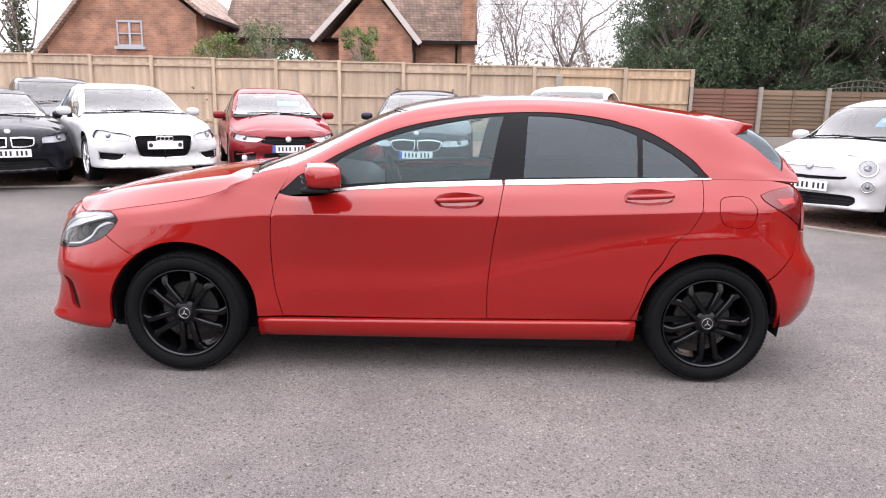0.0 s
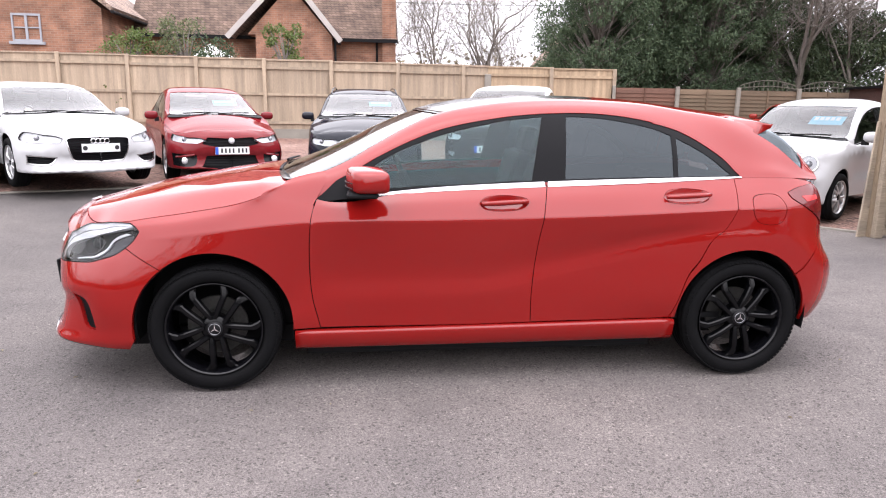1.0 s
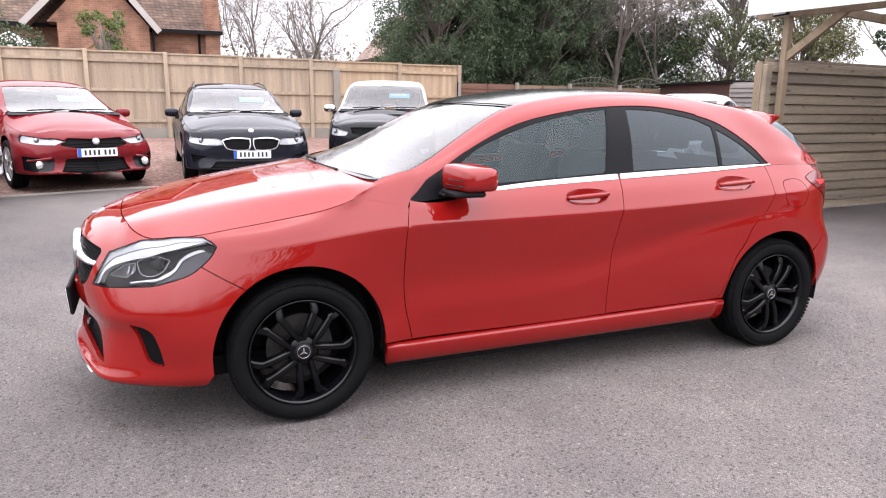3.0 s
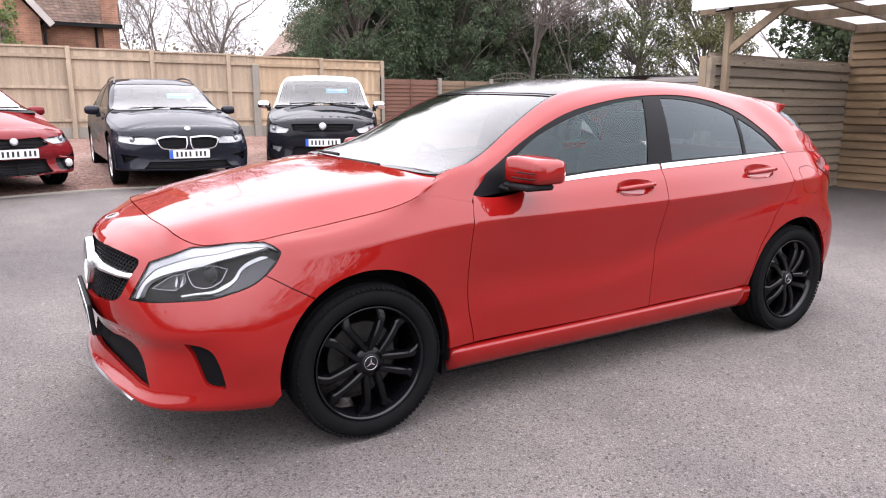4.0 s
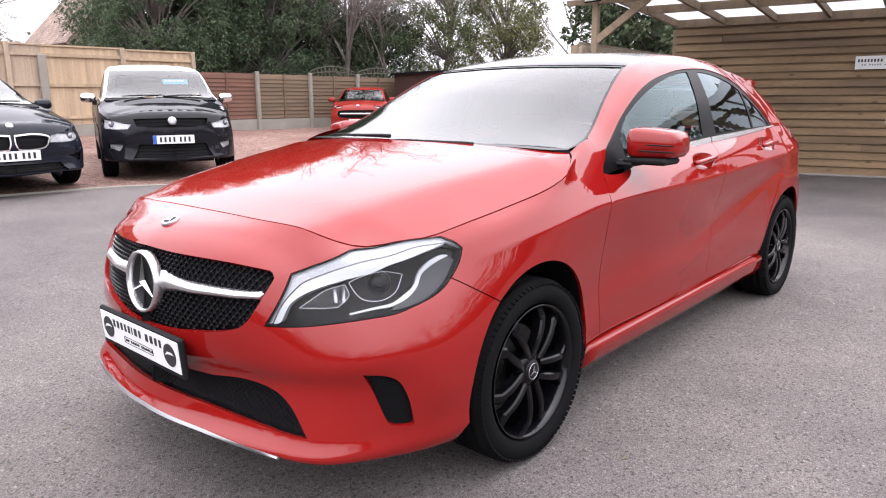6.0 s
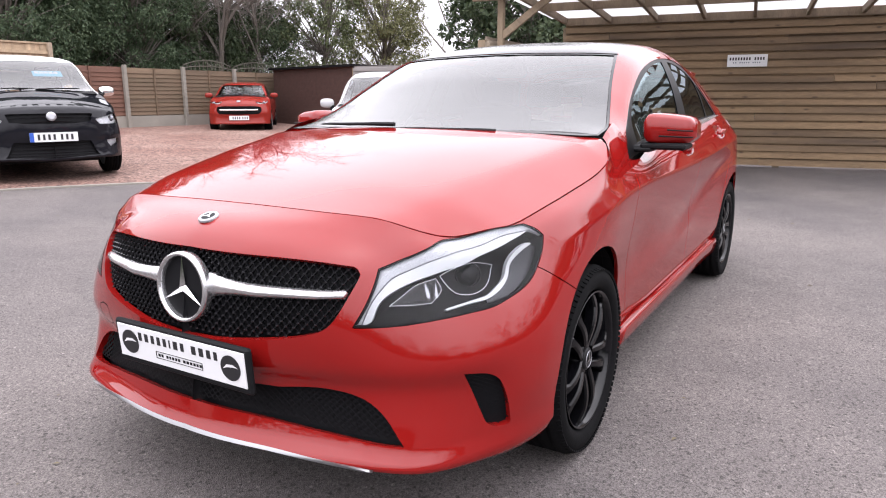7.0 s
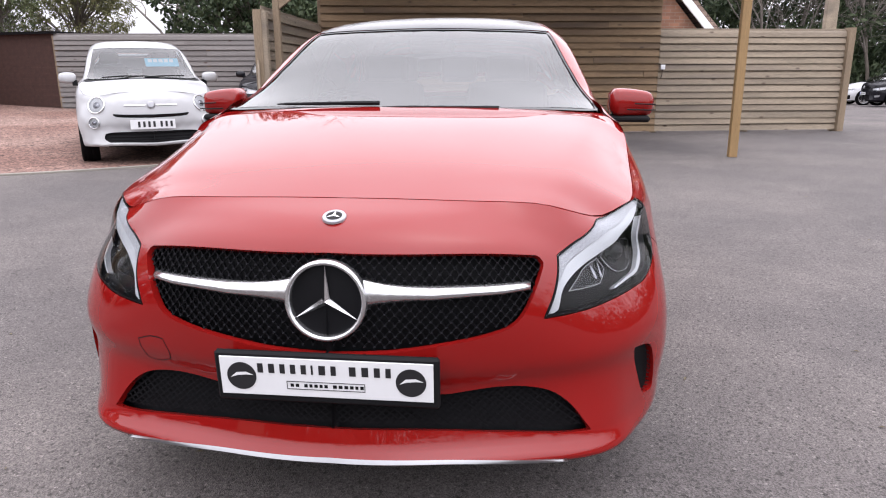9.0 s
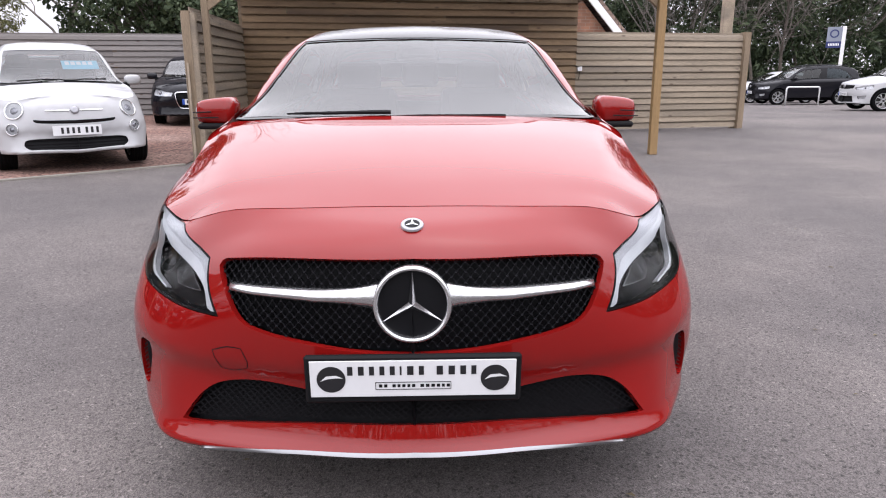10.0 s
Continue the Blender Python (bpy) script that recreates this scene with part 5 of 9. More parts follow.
# shared outlines
LAMP = [("uv", uv_of([(-2.155, -0.512, 0.605), (-2.132, -0.530, 0.660), (-2.106, -0.542, 0.712), (-2.088, -0.539, 0.744)])),
        ("uv", uv_of([(-2.088, -0.539, 0.744), (-2.062, -0.564, 0.757), (-2.041, -0.584, 0.769), (-1.987, -0.634, 0.792), (-1.93, -0.658, 0.810), (-1.85, -0.722, 0.832), (-1.78, -0.76, 0.836), (-1.732, -0.778, 0.828)])),
        ("uv", uv_of([(-1.732, -0.778, 0.828), (-1.70, -0.80, 0.812), (-1.675, -0.82, 0.79)])),
        ("uv", uv_of([(-1.675, -0.82, 0.79), (-1.702, -0.826, 0.752), (-1.748, -0.83, 0.707), (-1.80, -0.822, 0.676), (-1.862, -0.804, 0.652), (-1.92, -0.778, 0.638), (-1.98, -0.738, 0.629), (-2.045, -0.68, 0.621), (-2.105, -0.61, 0.615), (-2.155, -0.512, 0.605)]))]
lamp = loop_of(HB, "wrap", LAMP, 0.012)
GRILLE = [("f", [(-0.020, 0.775), (0.258, 0.770), (0.433, 0.760), (0.489, 0.752)]), ("f", [(0.489, 0.752), (0.507, 0.735), (0.489, 0.675), (0.448, 0.605), (0.381, 0.578), (0.278, 0.56), (0.144, 0.545), (-0.020, 0.54)])]
INTAKE = [("f", [(-0.020, 0.415), (0.288, 0.415)]), ("f", [(0.288, 0.415), (0.412, 0.428), (0.515, 0.415), (0.587, 0.37), (0.641, 0.302)]), ("f", [(0.641, 0.302), (0.536, 0.306), (0.391, 0.318), (0.206, 0.332), (-0.020, 0.335)])]
VENT = [("uv", uv_of([(-2.023, -0.754, 0.483), (-2.0, -0.772, 0.482), (-1.967, -0.795, 0.474), (-1.941, -0.81, 0.451), (-1.922, -0.824, 0.398), (-1.907, -0.83, 0.339), (-1.912, -0.827, 0.320), (-1.936, -0.812, 0.321), (-1.958, -0.795, 0.330), (-1.971, -0.785, 0.347), (-1.990, -0.766, 0.410), (-2.023, -0.754, 0.483)]))]


def half_loop(runs, step=0.015):
    """A loop that runs over the middle of the nose."""
    l = loop_of(HB, "wrap", runs, step)
    l[0, 0], l[-1, 0] = -0.03, -0.03
    return l


grille, intake, vent = half_loop(GRILLE), half_loop(INTAKE), loop_of(HB, "wrap", VENT, 0.012)
edge_u = HB.edge_u
uc = float(np.interp(-1.0, HB.ref[:300, 0], HB.ref_u[:300]))
seam = [(-1.752, 0.720), (-1.665, 0.668), (-1.580, 0.619)]
arch_f0 = math.degrees(math.atan2(0.619 - AZ, -1.580 - UF))
top_lamp_u = float(uv_of([(-1.70, -0.80, 0.80)])[0][0])
bumper = loop_of(HB, "wrap", [("uv", [(0, 8), (0.4, 8), (0.75, 8), (top_lamp_u, 8)]), ("uv", [(top_lamp_u, 8), uv_of([(-1.72, -0.82, 0.73)])[0]]), ("s", seam), arch_run(UF, AZ, AR, arch_f0, 188, 12),
                              ("uv", [uv_of([(-1.745, -0.83, 0.25)])[0], (0.95, 0.75), (0.8, 0.78), (0.58, 0.95), (0.42, 1.12), (0.25, 1.30), (0, 1.40)]), ("uv", [(0, 1.48), (0, 8)])])
s_bump = skin(HB, "wrap", bumper, [lamp, grille, intake, vent], 0.03, gap=0.0015, lip=0.02)
bump = skin_part("front_bumper", merged(s_bump, mirrored(s_bump)), M["red_paint"], hatchback, "red front bumper and nose panel")

wing = loop_of(HB, "wrap", [("s", list(reversed(seam))), ("uv", [uv_of([(-1.735, -0.82, 0.718)])[0], (top_lamp_u - 0.01, 8)]), ("uv", [(top_lamp_u - 0.01, 8), (1.4, 8), (1.6, 8), (uc - 0.10, 8), (uc - 0.02, 7.75), (uc + 0.09, 7.62)]),
                            ("s", [(-0.875, 0.93), (-0.864, 0.915), (-0.878, 0.86)]), ("s", [(-0.878, 0.86), (-0.89, 0.70), (-0.885, 0.50), (-0.845, 0.305)]),
                            ("s", [(-0.845, 0.305), (-0.972, 0.30)]), arch_run(UF, AZ, AR, -4, arch_f0, 18)])
pair("front_wing", skin(HB, "wrap", wing, [lamp], 0.03), M["red_paint"], hatchback)

HND_F = [(-0.062, 0.925), (-0.03, 0.955), (0.06, 0.965), (0.16, 0.955), (0.183, 0.935), (0.15, 0.905), (0.06, 0.893), (-0.03, 0.90), (-0.062, 0.925)]
HND_R = [(x + 0.948, z + 0.033) for x, z in HND_F]
CUTF = [(0.288, 1.01), (0.255, 0.85), (0.232, 0.68), (0.215, 0.48), (0.218, 0.312)]
door_f = loop_of(HB, "wrap", [("s", [(-0.86, 0.925), (-0.878, 0.86), (-0.89, 0.70), (-0.885, 0.50), (-0.845, 0.305)]), ("s", [(-0.845, 0.305), (-0.3, 0.306), (0.218, 0.312)]), ("s", list(reversed(CUTF))),
                              ("uv", [uv_of([(0.288, -0.79, 1.012)])[0], (3.0, 7.98), (2.6, 7.98), (2.3, 7.98), uv_of([(-0.855, -0.79, 0.93)])[0]])])
CUTR = [(1.29, 1.045), (1.272, 0.93), (1.21, 0.80), (1.11, 0.68), (1.02, 0.52), (0.955, 0.325)]
door_r = loop_of(HB, "wrap", [("s", CUTF), ("s", [(0.218, 0.312), (0.6, 0.317), (0.955, 0.325)]), ("s", list(reversed(CUTR))), ("uv", [uv_of([(1.29, -0.765, 1.048)])[0], (3.8, 7.98), (3.3, 7.98), uv_of([(0.288, -0.79, 1.012)])[0]])])


def door(name, loop, hnd):
    hl = loop_of(HB, "wrap", [("s", hnd)], 0.01)
    s = skin(HB, "wrap", loop, [hl], 0.035)
    d = pair(name, s, M["red_paint"], hatchback)
    mid, half = hl.mean(0), (hl.max(0) - hl.min(0)) / 2

    def bowl(v):
        r = np.clip(np.hypot(*((v - mid) / half).T), 0, 1)
        return -0.022 * (1 - r**2.5)
    sb = skin(HB, "wrap", hl, [], 0.008, lip=0, gap=0, dent=bowl)
    xs = [p[0] for p in hnd]
    x0, x1, zc = min(xs) + 0.008, max(xs) - 0.004, sum(p[1] for p in hnd[:-1]) / (len(hnd) - 1)
    for sgn, dd in ((1, d[0]), (-1, d[1])):
        skin_part("handle_recess", sb if sgn > 0 else mirrored(sb), M["red_paint"], dd)
        bm = bmesh.new()
        rows = []
        for i in range(9):
            q = i / 8
            x = x0 + (x1 - x0) * q
            out = 0.862 + 0.006 * math.sin(q * math.pi)
            hh = 0.013 * (0.75 + 0.25 * math.sin(q * math.pi))
            z = zc + 0.004 + (q - 0.5) * 0.012
            rows.append([bm.verts.new((x, -sgn * (out + a), z + b * hh)) for a, b in ((-0.02, -0.8), (-0.004, -1), (0.003, -0.5), (0.003, 0.5), (-0.004, 1), (-0.02, 0.8))])
        for p, q2 in zip(rows, rows[1:]):
            for k in range(6):
                bm.faces.new((p[k], p[(k + 1) % 6], q2[(k + 1) % 6], q2[k]))
        bm.faces.new(rows[0])
        bm.faces.new(rows[-1])
        part("door_handle", bm, M["red_paint"], dd, "body-coloured pull handle", smooth=True)
    return d


doors_f, doors_r = door("front_door", door_f, HND_F), door("rear_door", door_r, HND_R)

# rear quarter, with its fuel flap, rear bumper, tailgate and tail lamps
u_r = lambda x, y, z: uv_of([(x, y, z)])[0]
FLAP = [(1.35, 0.895), (1.365, 0.955), (1.42, 0.972), (1.50, 0.968), (1.535, 0.93), (1.54, 0.88), (1.515, 0.832), (1.45, 0.82), (1.38, 0.838), (1.35, 0.895)]
flap = loop_of(HB, "wrap", [("s", FLAP)], 0.012)
TAIL = [("s", [(1.572, 0.978), (1.65, 1.003), (1.74, 1.018)]), ("uv", [u_r(1.75, -0.73, 1.018), u_r(1.86, -0.64, 0.985), u_r(1.895, -0.63, 0.90), u_r(1.86, -0.70, 0.80)]), ("s", [(1.835, 0.810), (1.74, 0.862), (1.66, 0.908), (1.588, 0.950), (1.572, 0.978)])]
tail = loop_of(HB, "wrap", TAIL, 0.015)
quarter = loop_of(HB, "wrap", [("s", CUTR), ("s", [(0.955, 0.325), (0.985, 0.325)]), arch_run(1.35, AZ, AR - 0.012, 180, 38, 16), ("s", [(1.63, 0.55), (1.70, 0.61), (1.77, 0.70), (1.815, 0.80)]),
                               ("uv", [u_r(1.82, -0.71, 0.81), u_r(1.86, -0.64, 0.92), u_r(1.80, -0.70, 1.03)]), ("uv", [u_r(1.80, -0.69, 1.035), (4.5, 8), (4.3, 8), u_r(1.29, -0.765, 1.048)])])
pair("rear_quarter", skin(HB, "wrap", quarter, [flap, tail], 0.035), M["red_paint"], hatchback)
pair("fuel_flap", skin(HB, "wrap", flap, [], 0.03), M["red_paint"], hatchback)
pair("tail_lamp", skin(HB, "wrap", tail, [], 0.03, push=0.004), M["red_lens"], hatchback, "dark red tail lamp lens")
tail_bar = loop_of(HB, "wrap", [("s", [(1.65, 0.958), (1.75, 0.962)]), ("s", [(1.75, 0.962), (1.755, 0.942)]), ("s", [(1.755, 0.942), (1.68, 0.932)]), ("s", [(1.68, 0.932), (1.65, 0.958)])], 0.012)
pair("tail_bar", skin(HB, "wrap", tail_bar, [], 0.02, push=0.006, lip=0.003, gap=0), M["red_bar"], hatchback, "brighter red bar in the tail lamp")
UL = HB.length
rbump = loop_of(HB, "wrap", [("s", [(1.815, 0.80), (1.77, 0.70), (1.70, 0.61), (1.63, 0.55)]), arch_run(1.35, AZ, AR - 0.012, 38, -6, 10), ("uv", [u_r(1.72, -0.83, 0.28), (UL - 0.6, 0.6), (UL - 0.2, 0.6), (UL, 0.6)]),
                             ("uv", [(UL, 0.6), (UL, 4.6)]), ("uv", [(UL, 4.6), (UL - 0.4, 4.6), (UL - 0.7, 4.7), u_r(1.80, -0.76, 0.80)])])
s_rb = skin(HB, "wrap", rbump, [], 0.05)
skin_part("rear_bumper", merged(s_rb, mirrored(s_rb)), M["red_paint"], hatchback)
tgate = loop_of(HB, "wrap", [("uv", [(UL, 4.65), (UL - 0.4, 4.65), (UL - 0.66, 4.75)]), ("uv", [(UL - 0.66, 4.75), (UL - 0.62, 6.2), (UL - 0.66, 8)]), ("uv", [(UL - 0.66, 8), (UL - 0.3, 8), (UL, 8)]), ("uv", [(UL, 8), (UL, 4.65)])])
s_tg = skin(HB, "wrap", tgate, [], 0.05)
skin_part("tailgate", merged(s_tg, mirrored(s_tg)), M["red_paint"], hatchback)

# sill
def sill_mesh(side):
    """A rounded sill: a bright ledge on top, a face that turns under."""
    prof = [(-0.030, 0.000), (0.006, 0.000), (0.014, -0.003), (0.018, -0.010), (0.018, -0.020), (0.013, -0.042), (0.004, -0.068), (-0.012, -0.090), (-0.04, -0.098)]
    bm, rings = bmesh.new(), []
    for i in range(25):
        x = -0.968 + 1.946 * i / 24
        f = i / 24
        y = 0.836 + 0.010 * f + 0.010 * max(0.0, (f - 0.8) / 0.2) ** 2
        top = 0.293 + 0.022 * f + 0.006 * f ** 4
        grow = 1.05 + 0.16 * f
        rings.append([bm.verts.new((x, side * (y + o), top + d * grow)) for o, d in prof])
    for ra, rb in zip(rings, rings[1:]):
        for k in range(len(prof) - 1):
            bm.faces.new((ra[k], rb[k], rb[k + 1], ra[k + 1]))
    for r in (rings[0], rings[-1]):
        bm.faces.new(r)
    bmesh.ops.recalc_face_normals(bm, faces=bm.faces[:])
    return bm


for side in (-1, 1):
    part("sill", sill_mesh(side), M["red_paint"], hatchback, smooth=True)

# bonnet
be = HB.edge[::2]
cowl = curve2([(-0.99, 0.753), (-1.0, 0.70), (-1.03, 0.55), (-1.075, 0.3), (-1.09, 0.0)], 0.03)
bl = np.concatenate([be, cowl[1:], np.stack([np.linspace(-1.09, -2.045, 46)[1:-1], np.zeros(44)], 1)])
bl[:, 1] *= -1
s_bo = skin(HB, "bonnet", bl, [], 0.022, gap=0.003, lip=0.015)
s_full = merged(s_bo, mirrored(s_bo))
bonnet_part = skin_part("bonnet", s_full, M["red_paint"], hatchback, "long red bonnet")

# glasshouse
TOPX = [(-0.765, 1.62), (-0.72, 1.82), (-0.56, 1.95), (-0.28, 1.98), (0.02, 1.98), (0.35, 1.98), (0.62, 1.98), (0.88, 1.97)]
dlo = loop_of(HB, "top", [("uv", [(-0.866, -0.07), (-0.815, 0.8), (-0.765, 1.62)]), ("uv", TOPX), ("s", [(0.88, 1.322), (1.02, 1.283), (1.15, 1.215), (1.26, 1.135), (1.325, 1.065)]),
                          ("uv", [(1.325, 0.075), (0.9, 0.075), (0.3, 0.075), (-0.3, 0.075)]), ("uv", [(-0.3, 0.075), (-0.56, 0.02), (-0.62, -0.07), (-0.866, -0.07)])], 0.02)
g_front = loop_of(HB, "top", [("s", [(-0.605, 0.985), (-0.60, 1.07), (-0.50, 1.148), (-0.27, 1.243), (0.02, 1.315), (0.15, 1.337), (0.284, 1.349)]), ("s", [(0.284, 1.349), (0.212, 1.036)]), ("s", [(0.212, 1.036), (-0.25, 1.012), (-0.605, 0.985)])], 0.02)
g_rear = loop_of(HB, "top", [("s", [(0.386, 1.042), (0.411, 1.352)]), ("s", [(0.411, 1.352), (0.6, 1.345), (0.75, 1.323), (0.88, 1.296), (0.972, 1.262)]), ("s", [(0.972, 1.262), (0.965, 1.055)]), ("s", [(0.965, 1.055), (0.386, 1.042)])], 0.02)
g_q = loop_of(HB, "top", [("s", [(0.99, 1.055), (0.998, 1.25)]), ("s", [(0.998, 1.25), (1.10, 1.20), (1.20, 1.135), (1.275, 1.072)]), ("s", [(1.275, 1.072), (1.24, 1.06), (0.99, 1.055)])], 0.02)
pair("window_surround", skin(HB, "top", dlo, [g_front, g_rear, g_q], 0.03, push=-0.004, gap=0.0), M["pillar_black"], hatchback, "black window surround and pillars")
pair("front_side_window", skin(HB, "top", g_front, [], 0.05, push=-0.007, lip=0, gap=0.0), M["side_glass"], hatchback, "lightly tinted front door glass")
pair("rear_side_window", skin(HB, "top", g_rear, [], 0.05, push=-0.007, lip=0, gap=0.0), M["privacy"], hatchback, "dark privacy glass of the rear door")
pair("quarter_window", skin(HB, "top", g_q, [], 0.05, push=-0.007, lip=0, gap=0.0), M["privacy"], hatchback, "dark rear quarter glass")
for x0, x1 in ((-0.63, 0.278), (0.292, 1.335)):
    st = loop_of(HB, "top", [("uv", [(x0, -0.04), ((x0 + x1) / 2, -0.04), (x1, -0.04)]), ("uv", [(x1, -0.04), (x1 - 0.004, 0.085)]), ("uv", [(x1 - 0.004, 0.085), ((x0 + x1) / 2, 0.085), (x0, 0.085)]), ("uv", [(x0, 0.085), (x0, -0.04)])], 0.03)
    pair("belt_strip", skin(HB, "top", st, [], 0.06, push=0.006, gap=0.0), M["satin"], hatchback, "bright chrome strip under the windows")

ws = loop_of(HB, "top", [("t", [(-1.10, 0.0), (-1.085, 0.31), (-1.04, 0.60), (-0.985, 0.74)]), ("t", [(-0.985, 0.74), (-0.90, 0.738), (-0.822, 0.727)]), ("t", [(-0.822, 0.727), (-0.70, 0.69), (-0.56, 0.648), (-0.28, 0.580), (-0.215, 0.567)]),
                         ("t", [(-0.215, 0.567), (-0.243, 0.50), (-0.292, 0.30), (-0.312, 0.0)]), ("uv", [(-0.312, 6.0), (-1.10, 6.0)])], 0.025)
s_ws = skin(HB, "top", ws, [], 0.05, push=-0.006, lip=0.0, gap=0.0)
skin_part("windscreen", merged(s_ws, mirrored(s_ws)), M["windscreen"], hatchback, "clear raked windscreen reflecting the sky")
ws_in = shrink(ws, 0.02)
mid_ = ws[:, 1] > 5.99 * 0.12
ws_in[mid_] = ws[mid_] + (0, 0.05)
ws_in[mid_, 0] = np.clip(ws_in[mid_, 0], -1.08, -0.332)
s_fr = skin(HB, "top", ws, [ws_in], 0.03, push=-0.0025, lip=0.0, gap=0.0)
skin_part("screen_border", merged(s_fr, mirrored(s_fr)), M["gloss_black"], hatchback, "black border of the windscreen")
gr = loop_of(HB, "top", [("t", [(-0.315, 0.0), (-0.295, 0.30), (-0.246, 0.50), (-0.218, 0.563)]), ("t", [(-0.218, 0.563), (0.0, 0.520), (0.35, 0.497), (0.60, 0.488)]), ("t", [(0.60, 0.488), (0.62, 0.3), (0.63, 0.0)]), ("uv", [(0.63, 6.0), (-0.315, 6.0)])], 0.025)
s_gr = skin(HB, "top", gr, [], 0.05, push=0.0, lip=0.0, gap=0.0)
skin_part("roof_glass", merged(s_gr, mirrored(s_gr)), M["gloss_black"], hatchback, "black panoramic roof panel")
rg = loop_of(HB, "top", [("t", [(1.575, 0.0), (1.565, 0.3), (1.475, 0.588)]), ("t", [(1.475, 0.588), (1.60, 0.632), (1.725, 0.68)]), ("t", [(1.725, 0.68), (1.79, 0.35), (1.805, 0.0)]), ("uv", [(1.805, 6.0), (1.575, 6.0)])], 0.025)
s_rg = skin(HB, "top", rg, [], 0.05, push=-0.006, lip=0.0, gap=0.0)
skin_part("rear_window", merged(s_rg, mirrored(s_rg)), M["privacy"], hatchback, "dark rear window")
shell = loop_of(HB, "top", [("uv", [(-0.815, 1.75), (-0.84, 1.2), (-0.87, 0.1)]), ("uv", [(-0.87, 0.02), (0, 0.02), (1.0, 0.0), (1.6, 0.0), (1.82, 0.0)]), ("uv", [(1.82, 0.0), (1.82, 6.0)]), ("uv", [(1.82, 6.0), (-0.312, 6.0)]),
                            ("t", [(-0.312, 0.0), (-0.292, 0.30), (-0.243, 0.50), (-0.215, 0.567)]), ("t", [(-0.215, 0.567), (-0.28, 0.580), (-0.56, 0.648), (-0.70, 0.69), (-0.822, 0.727)]), ("uv", [(-0.822, 3.3), (-0.815, 1.75)])], 0.025)
gr2 = gr.copy()
gr2[gr2[:, 1] > 5.99 * 0.12] += (0, 0.05)
rg2 = rg.copy()
rg2[rg2[:, 1] > 5.99 * 0.12] += (0, 0.05)
s_sh = skin(HB, "top", shell, [dlo, gr2, rg2], 0.035, gap=0.0)
skin_part("roof_shell", merged(s_sh, mirrored(s_sh)), M["red_paint"], hatchback, "red roof, pillars and rear deck")
cw = loop_of(HB, "top", [("t", [(-1.105, 0.0), (-1.09, 0.3), (-1.045, 0.56), (-1.01, 0.70), (-0.992, 0.738)]), ("t", [(-0.992, 0.738), (-0.972, 0.738)]), ("t", [(-0.972, 0.738), (-0.992, 0.66), (-1.022, 0.54), (-1.064, 0.29), (-1.079, 0.0)]), ("uv", [(-1.079, 6.0), (-1.105, 6.0)])], 0.025)
s_cw = skin(HB, "top", cw, [], 0.03, push=-0.0035, lip=0.0, gap=0.0)
skin_part("cowl", merged(s_cw, mirrored(s_cw)), M["dark"], hatchback, "black plastic cowl below the windscreen")

# the wing's rise to the windscreen pillar
def wing_rise():
    n, k = 21, 17
    su = np.linspace(0, 1, n)
    un = lambda x: float(np.interp(x, HB.ref[:400, 0], HB.ref_u[:400]))
    ua = np.interp(su, [0, 1], [un(-1.115), un(-0.866)])
    va = np.interp(su, [0, 0.35, 0.75, 1], [7.8, 7.3, 7.1, 7.15])
    A, TA = HB.wrap(ua, va), HB.wrap(ua, va) - HB.wrap(ua, va - 0.15)
    top_edge = np.array([(-1.0, -0.758, 1.024), (-0.94, -0.752, 1.046), (-0.88, -0.745, 1.060), (-0.812, -0.734, 1.072)])
    Bp = np.stack([np.interp(su, [0, 0.33, 0.66, 1], top_edge[:, c]) for c in range(3)], 1)
    dist = np.linalg.norm(Bp - A, axis=1)[:, None]
    TA = TA / np.linalg.norm(TA, axis=1)[:, None] * dist * 0.85
    TB = np.stack([0 * su, 0.55 + 0.15 * su, 0.5 + 0 * su], 1) * dist
    P = []
    for r in np.linspace(0, 1, k):
        P.append(A * (2 * r**3 - 3 * r**2 + 1) + TA * (r**3 - 2 * r**2 + r) + Bp * (3 * r**2 - 2 * r**3) + TB * (r**3 - r**2))
    P = np.array(P)
    du, dv = np.gradient(P, axis=1), np.gradient(P, axis=0)
    N = np.cross(du, dv)
    N /= np.linalg.norm(N, axis=2)[..., None] + 1e-12
    if N[k // 2, n // 2, 1] > 0:
        N = -N
    P[..., 0] += 0.018 * np.sin(np.pi * np.linspace(0, 1, k))[:, None] ** 1.0 * su[None] ** 3
    P = P + N * np.interp(np.linspace(0, 1, k), [0, 0.4, 1], [0.0006, 0.004, 0.004])[:, None, None]
    f = [(j * n + i, j * n + i + 1, (j + 1) * n + i + 1, (j + 1) * n + i) for j in range(k - 1) for i in range(n - 1)]
    return P.reshape(-1, 3), f, N.reshape(-1, 3)


rise = wing_rise()
pair("wing_top", rise, M["red_paint"], hatchback)

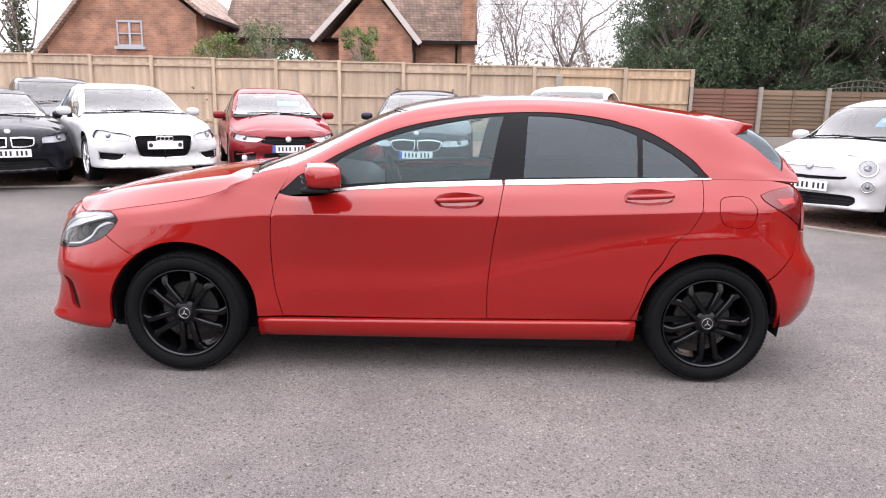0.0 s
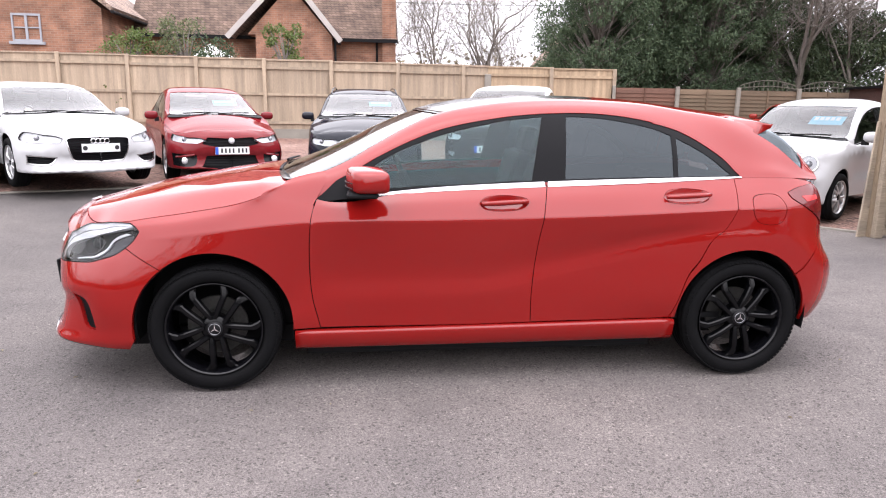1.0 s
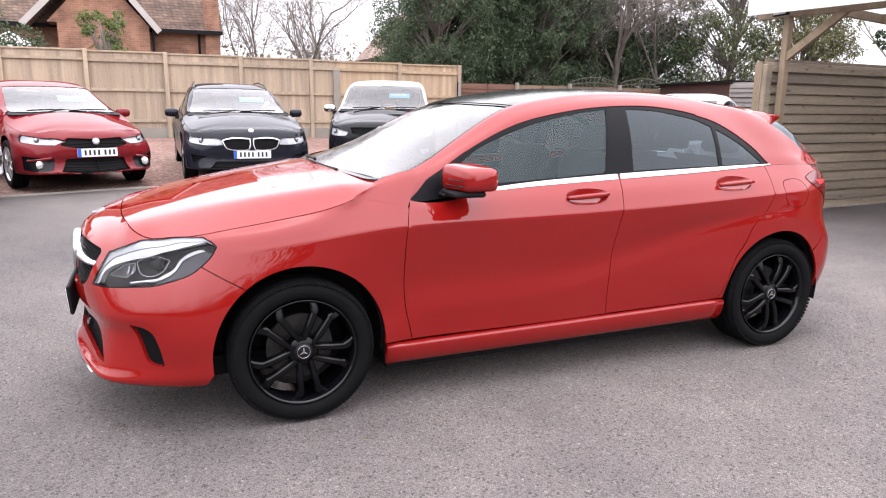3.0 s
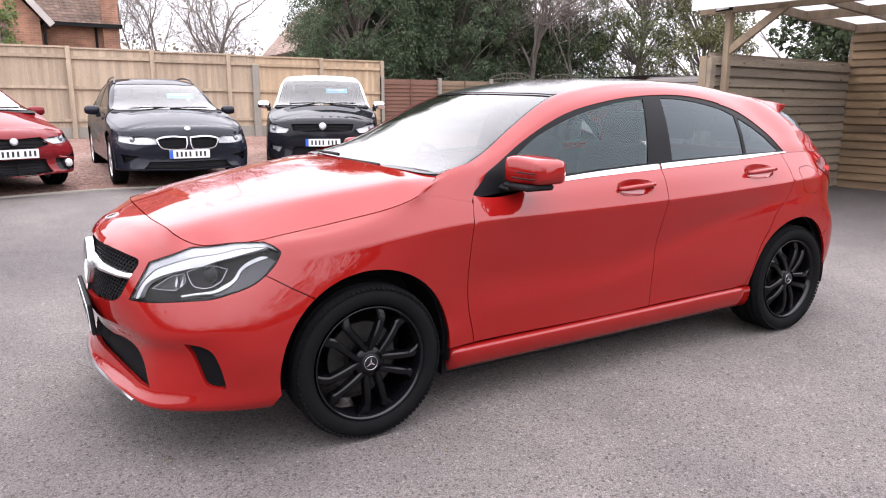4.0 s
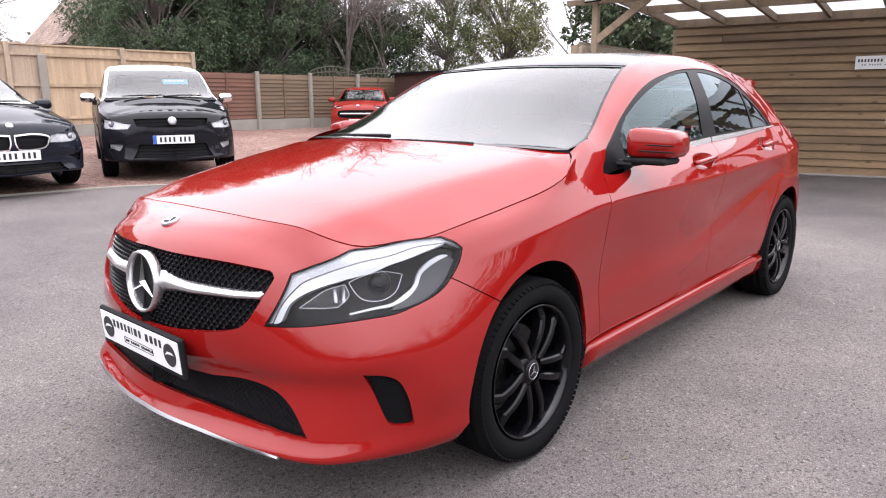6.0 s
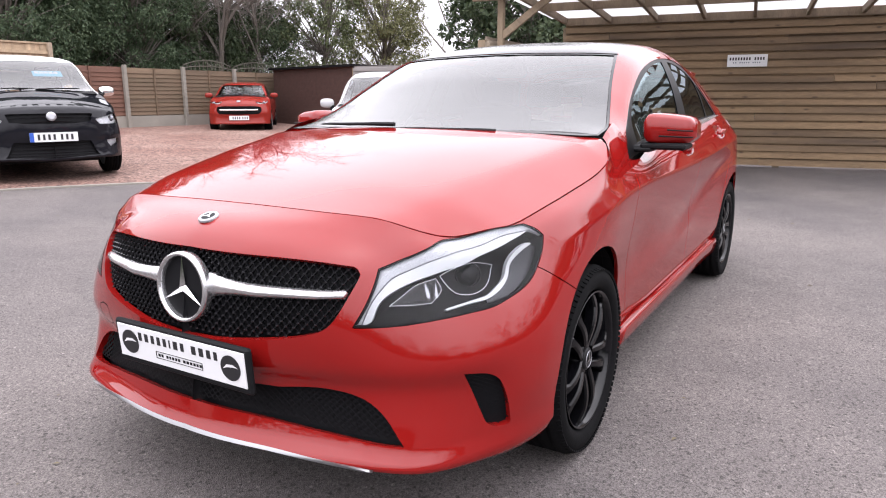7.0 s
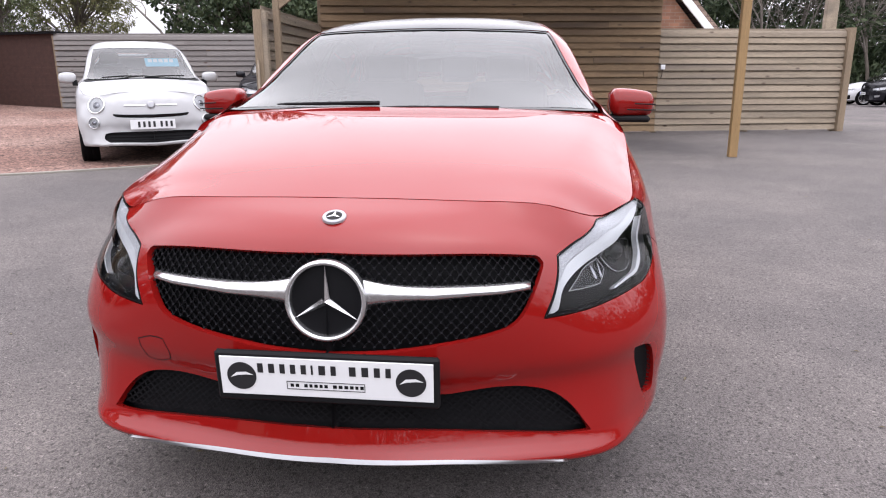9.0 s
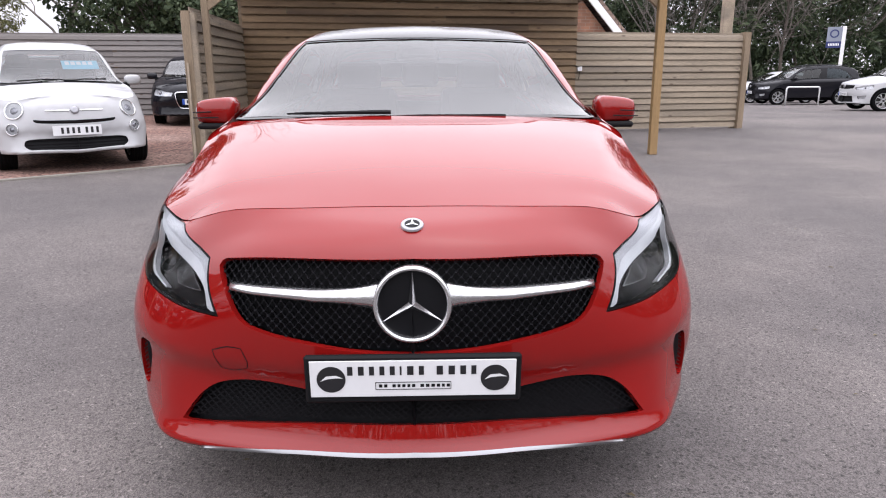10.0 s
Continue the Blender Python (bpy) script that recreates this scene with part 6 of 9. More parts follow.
# roof spoiler
def spoiler():
    bm = bmesh.new()
    ys = np.linspace(-0.53, 0.53, 19)
    inv = HB.invert(HB.top, 1.2, 1.6, 2.6, 6, [0, 1], np.array([(x, -abs(y)) for y in ys for x in (1.34, 1.41)]))
    zz = HB.top(inv[:, 0], inv[:, 1])[:, 2].reshape(-1, 2)
    rows = []
    for y, (z0, z1) in zip(ys, zz):
        k = abs(y) / 0.53
        xe, ze = 1.66 - 0.055 * k**2, 1.322 + 0.020 * (1 - k**2)
        y2 = y * 1.045
        q = [(1.34, y, z0 - 0.004), (1.41, y, z1 + 0.003), (0.5 * (1.41 + xe), 0.5 * (y + y2), 0.5 * (z1 + ze) + 0.004), (xe, y2, ze), (xe - 0.006, y2, ze - 0.016), (1.52, y2, ze - 0.05 - 0.01 * k), (1.42, y, z1 - 0.08)]
        rows.append([bm.verts.new(p) for p in q])
    for a, b in zip(rows, rows[1:]):
        for k in range(6):
            bm.faces.new((a[k], a[k + 1], b[k + 1], b[k]))
    for row, sg in ((rows[0], -1), (rows[-1], 1)):
        foot = [bm.verts.new(p) for p in ((1.375, sg * 0.560, 1.330), (1.485, sg * 0.592, 1.262))]
        bm.faces.new((row[1], row[2], foot[1], foot[0]))
        bm.faces.new((row[2], row[3], row[4], foot[1]))
        bm.faces.new((row[0], row[1], foot[0]))
        bm.faces.new((row[4], row[5], foot[1]))
    return bm


part("spoiler", spoiler(), M["red_paint"], hatchback, "red roof spoiler over the rear window", smooth=True)

# dark inner shell, wheel housings and floor
ins = loop_of(HB, "wrap", [("uv", [(0, 0.7), (1.0, 0.7), (2.5, 0.7), (4.0, 0.7), (UL, 0.7)]), ("uv", [(UL, 0.7), (UL, 7.9)]), ("uv", [(UL, 7.9), (4, 7.9), (2.2, 7.9), (1.9, 7.6), (1, 7.7), (0, 7.7)]), ("uv", [(0, 7.7), (0, 0.7)])], 0.05)
af = loop_of(HB, "wrap", [arch_run(UF, AZ, AR + 0.004, -18, 198, 24), ("uv", [u_r(-1.70, -0.84, 0.20), u_r(-1.0, -0.83, 0.20)])], 0.03)
ar = loop_of(HB, "wrap", [arch_run(1.35, AZ, AR - 0.006, -18, 198, 24), ("uv", [u_r(1.0, -0.84, 0.21), u_r(1.70, -0.82, 0.22)])], 0.03)
s_in = skin(HB, "wrap", ins, [af, ar], 0.07, push=-0.055, lip=0, gap=0)
skin_part("inner_shell", merged(s_in, mirrored(s_in)), M["dark"], hatchback)
for x in (UF, 1.35):
    for s in (-1, 1):
        bm = bmesh.new()
        n = 20
        ring = []
        for i in range(n + 1):
            a = radians(-12 + 204 * i / n)
            ring.append([bm.verts.new((x + r * math.cos(a), s * y, AZ + r * math.sin(a))) for r, y in ((AR + 0.004, 0.842), (AR + 0.012, 0.72), (AR + 0.01, 0.52))])
        for a, b in zip(ring, ring[1:]):
            for k in range(2):
                bm.faces.new((a[k], a[k + 1], b[k + 1], b[k]))
        bm.faces.new([r[2] for r in ring])
        part("wheel_housing", bm, M["dark"], hatchback)
# plain blocks hung low, out of view, to deepen the shade on the tarmac
part("underbody", box(-1.85, 1.7, -0.56, 0.56, 0.15, 0.24), M["dark"], hatchback)
part("underbody", box(-0.92, 0.93, -0.68, 0.68, 0.118, 0.2), M["dark"], hatchback)
part("underbody", box(-0.92, 0.93, -0.77, 0.77, 0.205, 0.25), M["dark"], hatchback)
part("undertray", box(-2.15, -1.74, -0.42, 0.42, 0.2, 0.23), M["dark"], hatchback)
for x in (UF, 1.35):
    for s in (-1, 1):
        wheel(hatchback, x, s * 0.765, 0.317, 0.317, 0.225, M["rim_black"], side=s)

# grille: dark back, mesh of small bars, chrome blade with a ring and three-armed star
s_g = skin(HB, "wrap", grille, [], 0.05, push=-0.045, lip=0, gap=-0.01)
gback = skin_part("grille", merged(s_g, mirrored(s_g)), M["mesh_black"], bump, "black mesh radiator grille")


def grille_mesh(loop, parent, du, dv, push):
    """A net of crossed bars with a small bright-edged stud on every crossing."""
    net, studs = bmesh.new(), bmesh.new()
    lo, hi = loop.min(0), loop.max(0)
    rows = int((hi[1] - lo[1]) / dv) + 1
    deep = Vector((0.008, 0, 0))
    for j in range(rows):
        for i in range(int(hi[0] / du) + 2):
            a = ((i + 0.5 * (j % 2)) * du, lo[1] + j * dv)
            ends = [(a[0] + k * du * 0.5, a[1] + dv) for k in (-1, 1)]
            pts = np.array([a, *ends])
            ok = in_loop(loop, np.maximum(pts, (1e-4, -9)))
            if not ok[0]:
                continue
            P = HB.wrap(np.maximum(pts[:, 0], 0), pts[:, 1] / 0.1)
            for sg in (1, -1):
                c = Vector((P[0][0] + push, sg * P[0][1], P[0][2]))
                w, h = 0.0042, 0.0024
                q = [studs.verts.new(c + Vector(o)) for o in ((0, -w, -h), (0, w, -h), (0, w, h), (0, -w, h), (-0.005, -w * 0.5, -h * 0.4), (-0.005, w * 0.5, -h * 0.4), (-0.005, w * 0.5, h * 0.4), (-0.005, -w * 0.5, h * 0.4))]
                for f in ((4, 5, 6, 7), (0, 1, 5, 4), (1, 2, 6, 5), (2, 3, 7, 6), (3, 0, 4, 7)):
                    studs.faces.new([q[k] for k in f])
                for e in (1, 2):
                    if not ok[e]:
                        continue
                    b = Vector((P[e][0] + push, sg * P[e][1], P[e][2]))
                    side = Vector((1, 0, 0)).cross(b - c).normalized() * 0.0014
                    vs = [net.verts.new(p) for p in (c - side, c + side, b + side, b - side, c - side + deep, c + side + deep, b + side + deep, b - side + deep)]
                    for f in ((0, 1, 2, 3), (0, 4, 7, 3), (1, 5, 6, 2)):
                        net.faces.new([vs[k] for k in f])
    part("grille_net", net, M["mesh_black"], parent)
    tagged(part("grille_studs", studs, M["stud_black"], parent, "small glossy studs of the grille"), kind="stuff")


M["stud_black"] = material("stud_black", (0.012, 0.012, 0.014), 0.22, vary=0.1, spec=0.5)
grille_mesh(grille, gback, 0.025, 0.0095, 0.020)
s_i = skin(HB, "wrap", intake, [], 0.05, push=-0.05, lip=0, gap=-0.01)
iback = skin_part("lower_intake", merged(s_i, mirrored(s_i)), M["mesh_black"], bump, "wide black lower air intake")


def diamond_net(runs_loop, parent, pitch, push, w):
    bm = bmesh.new()
    lo, hi = runs_loop.min(0), runs_loop.max(0)
    for sl in (-1, 1):
        for c in np.arange(-1.0, 1.6, pitch):
            ps = np.array([(c + sl * (v - lo[1]) * 1.6, v) for v in np.arange(lo[1], hi[1], pitch * 0.4)])
            ok = in_loop(runs_loop, ps) & (ps[:, 0] >= 0)
            P = HB.wrap(np.maximum(ps[:, 0], 0), ps[:, 1] / 0.1)
            for i in range(len(ps) - 1):
                if ok[i] and ok[i + 1]:
                    for sg in (1, -1):
                        a, b = (Vector((p[0] + push, sg * p[1], p[2])) for p in P[i:i + 2])
                        side = Vector((1, 0, 0)).cross(b - a).normalized() * w
                        bm.faces.new([bm.verts.new(q) for q in (a - side, a + side, b + side, b - side)])
    return part("intake_net", bm, M["mesh_black"], parent)


diamond_net(intake, iback, 0.022, 0.018, 0.0022)
s_v = skin(HB, "wrap", vent, [], 0.03, push=-0.02, lip=0, gap=-0.004)
for sgn in (1, -1):
    vb = skin_part("side_vent", s_v if sgn > 0 else mirrored(s_v), M["mesh_black"], bump, "narrow black mesh vent in the bumper corner")
    bm = bmesh.new()
    lo, hi = vent.min(0), vent.max(0)
    for c in np.arange(lo[1], hi[1], 0.011):
        for sl in (-0.5, 0.5):
            ps = np.array([(u, c + sl * (u - lo[0])) for u in np.arange(lo[0], hi[0], 0.01)])
            ok = in_loop(vent, ps)
            P = HB.wrap(ps[:, 0], ps[:, 1] / 0.1)
            for i in range(len(ps) - 1):
                if ok[i] and ok[i + 1]:
                    a, b = (Vector((p[0] + 0.008, sgn * (p[1] + 0.006), p[2])) for p in P[i:i + 2])
                    bm.faces.new([bm.verts.new(q) for q in (a, a + Vector((0, 0, 0.0028)), b + Vector((0, 0, 0.0028)), b)])
    part("vent_net", bm, M["mesh_black"], vb)

STAR = Vector((-2.248, 0, 0.665))


def blade(sgn):
    """One arm of the chrome blade, tapering out from the ring."""
    bm = bmesh.new()
    rows = []
    for i in range(13):
        q = i / 12
        y = 0.086 + (0.478 - 0.086) * q
        x = float(np.interp(y, [0, 0.25, 0.41, 0.485], [-2.272, -2.258, -2.212, -2.172])) + 0.030
        zc = 0.678 + 0.004 * q
        h = 0.0105 + 0.0085 * (1 - q) + 0.016 * (1 - q) ** 7
        rows.append([bm.verts.new((x + dx, sgn * y, zc + dz * h)) for dx, dz in ((0.03, -1.0), (0.0, -0.95), (-0.010, -0.25), (-0.008, 0.3), (0.002, 0.95), (0.03, 1.0))])
    for a, b in zip(rows, rows[1:]):
        for k in range(5):
            bm.faces.new((a[k], a[k + 1], b[k + 1], b[k]))
    bm.faces.new(rows[-1])
    return bm


for sgn in (1, -1):
    part("chrome_blade", blade(sgn), M["satin"], gback, "satin chrome grille blade", smooth=True)
emblem = part("emblem_ring", lathe([(0.098, 0.012), (0.099, -0.006), (0.0965, -0.016), (0.090, -0.018), (0.0855, -0.010), (0.085, 0.012)], 64), M["satin"], gback, "satin chrome ring", smooth=True,
              m=Matrix.Translation(STAR) @ Matrix.Rotation(radians(-90), 4, "Z") @ Matrix.Rotation(radians(-4), 4, "X"))
part("emblem_disc", lathe([(0.0005, -0.002), (0.0855, 0.002), (0.0855, 0.01)], 48), M["mesh_black"], emblem)
for k in range(3):
    a = math.pi / 2 + k * 2 * math.pi / 3
    t, n = Vector((math.cos(a), 0, math.sin(a))), Vector((-math.sin(a), 0, math.cos(a)))
    bm = bmesh.new()
    tip, l, r2, top_ = (bm.verts.new(p) for p in (t * 0.0865 + Vector((0, -0.009, 0)), n * 0.0095 + t * 0.0055 + Vector((0, -0.005, 0)), n * -0.0095 + t * 0.0055 + Vector((0, -0.006, 0)), Vector((0, -0.018, 0))))
    bm.faces.new((top_, l, tip))
    bm.faces.new((tip, r2, top_))
    part("emblem_arm", bm, M["chrome"], emblem, "polished arm of the star")
# small round badge on the nose
bp = HB.wrap(np.array([0.0, 0.0]), np.array([7.12, 7.4]))
bt = Vector(bp[1] - bp[0]).normalized()
bn_ = bt.cross(Vector((0, 1, 0))).normalized()
if bn_.x > 0:
    bn_ = -bn_
bmx = Matrix((( 0, -bn_.x, bt.x, 0), (1, -bn_.y, bt.y, 0), (0, -bn_.z, bt.z, 0), (0, 0, 0, 1)))
bmx.translation = Vector(bp[0]) + bn_ * 0.001
badge = part("nose_badge", lathe([(0.0005, -0.003), (0.019, -0.003), (0.0215, -0.004), (0.0275, -0.0045), (0.0295, -0.001), (0.0295, 0.004)], 40), M["badge_silver"], bump, "small round silver badge", smooth=True, m=bmx)
part("badge_field", lathe([(0.0005, -0.0042), (0.0195, -0.0042)], 32), M["lamp_grey"], badge)
for k in range(3):
    a = math.pi / 2 + k * 2 * math.pi / 3
    t, n = Vector((math.cos(a), 0, math.sin(a))), Vector((-math.sin(a), 0, math.cos(a)))
    bm = bmesh.new()
    bm.faces.new([bm.verts.new(p + Vector((0, -0.0055, 0))) for p in (t * 0.0195, n * 0.004, n * -0.004)])
    part("badge_arm", bm, M["chrome"], badge)

# plate with its surround; lettering stands as plain bars
PX, PZ = -2.286, 0.478
plate = part("plate_surround", box(0, 0.018, -0.272, 0.272, -0.066, 0.066, bev=0.006), M["dark"], bump, "black plate surround", m=Matrix.Translation((PX, 0, PZ)) @ Matrix.Rotation(radians(-4), 4, "Y"))
part("plate", box(-0.003, 0.001, -0.258, 0.258, -0.046, 0.054, bev=0.001), M["plate_white"], plate, "white show plate with dark bars")
for y in (-0.205, 0.205):
    part("plate_roundel", lathe([(0.0005, -0.0045), (0.036, -0.0045), (0.036, -0.003)], 40, axis="x"), M["ink"], plate, m=Matrix.Translation((0, y, 0.004)))
    bm = bmesh.new()
    bm.faces.new([bm.verts.new((-0.0052, y + dy, 0.004 + dz)) for dy, dz in ((-0.03, 0.004), (-0.012, 0.012), (0.012, 0.010), (0.027, -0.004), (0.010, 0.002), (-0.012, 0.0045))])
    part("plate_mark", bm, M["plate_white"], plate)
yy = 0.166
for w in (0.015, 0.016, 0.014, 0.014, 0.014, 0.005, 0.018, 0.014, 0.0, 0.018, 0.018, 0.016, 0.014):
    if w:
        part("plate_bar", box(-0.0045, -0.003, yy - w, yy - w * 0.12, 0.015, 0.039), M["ink"], plate)
    yy -= (w + 0.0118) if w else 0.018
bm = bmesh.new()
for y0, y1, z0, z1 in ((-0.095, 0.095, -0.006, -0.005), (-0.095, 0.095, -0.026, -0.025), (-0.095, -0.094, -0.026, -0.005), (0.094, 0.095, -0.026, -0.005)):
    box(-0.0045, -0.003, y0, y1, z0, z1, bm)
part("plate_frame_line", bm, M["lamp_grey"], plate)
yy = 0.086
for w in (0.008, 0.008, 0.0, 0.008, 0.007, 0.008, 0.007, 0.008, 0.0, 0.009, 0.009, 0.009, 0.008, 0.007, 0.008):
    if w:
        part("plate_bar", box(-0.0042, -0.003, yy - w, yy, -0.0195, -0.0115), M["lamp_grey"], plate)
    yy -= (w + 0.0048) if w else 0.008

# chrome lip under the intake, tow-eye cover outline
lipc = loop_of(HB, "wrap", [("uv", [(0, 1.58), (0.25, 1.47), (0.42, 1.28), (0.585, 1.03)]), ("uv", [(0.585, 1.03), (0.56, 1.0), (0.42, 1.15), (0.25, 1.32), (0, 1.42)]), ("uv", [(0, 1.42), (0, 1.58)])], 0.02)
s_lip = skin(HB, "wrap", lipc, [], 0.04, push=0.006, gap=0.0, lip=0.012)
skin_part("chrome_lip", merged(s_lip, mirrored(s_lip)), M["dull_chrome"], bump, "slim chrome strip along the lower lip")
tow = loop_of(HB, "wrap", [("f", [(0.535, 0.515), (0.49, 0.53), (0.45, 0.528)]), ("f", [(0.45, 0.528), (0.435, 0.49), (0.44, 0.468)]), ("f", [(0.44, 0.468), (0.48, 0.455), (0.515, 0.46)]), ("f", [(0.515, 0.46), (0.535, 0.515)])], 0.015)
tow2 = shrink(tow, 0.0025)
s_tow = mirrored(skin(HB, "wrap", tow, [tow2], 0.03, push=0.0006, lip=0, gap=0))
skin_part("tow_cover_line", s_tow, M["dark"], bump)

# headlamps
DRL_TOP = [(-2.150, -0.527, 0.614), (-2.127, -0.545, 0.664), (-2.101, -0.559, 0.706), (-2.068, -0.583, 0.730), (-2.020, -0.626, 0.752), (-1.965, -0.674, 0.772), (-1.895, -0.723, 0.793), (-1.81, -0.762, 0.812), (-1.725, -0.795, 0.816)]
DRL_LOW = [(-1.725, -0.795, 0.816), (-1.800, -0.778, 0.794), (-1.878, -0.747, 0.770), (-1.940, -0.708, 0.749), (-1.990, -0.668, 0.735), (-2.040, -0.623, 0.719), (-2.080, -0.588, 0.699), (-2.113, -0.566, 0.667), (-2.138, -0.549, 0.620), (-2.150, -0.527, 0.614)]
HOOK_OUT = [(-1.728, -0.812, 0.778), (-1.775, -0.800, 0.762), (-1.812, -0.792, 0.739), (-1.843, -0.790, 0.706), (-1.873, -0.785, 0.680), (-1.915, -0.769, 0.660), (-1.960, -0.740, 0.652), (-2.016, -0.698, 0.643)]
HOOK_IN = [(-2.016, -0.698, 0.643), (-2.016, -0.696, 0.648), (-1.964, -0.735, 0.658), (-1.918, -0.764, 0.667), (-1.880, -0.779, 0.685), (-1.852, -0.784, 0.709), (-1.825, -0.786, 0.740), (-1.790, -0.794, 0.764), (-1.742, -0.806, 0.781), (-1.728, -0.812, 0.778)]
BOWL_LOW = [(-1.868, -0.762, 0.740), (-1.892, -0.762, 0.702), (-1.925, -0.751, 0.682), (-1.956, -0.732, 0.675), (-1.978, -0.708, 0.685), (-1.992, -0.682, 0.706), (-1.996, -0.667, 0.725)]
BOWL_TOP = [(-1.996, -0.667, 0.725), (-1.966, -0.689, 0.739), (-1.912, -0.729, 0.752), (-1.868, -0.762, 0.740)]
FIN = [[(-2.104, -0.587, 0.660), (-2.079, -0.604, 0.685), (-2.040, -0.629, 0.710), (-2.004, -0.664, 0.724)], [(-2.004, -0.664, 0.724), (-2.006, -0.680, 0.694), (-2.030, -0.672, 0.667)], [(-2.030, -0.672, 0.667), (-2.104, -0.587, 0.660)]]
WEDGE = [(-1.708, -0.824, 0.765), (-1.750, -0.829, 0.718), (-1.800, -0.822, 0.687), (-1.860, -0.803, 0.664), (-1.915, -0.776, 0.650)]
# ribbed silver, its colour lightened to stand in for sky mirrored on the lens
M["lamp_ribbed"] = material("lamp_ribbed", (0.42, 0.425, 0.45), 0.32, metal=0.35, vary=0.22, scale=160, fine=300, bump=0.5, bump_scale=220)
M["lamp_satin"] = material("lamp_satin", (0.035, 0.035, 0.039), 0.3, metal=0.6, vary=0.25, scale=14)
M["lamp_chrome"] = material("lamp_chrome", (0.24, 0.24, 0.255), 0.15, metal=0.9, vary=0.06)


def lamp_loop(*runs):
    return loop_of(HB, "wrap", [("uv", uv_of(r)) for r in runs], 0.01)


drl, hook, bowl_l = lamp_loop(DRL_TOP, DRL_LOW), lamp_loop(HOOK_OUT, HOOK_IN), lamp_loop(BOWL_LOW, BOWL_TOP)
# glints between the lamp bowls, modelled as slim chrome slivers
glints = [lamp_loop([(-2.008 + d, -0.664 - 0.7 * d, 0.722), (-2.000 + d, -0.672 - 0.7 * d, 0.700), (-2.008 + d, -0.676 - 0.7 * d, 0.676)], [(-2.008 + d, -0.676 - 0.7 * d, 0.676), (-2.016 + d, -0.668 - 0.7 * d, 0.679), (-2.008 + d, -0.664 - 0.7 * d, 0.722)]) for d in (0.0, -0.02)]
fin, wedge = lamp_loop(*FIN), lamp_loop(HOOK_OUT[:6], WEDGE[::-1], [WEDGE[0], HOOK_OUT[0]])
upper = shrink(loop_of(HB, "wrap", [LAMP[0], LAMP[1], LAMP[2], ("uv", uv_of(list(reversed(DRL_TOP))))], 0.012), 0.002)
side_wall = skin(HB, "wrap", lamp, [], 0.03, push=0.0, lip=0.05, gap=0.001)
brow = skin(HB, "wrap", lamp, [shrink(lamp, 0.006)], 0.02, push=-0.001, lip=0, gap=0.0)
for sgn in (1, -1):
    fx = (lambda s: s) if sgn > 0 else mirrored
    hl = skin_part("headlamp", fx(skin(HB, "wrap", lamp, [], 0.03, push=-0.05, lip=0, gap=-0.004)), M["lamp_grey"], hatchback, "clear headlamp with a bright light guide and projector")
    nf = [f for f in side_wall[1] if len(f) == 4]
    skin_part("lamp_housing", fx((side_wall[0], nf, side_wall[2])), M["dark"], hl)
    skin_part("lamp_border", fx(brow), M["dark"], hl, "black rim of the headlamp")
    skin_part("lens", fx(skin(HB, "wrap", lamp, [], 0.03, push=0.001, lip=0, gap=0.002)), M["lens"], hl, "clear curved headlamp cover")
    skin_part("light_guide", fx(skin(HB, "wrap", drl, [], 0.02, push=-0.011, lip=0.02, gap=0)), M["lamp_white"], hl, "broad white light guide")
    skin_part("ribbed_reflector", fx(skin(HB, "wrap", upper, [], 0.02, push=-0.007, lip=0.01, gap=0)), M["lamp_ribbed"], hl, "silver reflector strip")
    skin_part("light_hook", fx(skin(HB, "wrap", hook, [], 0.02, push=-0.012, lip=0.015, gap=0)), M["lamp_white"], hl, "white hooked light guide")
    skin_part("corner_reflector", fx(skin(HB, "wrap", wedge, [], 0.02, push=-0.020, lip=0.006, gap=0)), M["lamp_satin"], hl, "dim silver corner reflector")
    skin_part("reflector_bowl", fx(skin(HB, "wrap", fin, [], 0.02, push=-0.030, lip=0.0, gap=0)), M["gloss_black"], hl)
    skin_part("reflector_edge", fx(skin(HB, "wrap", fin, [shrink(fin, 0.0018)], 0.02, push=-0.022, lip=0.01, gap=0)), M["lamp_chrome"], hl, "thin chrome edge of the reflector")
    skin_part("projector_rim", fx(skin(HB, "wrap", bowl_l, [shrink(bowl_l, 0.0022)], 0.02, push=-0.020, lip=0.012, gap=0)), M["lamp_chrome"], hl, "thin chrome rim of the projector")
    for glint in glints:
        skin_part("reflector_rib", fx(skin(HB, "wrap", shrink(glint, 0.0012), [], 0.02, push=-0.024, lip=0.004, gap=0)), M["lamp_chrome"], hl, "chrome sliver standing in for a glint between the lamp bowls")
    pj = part("projector", lathe([(0.0005, -0.026), (0.014, -0.023), (0.024, -0.014), (0.030, 0.0), (0.033, 0.0), (0.034, 0.02)], 32), M["gloss_black"], hl, "dark projector lens", smooth=True,
              m=Matrix.Translation((-1.905, sgn * -0.700, 0.712)) @ Matrix.Rotation(radians(-55 * sgn), 4, "Z"))
    part("projector_ring", lathe([(0.031, -0.003), (0.033, -0.005), (0.0355, 0.0), (0.034, 0.01)], 32), M["lamp_satin"], pj, smooth=True)

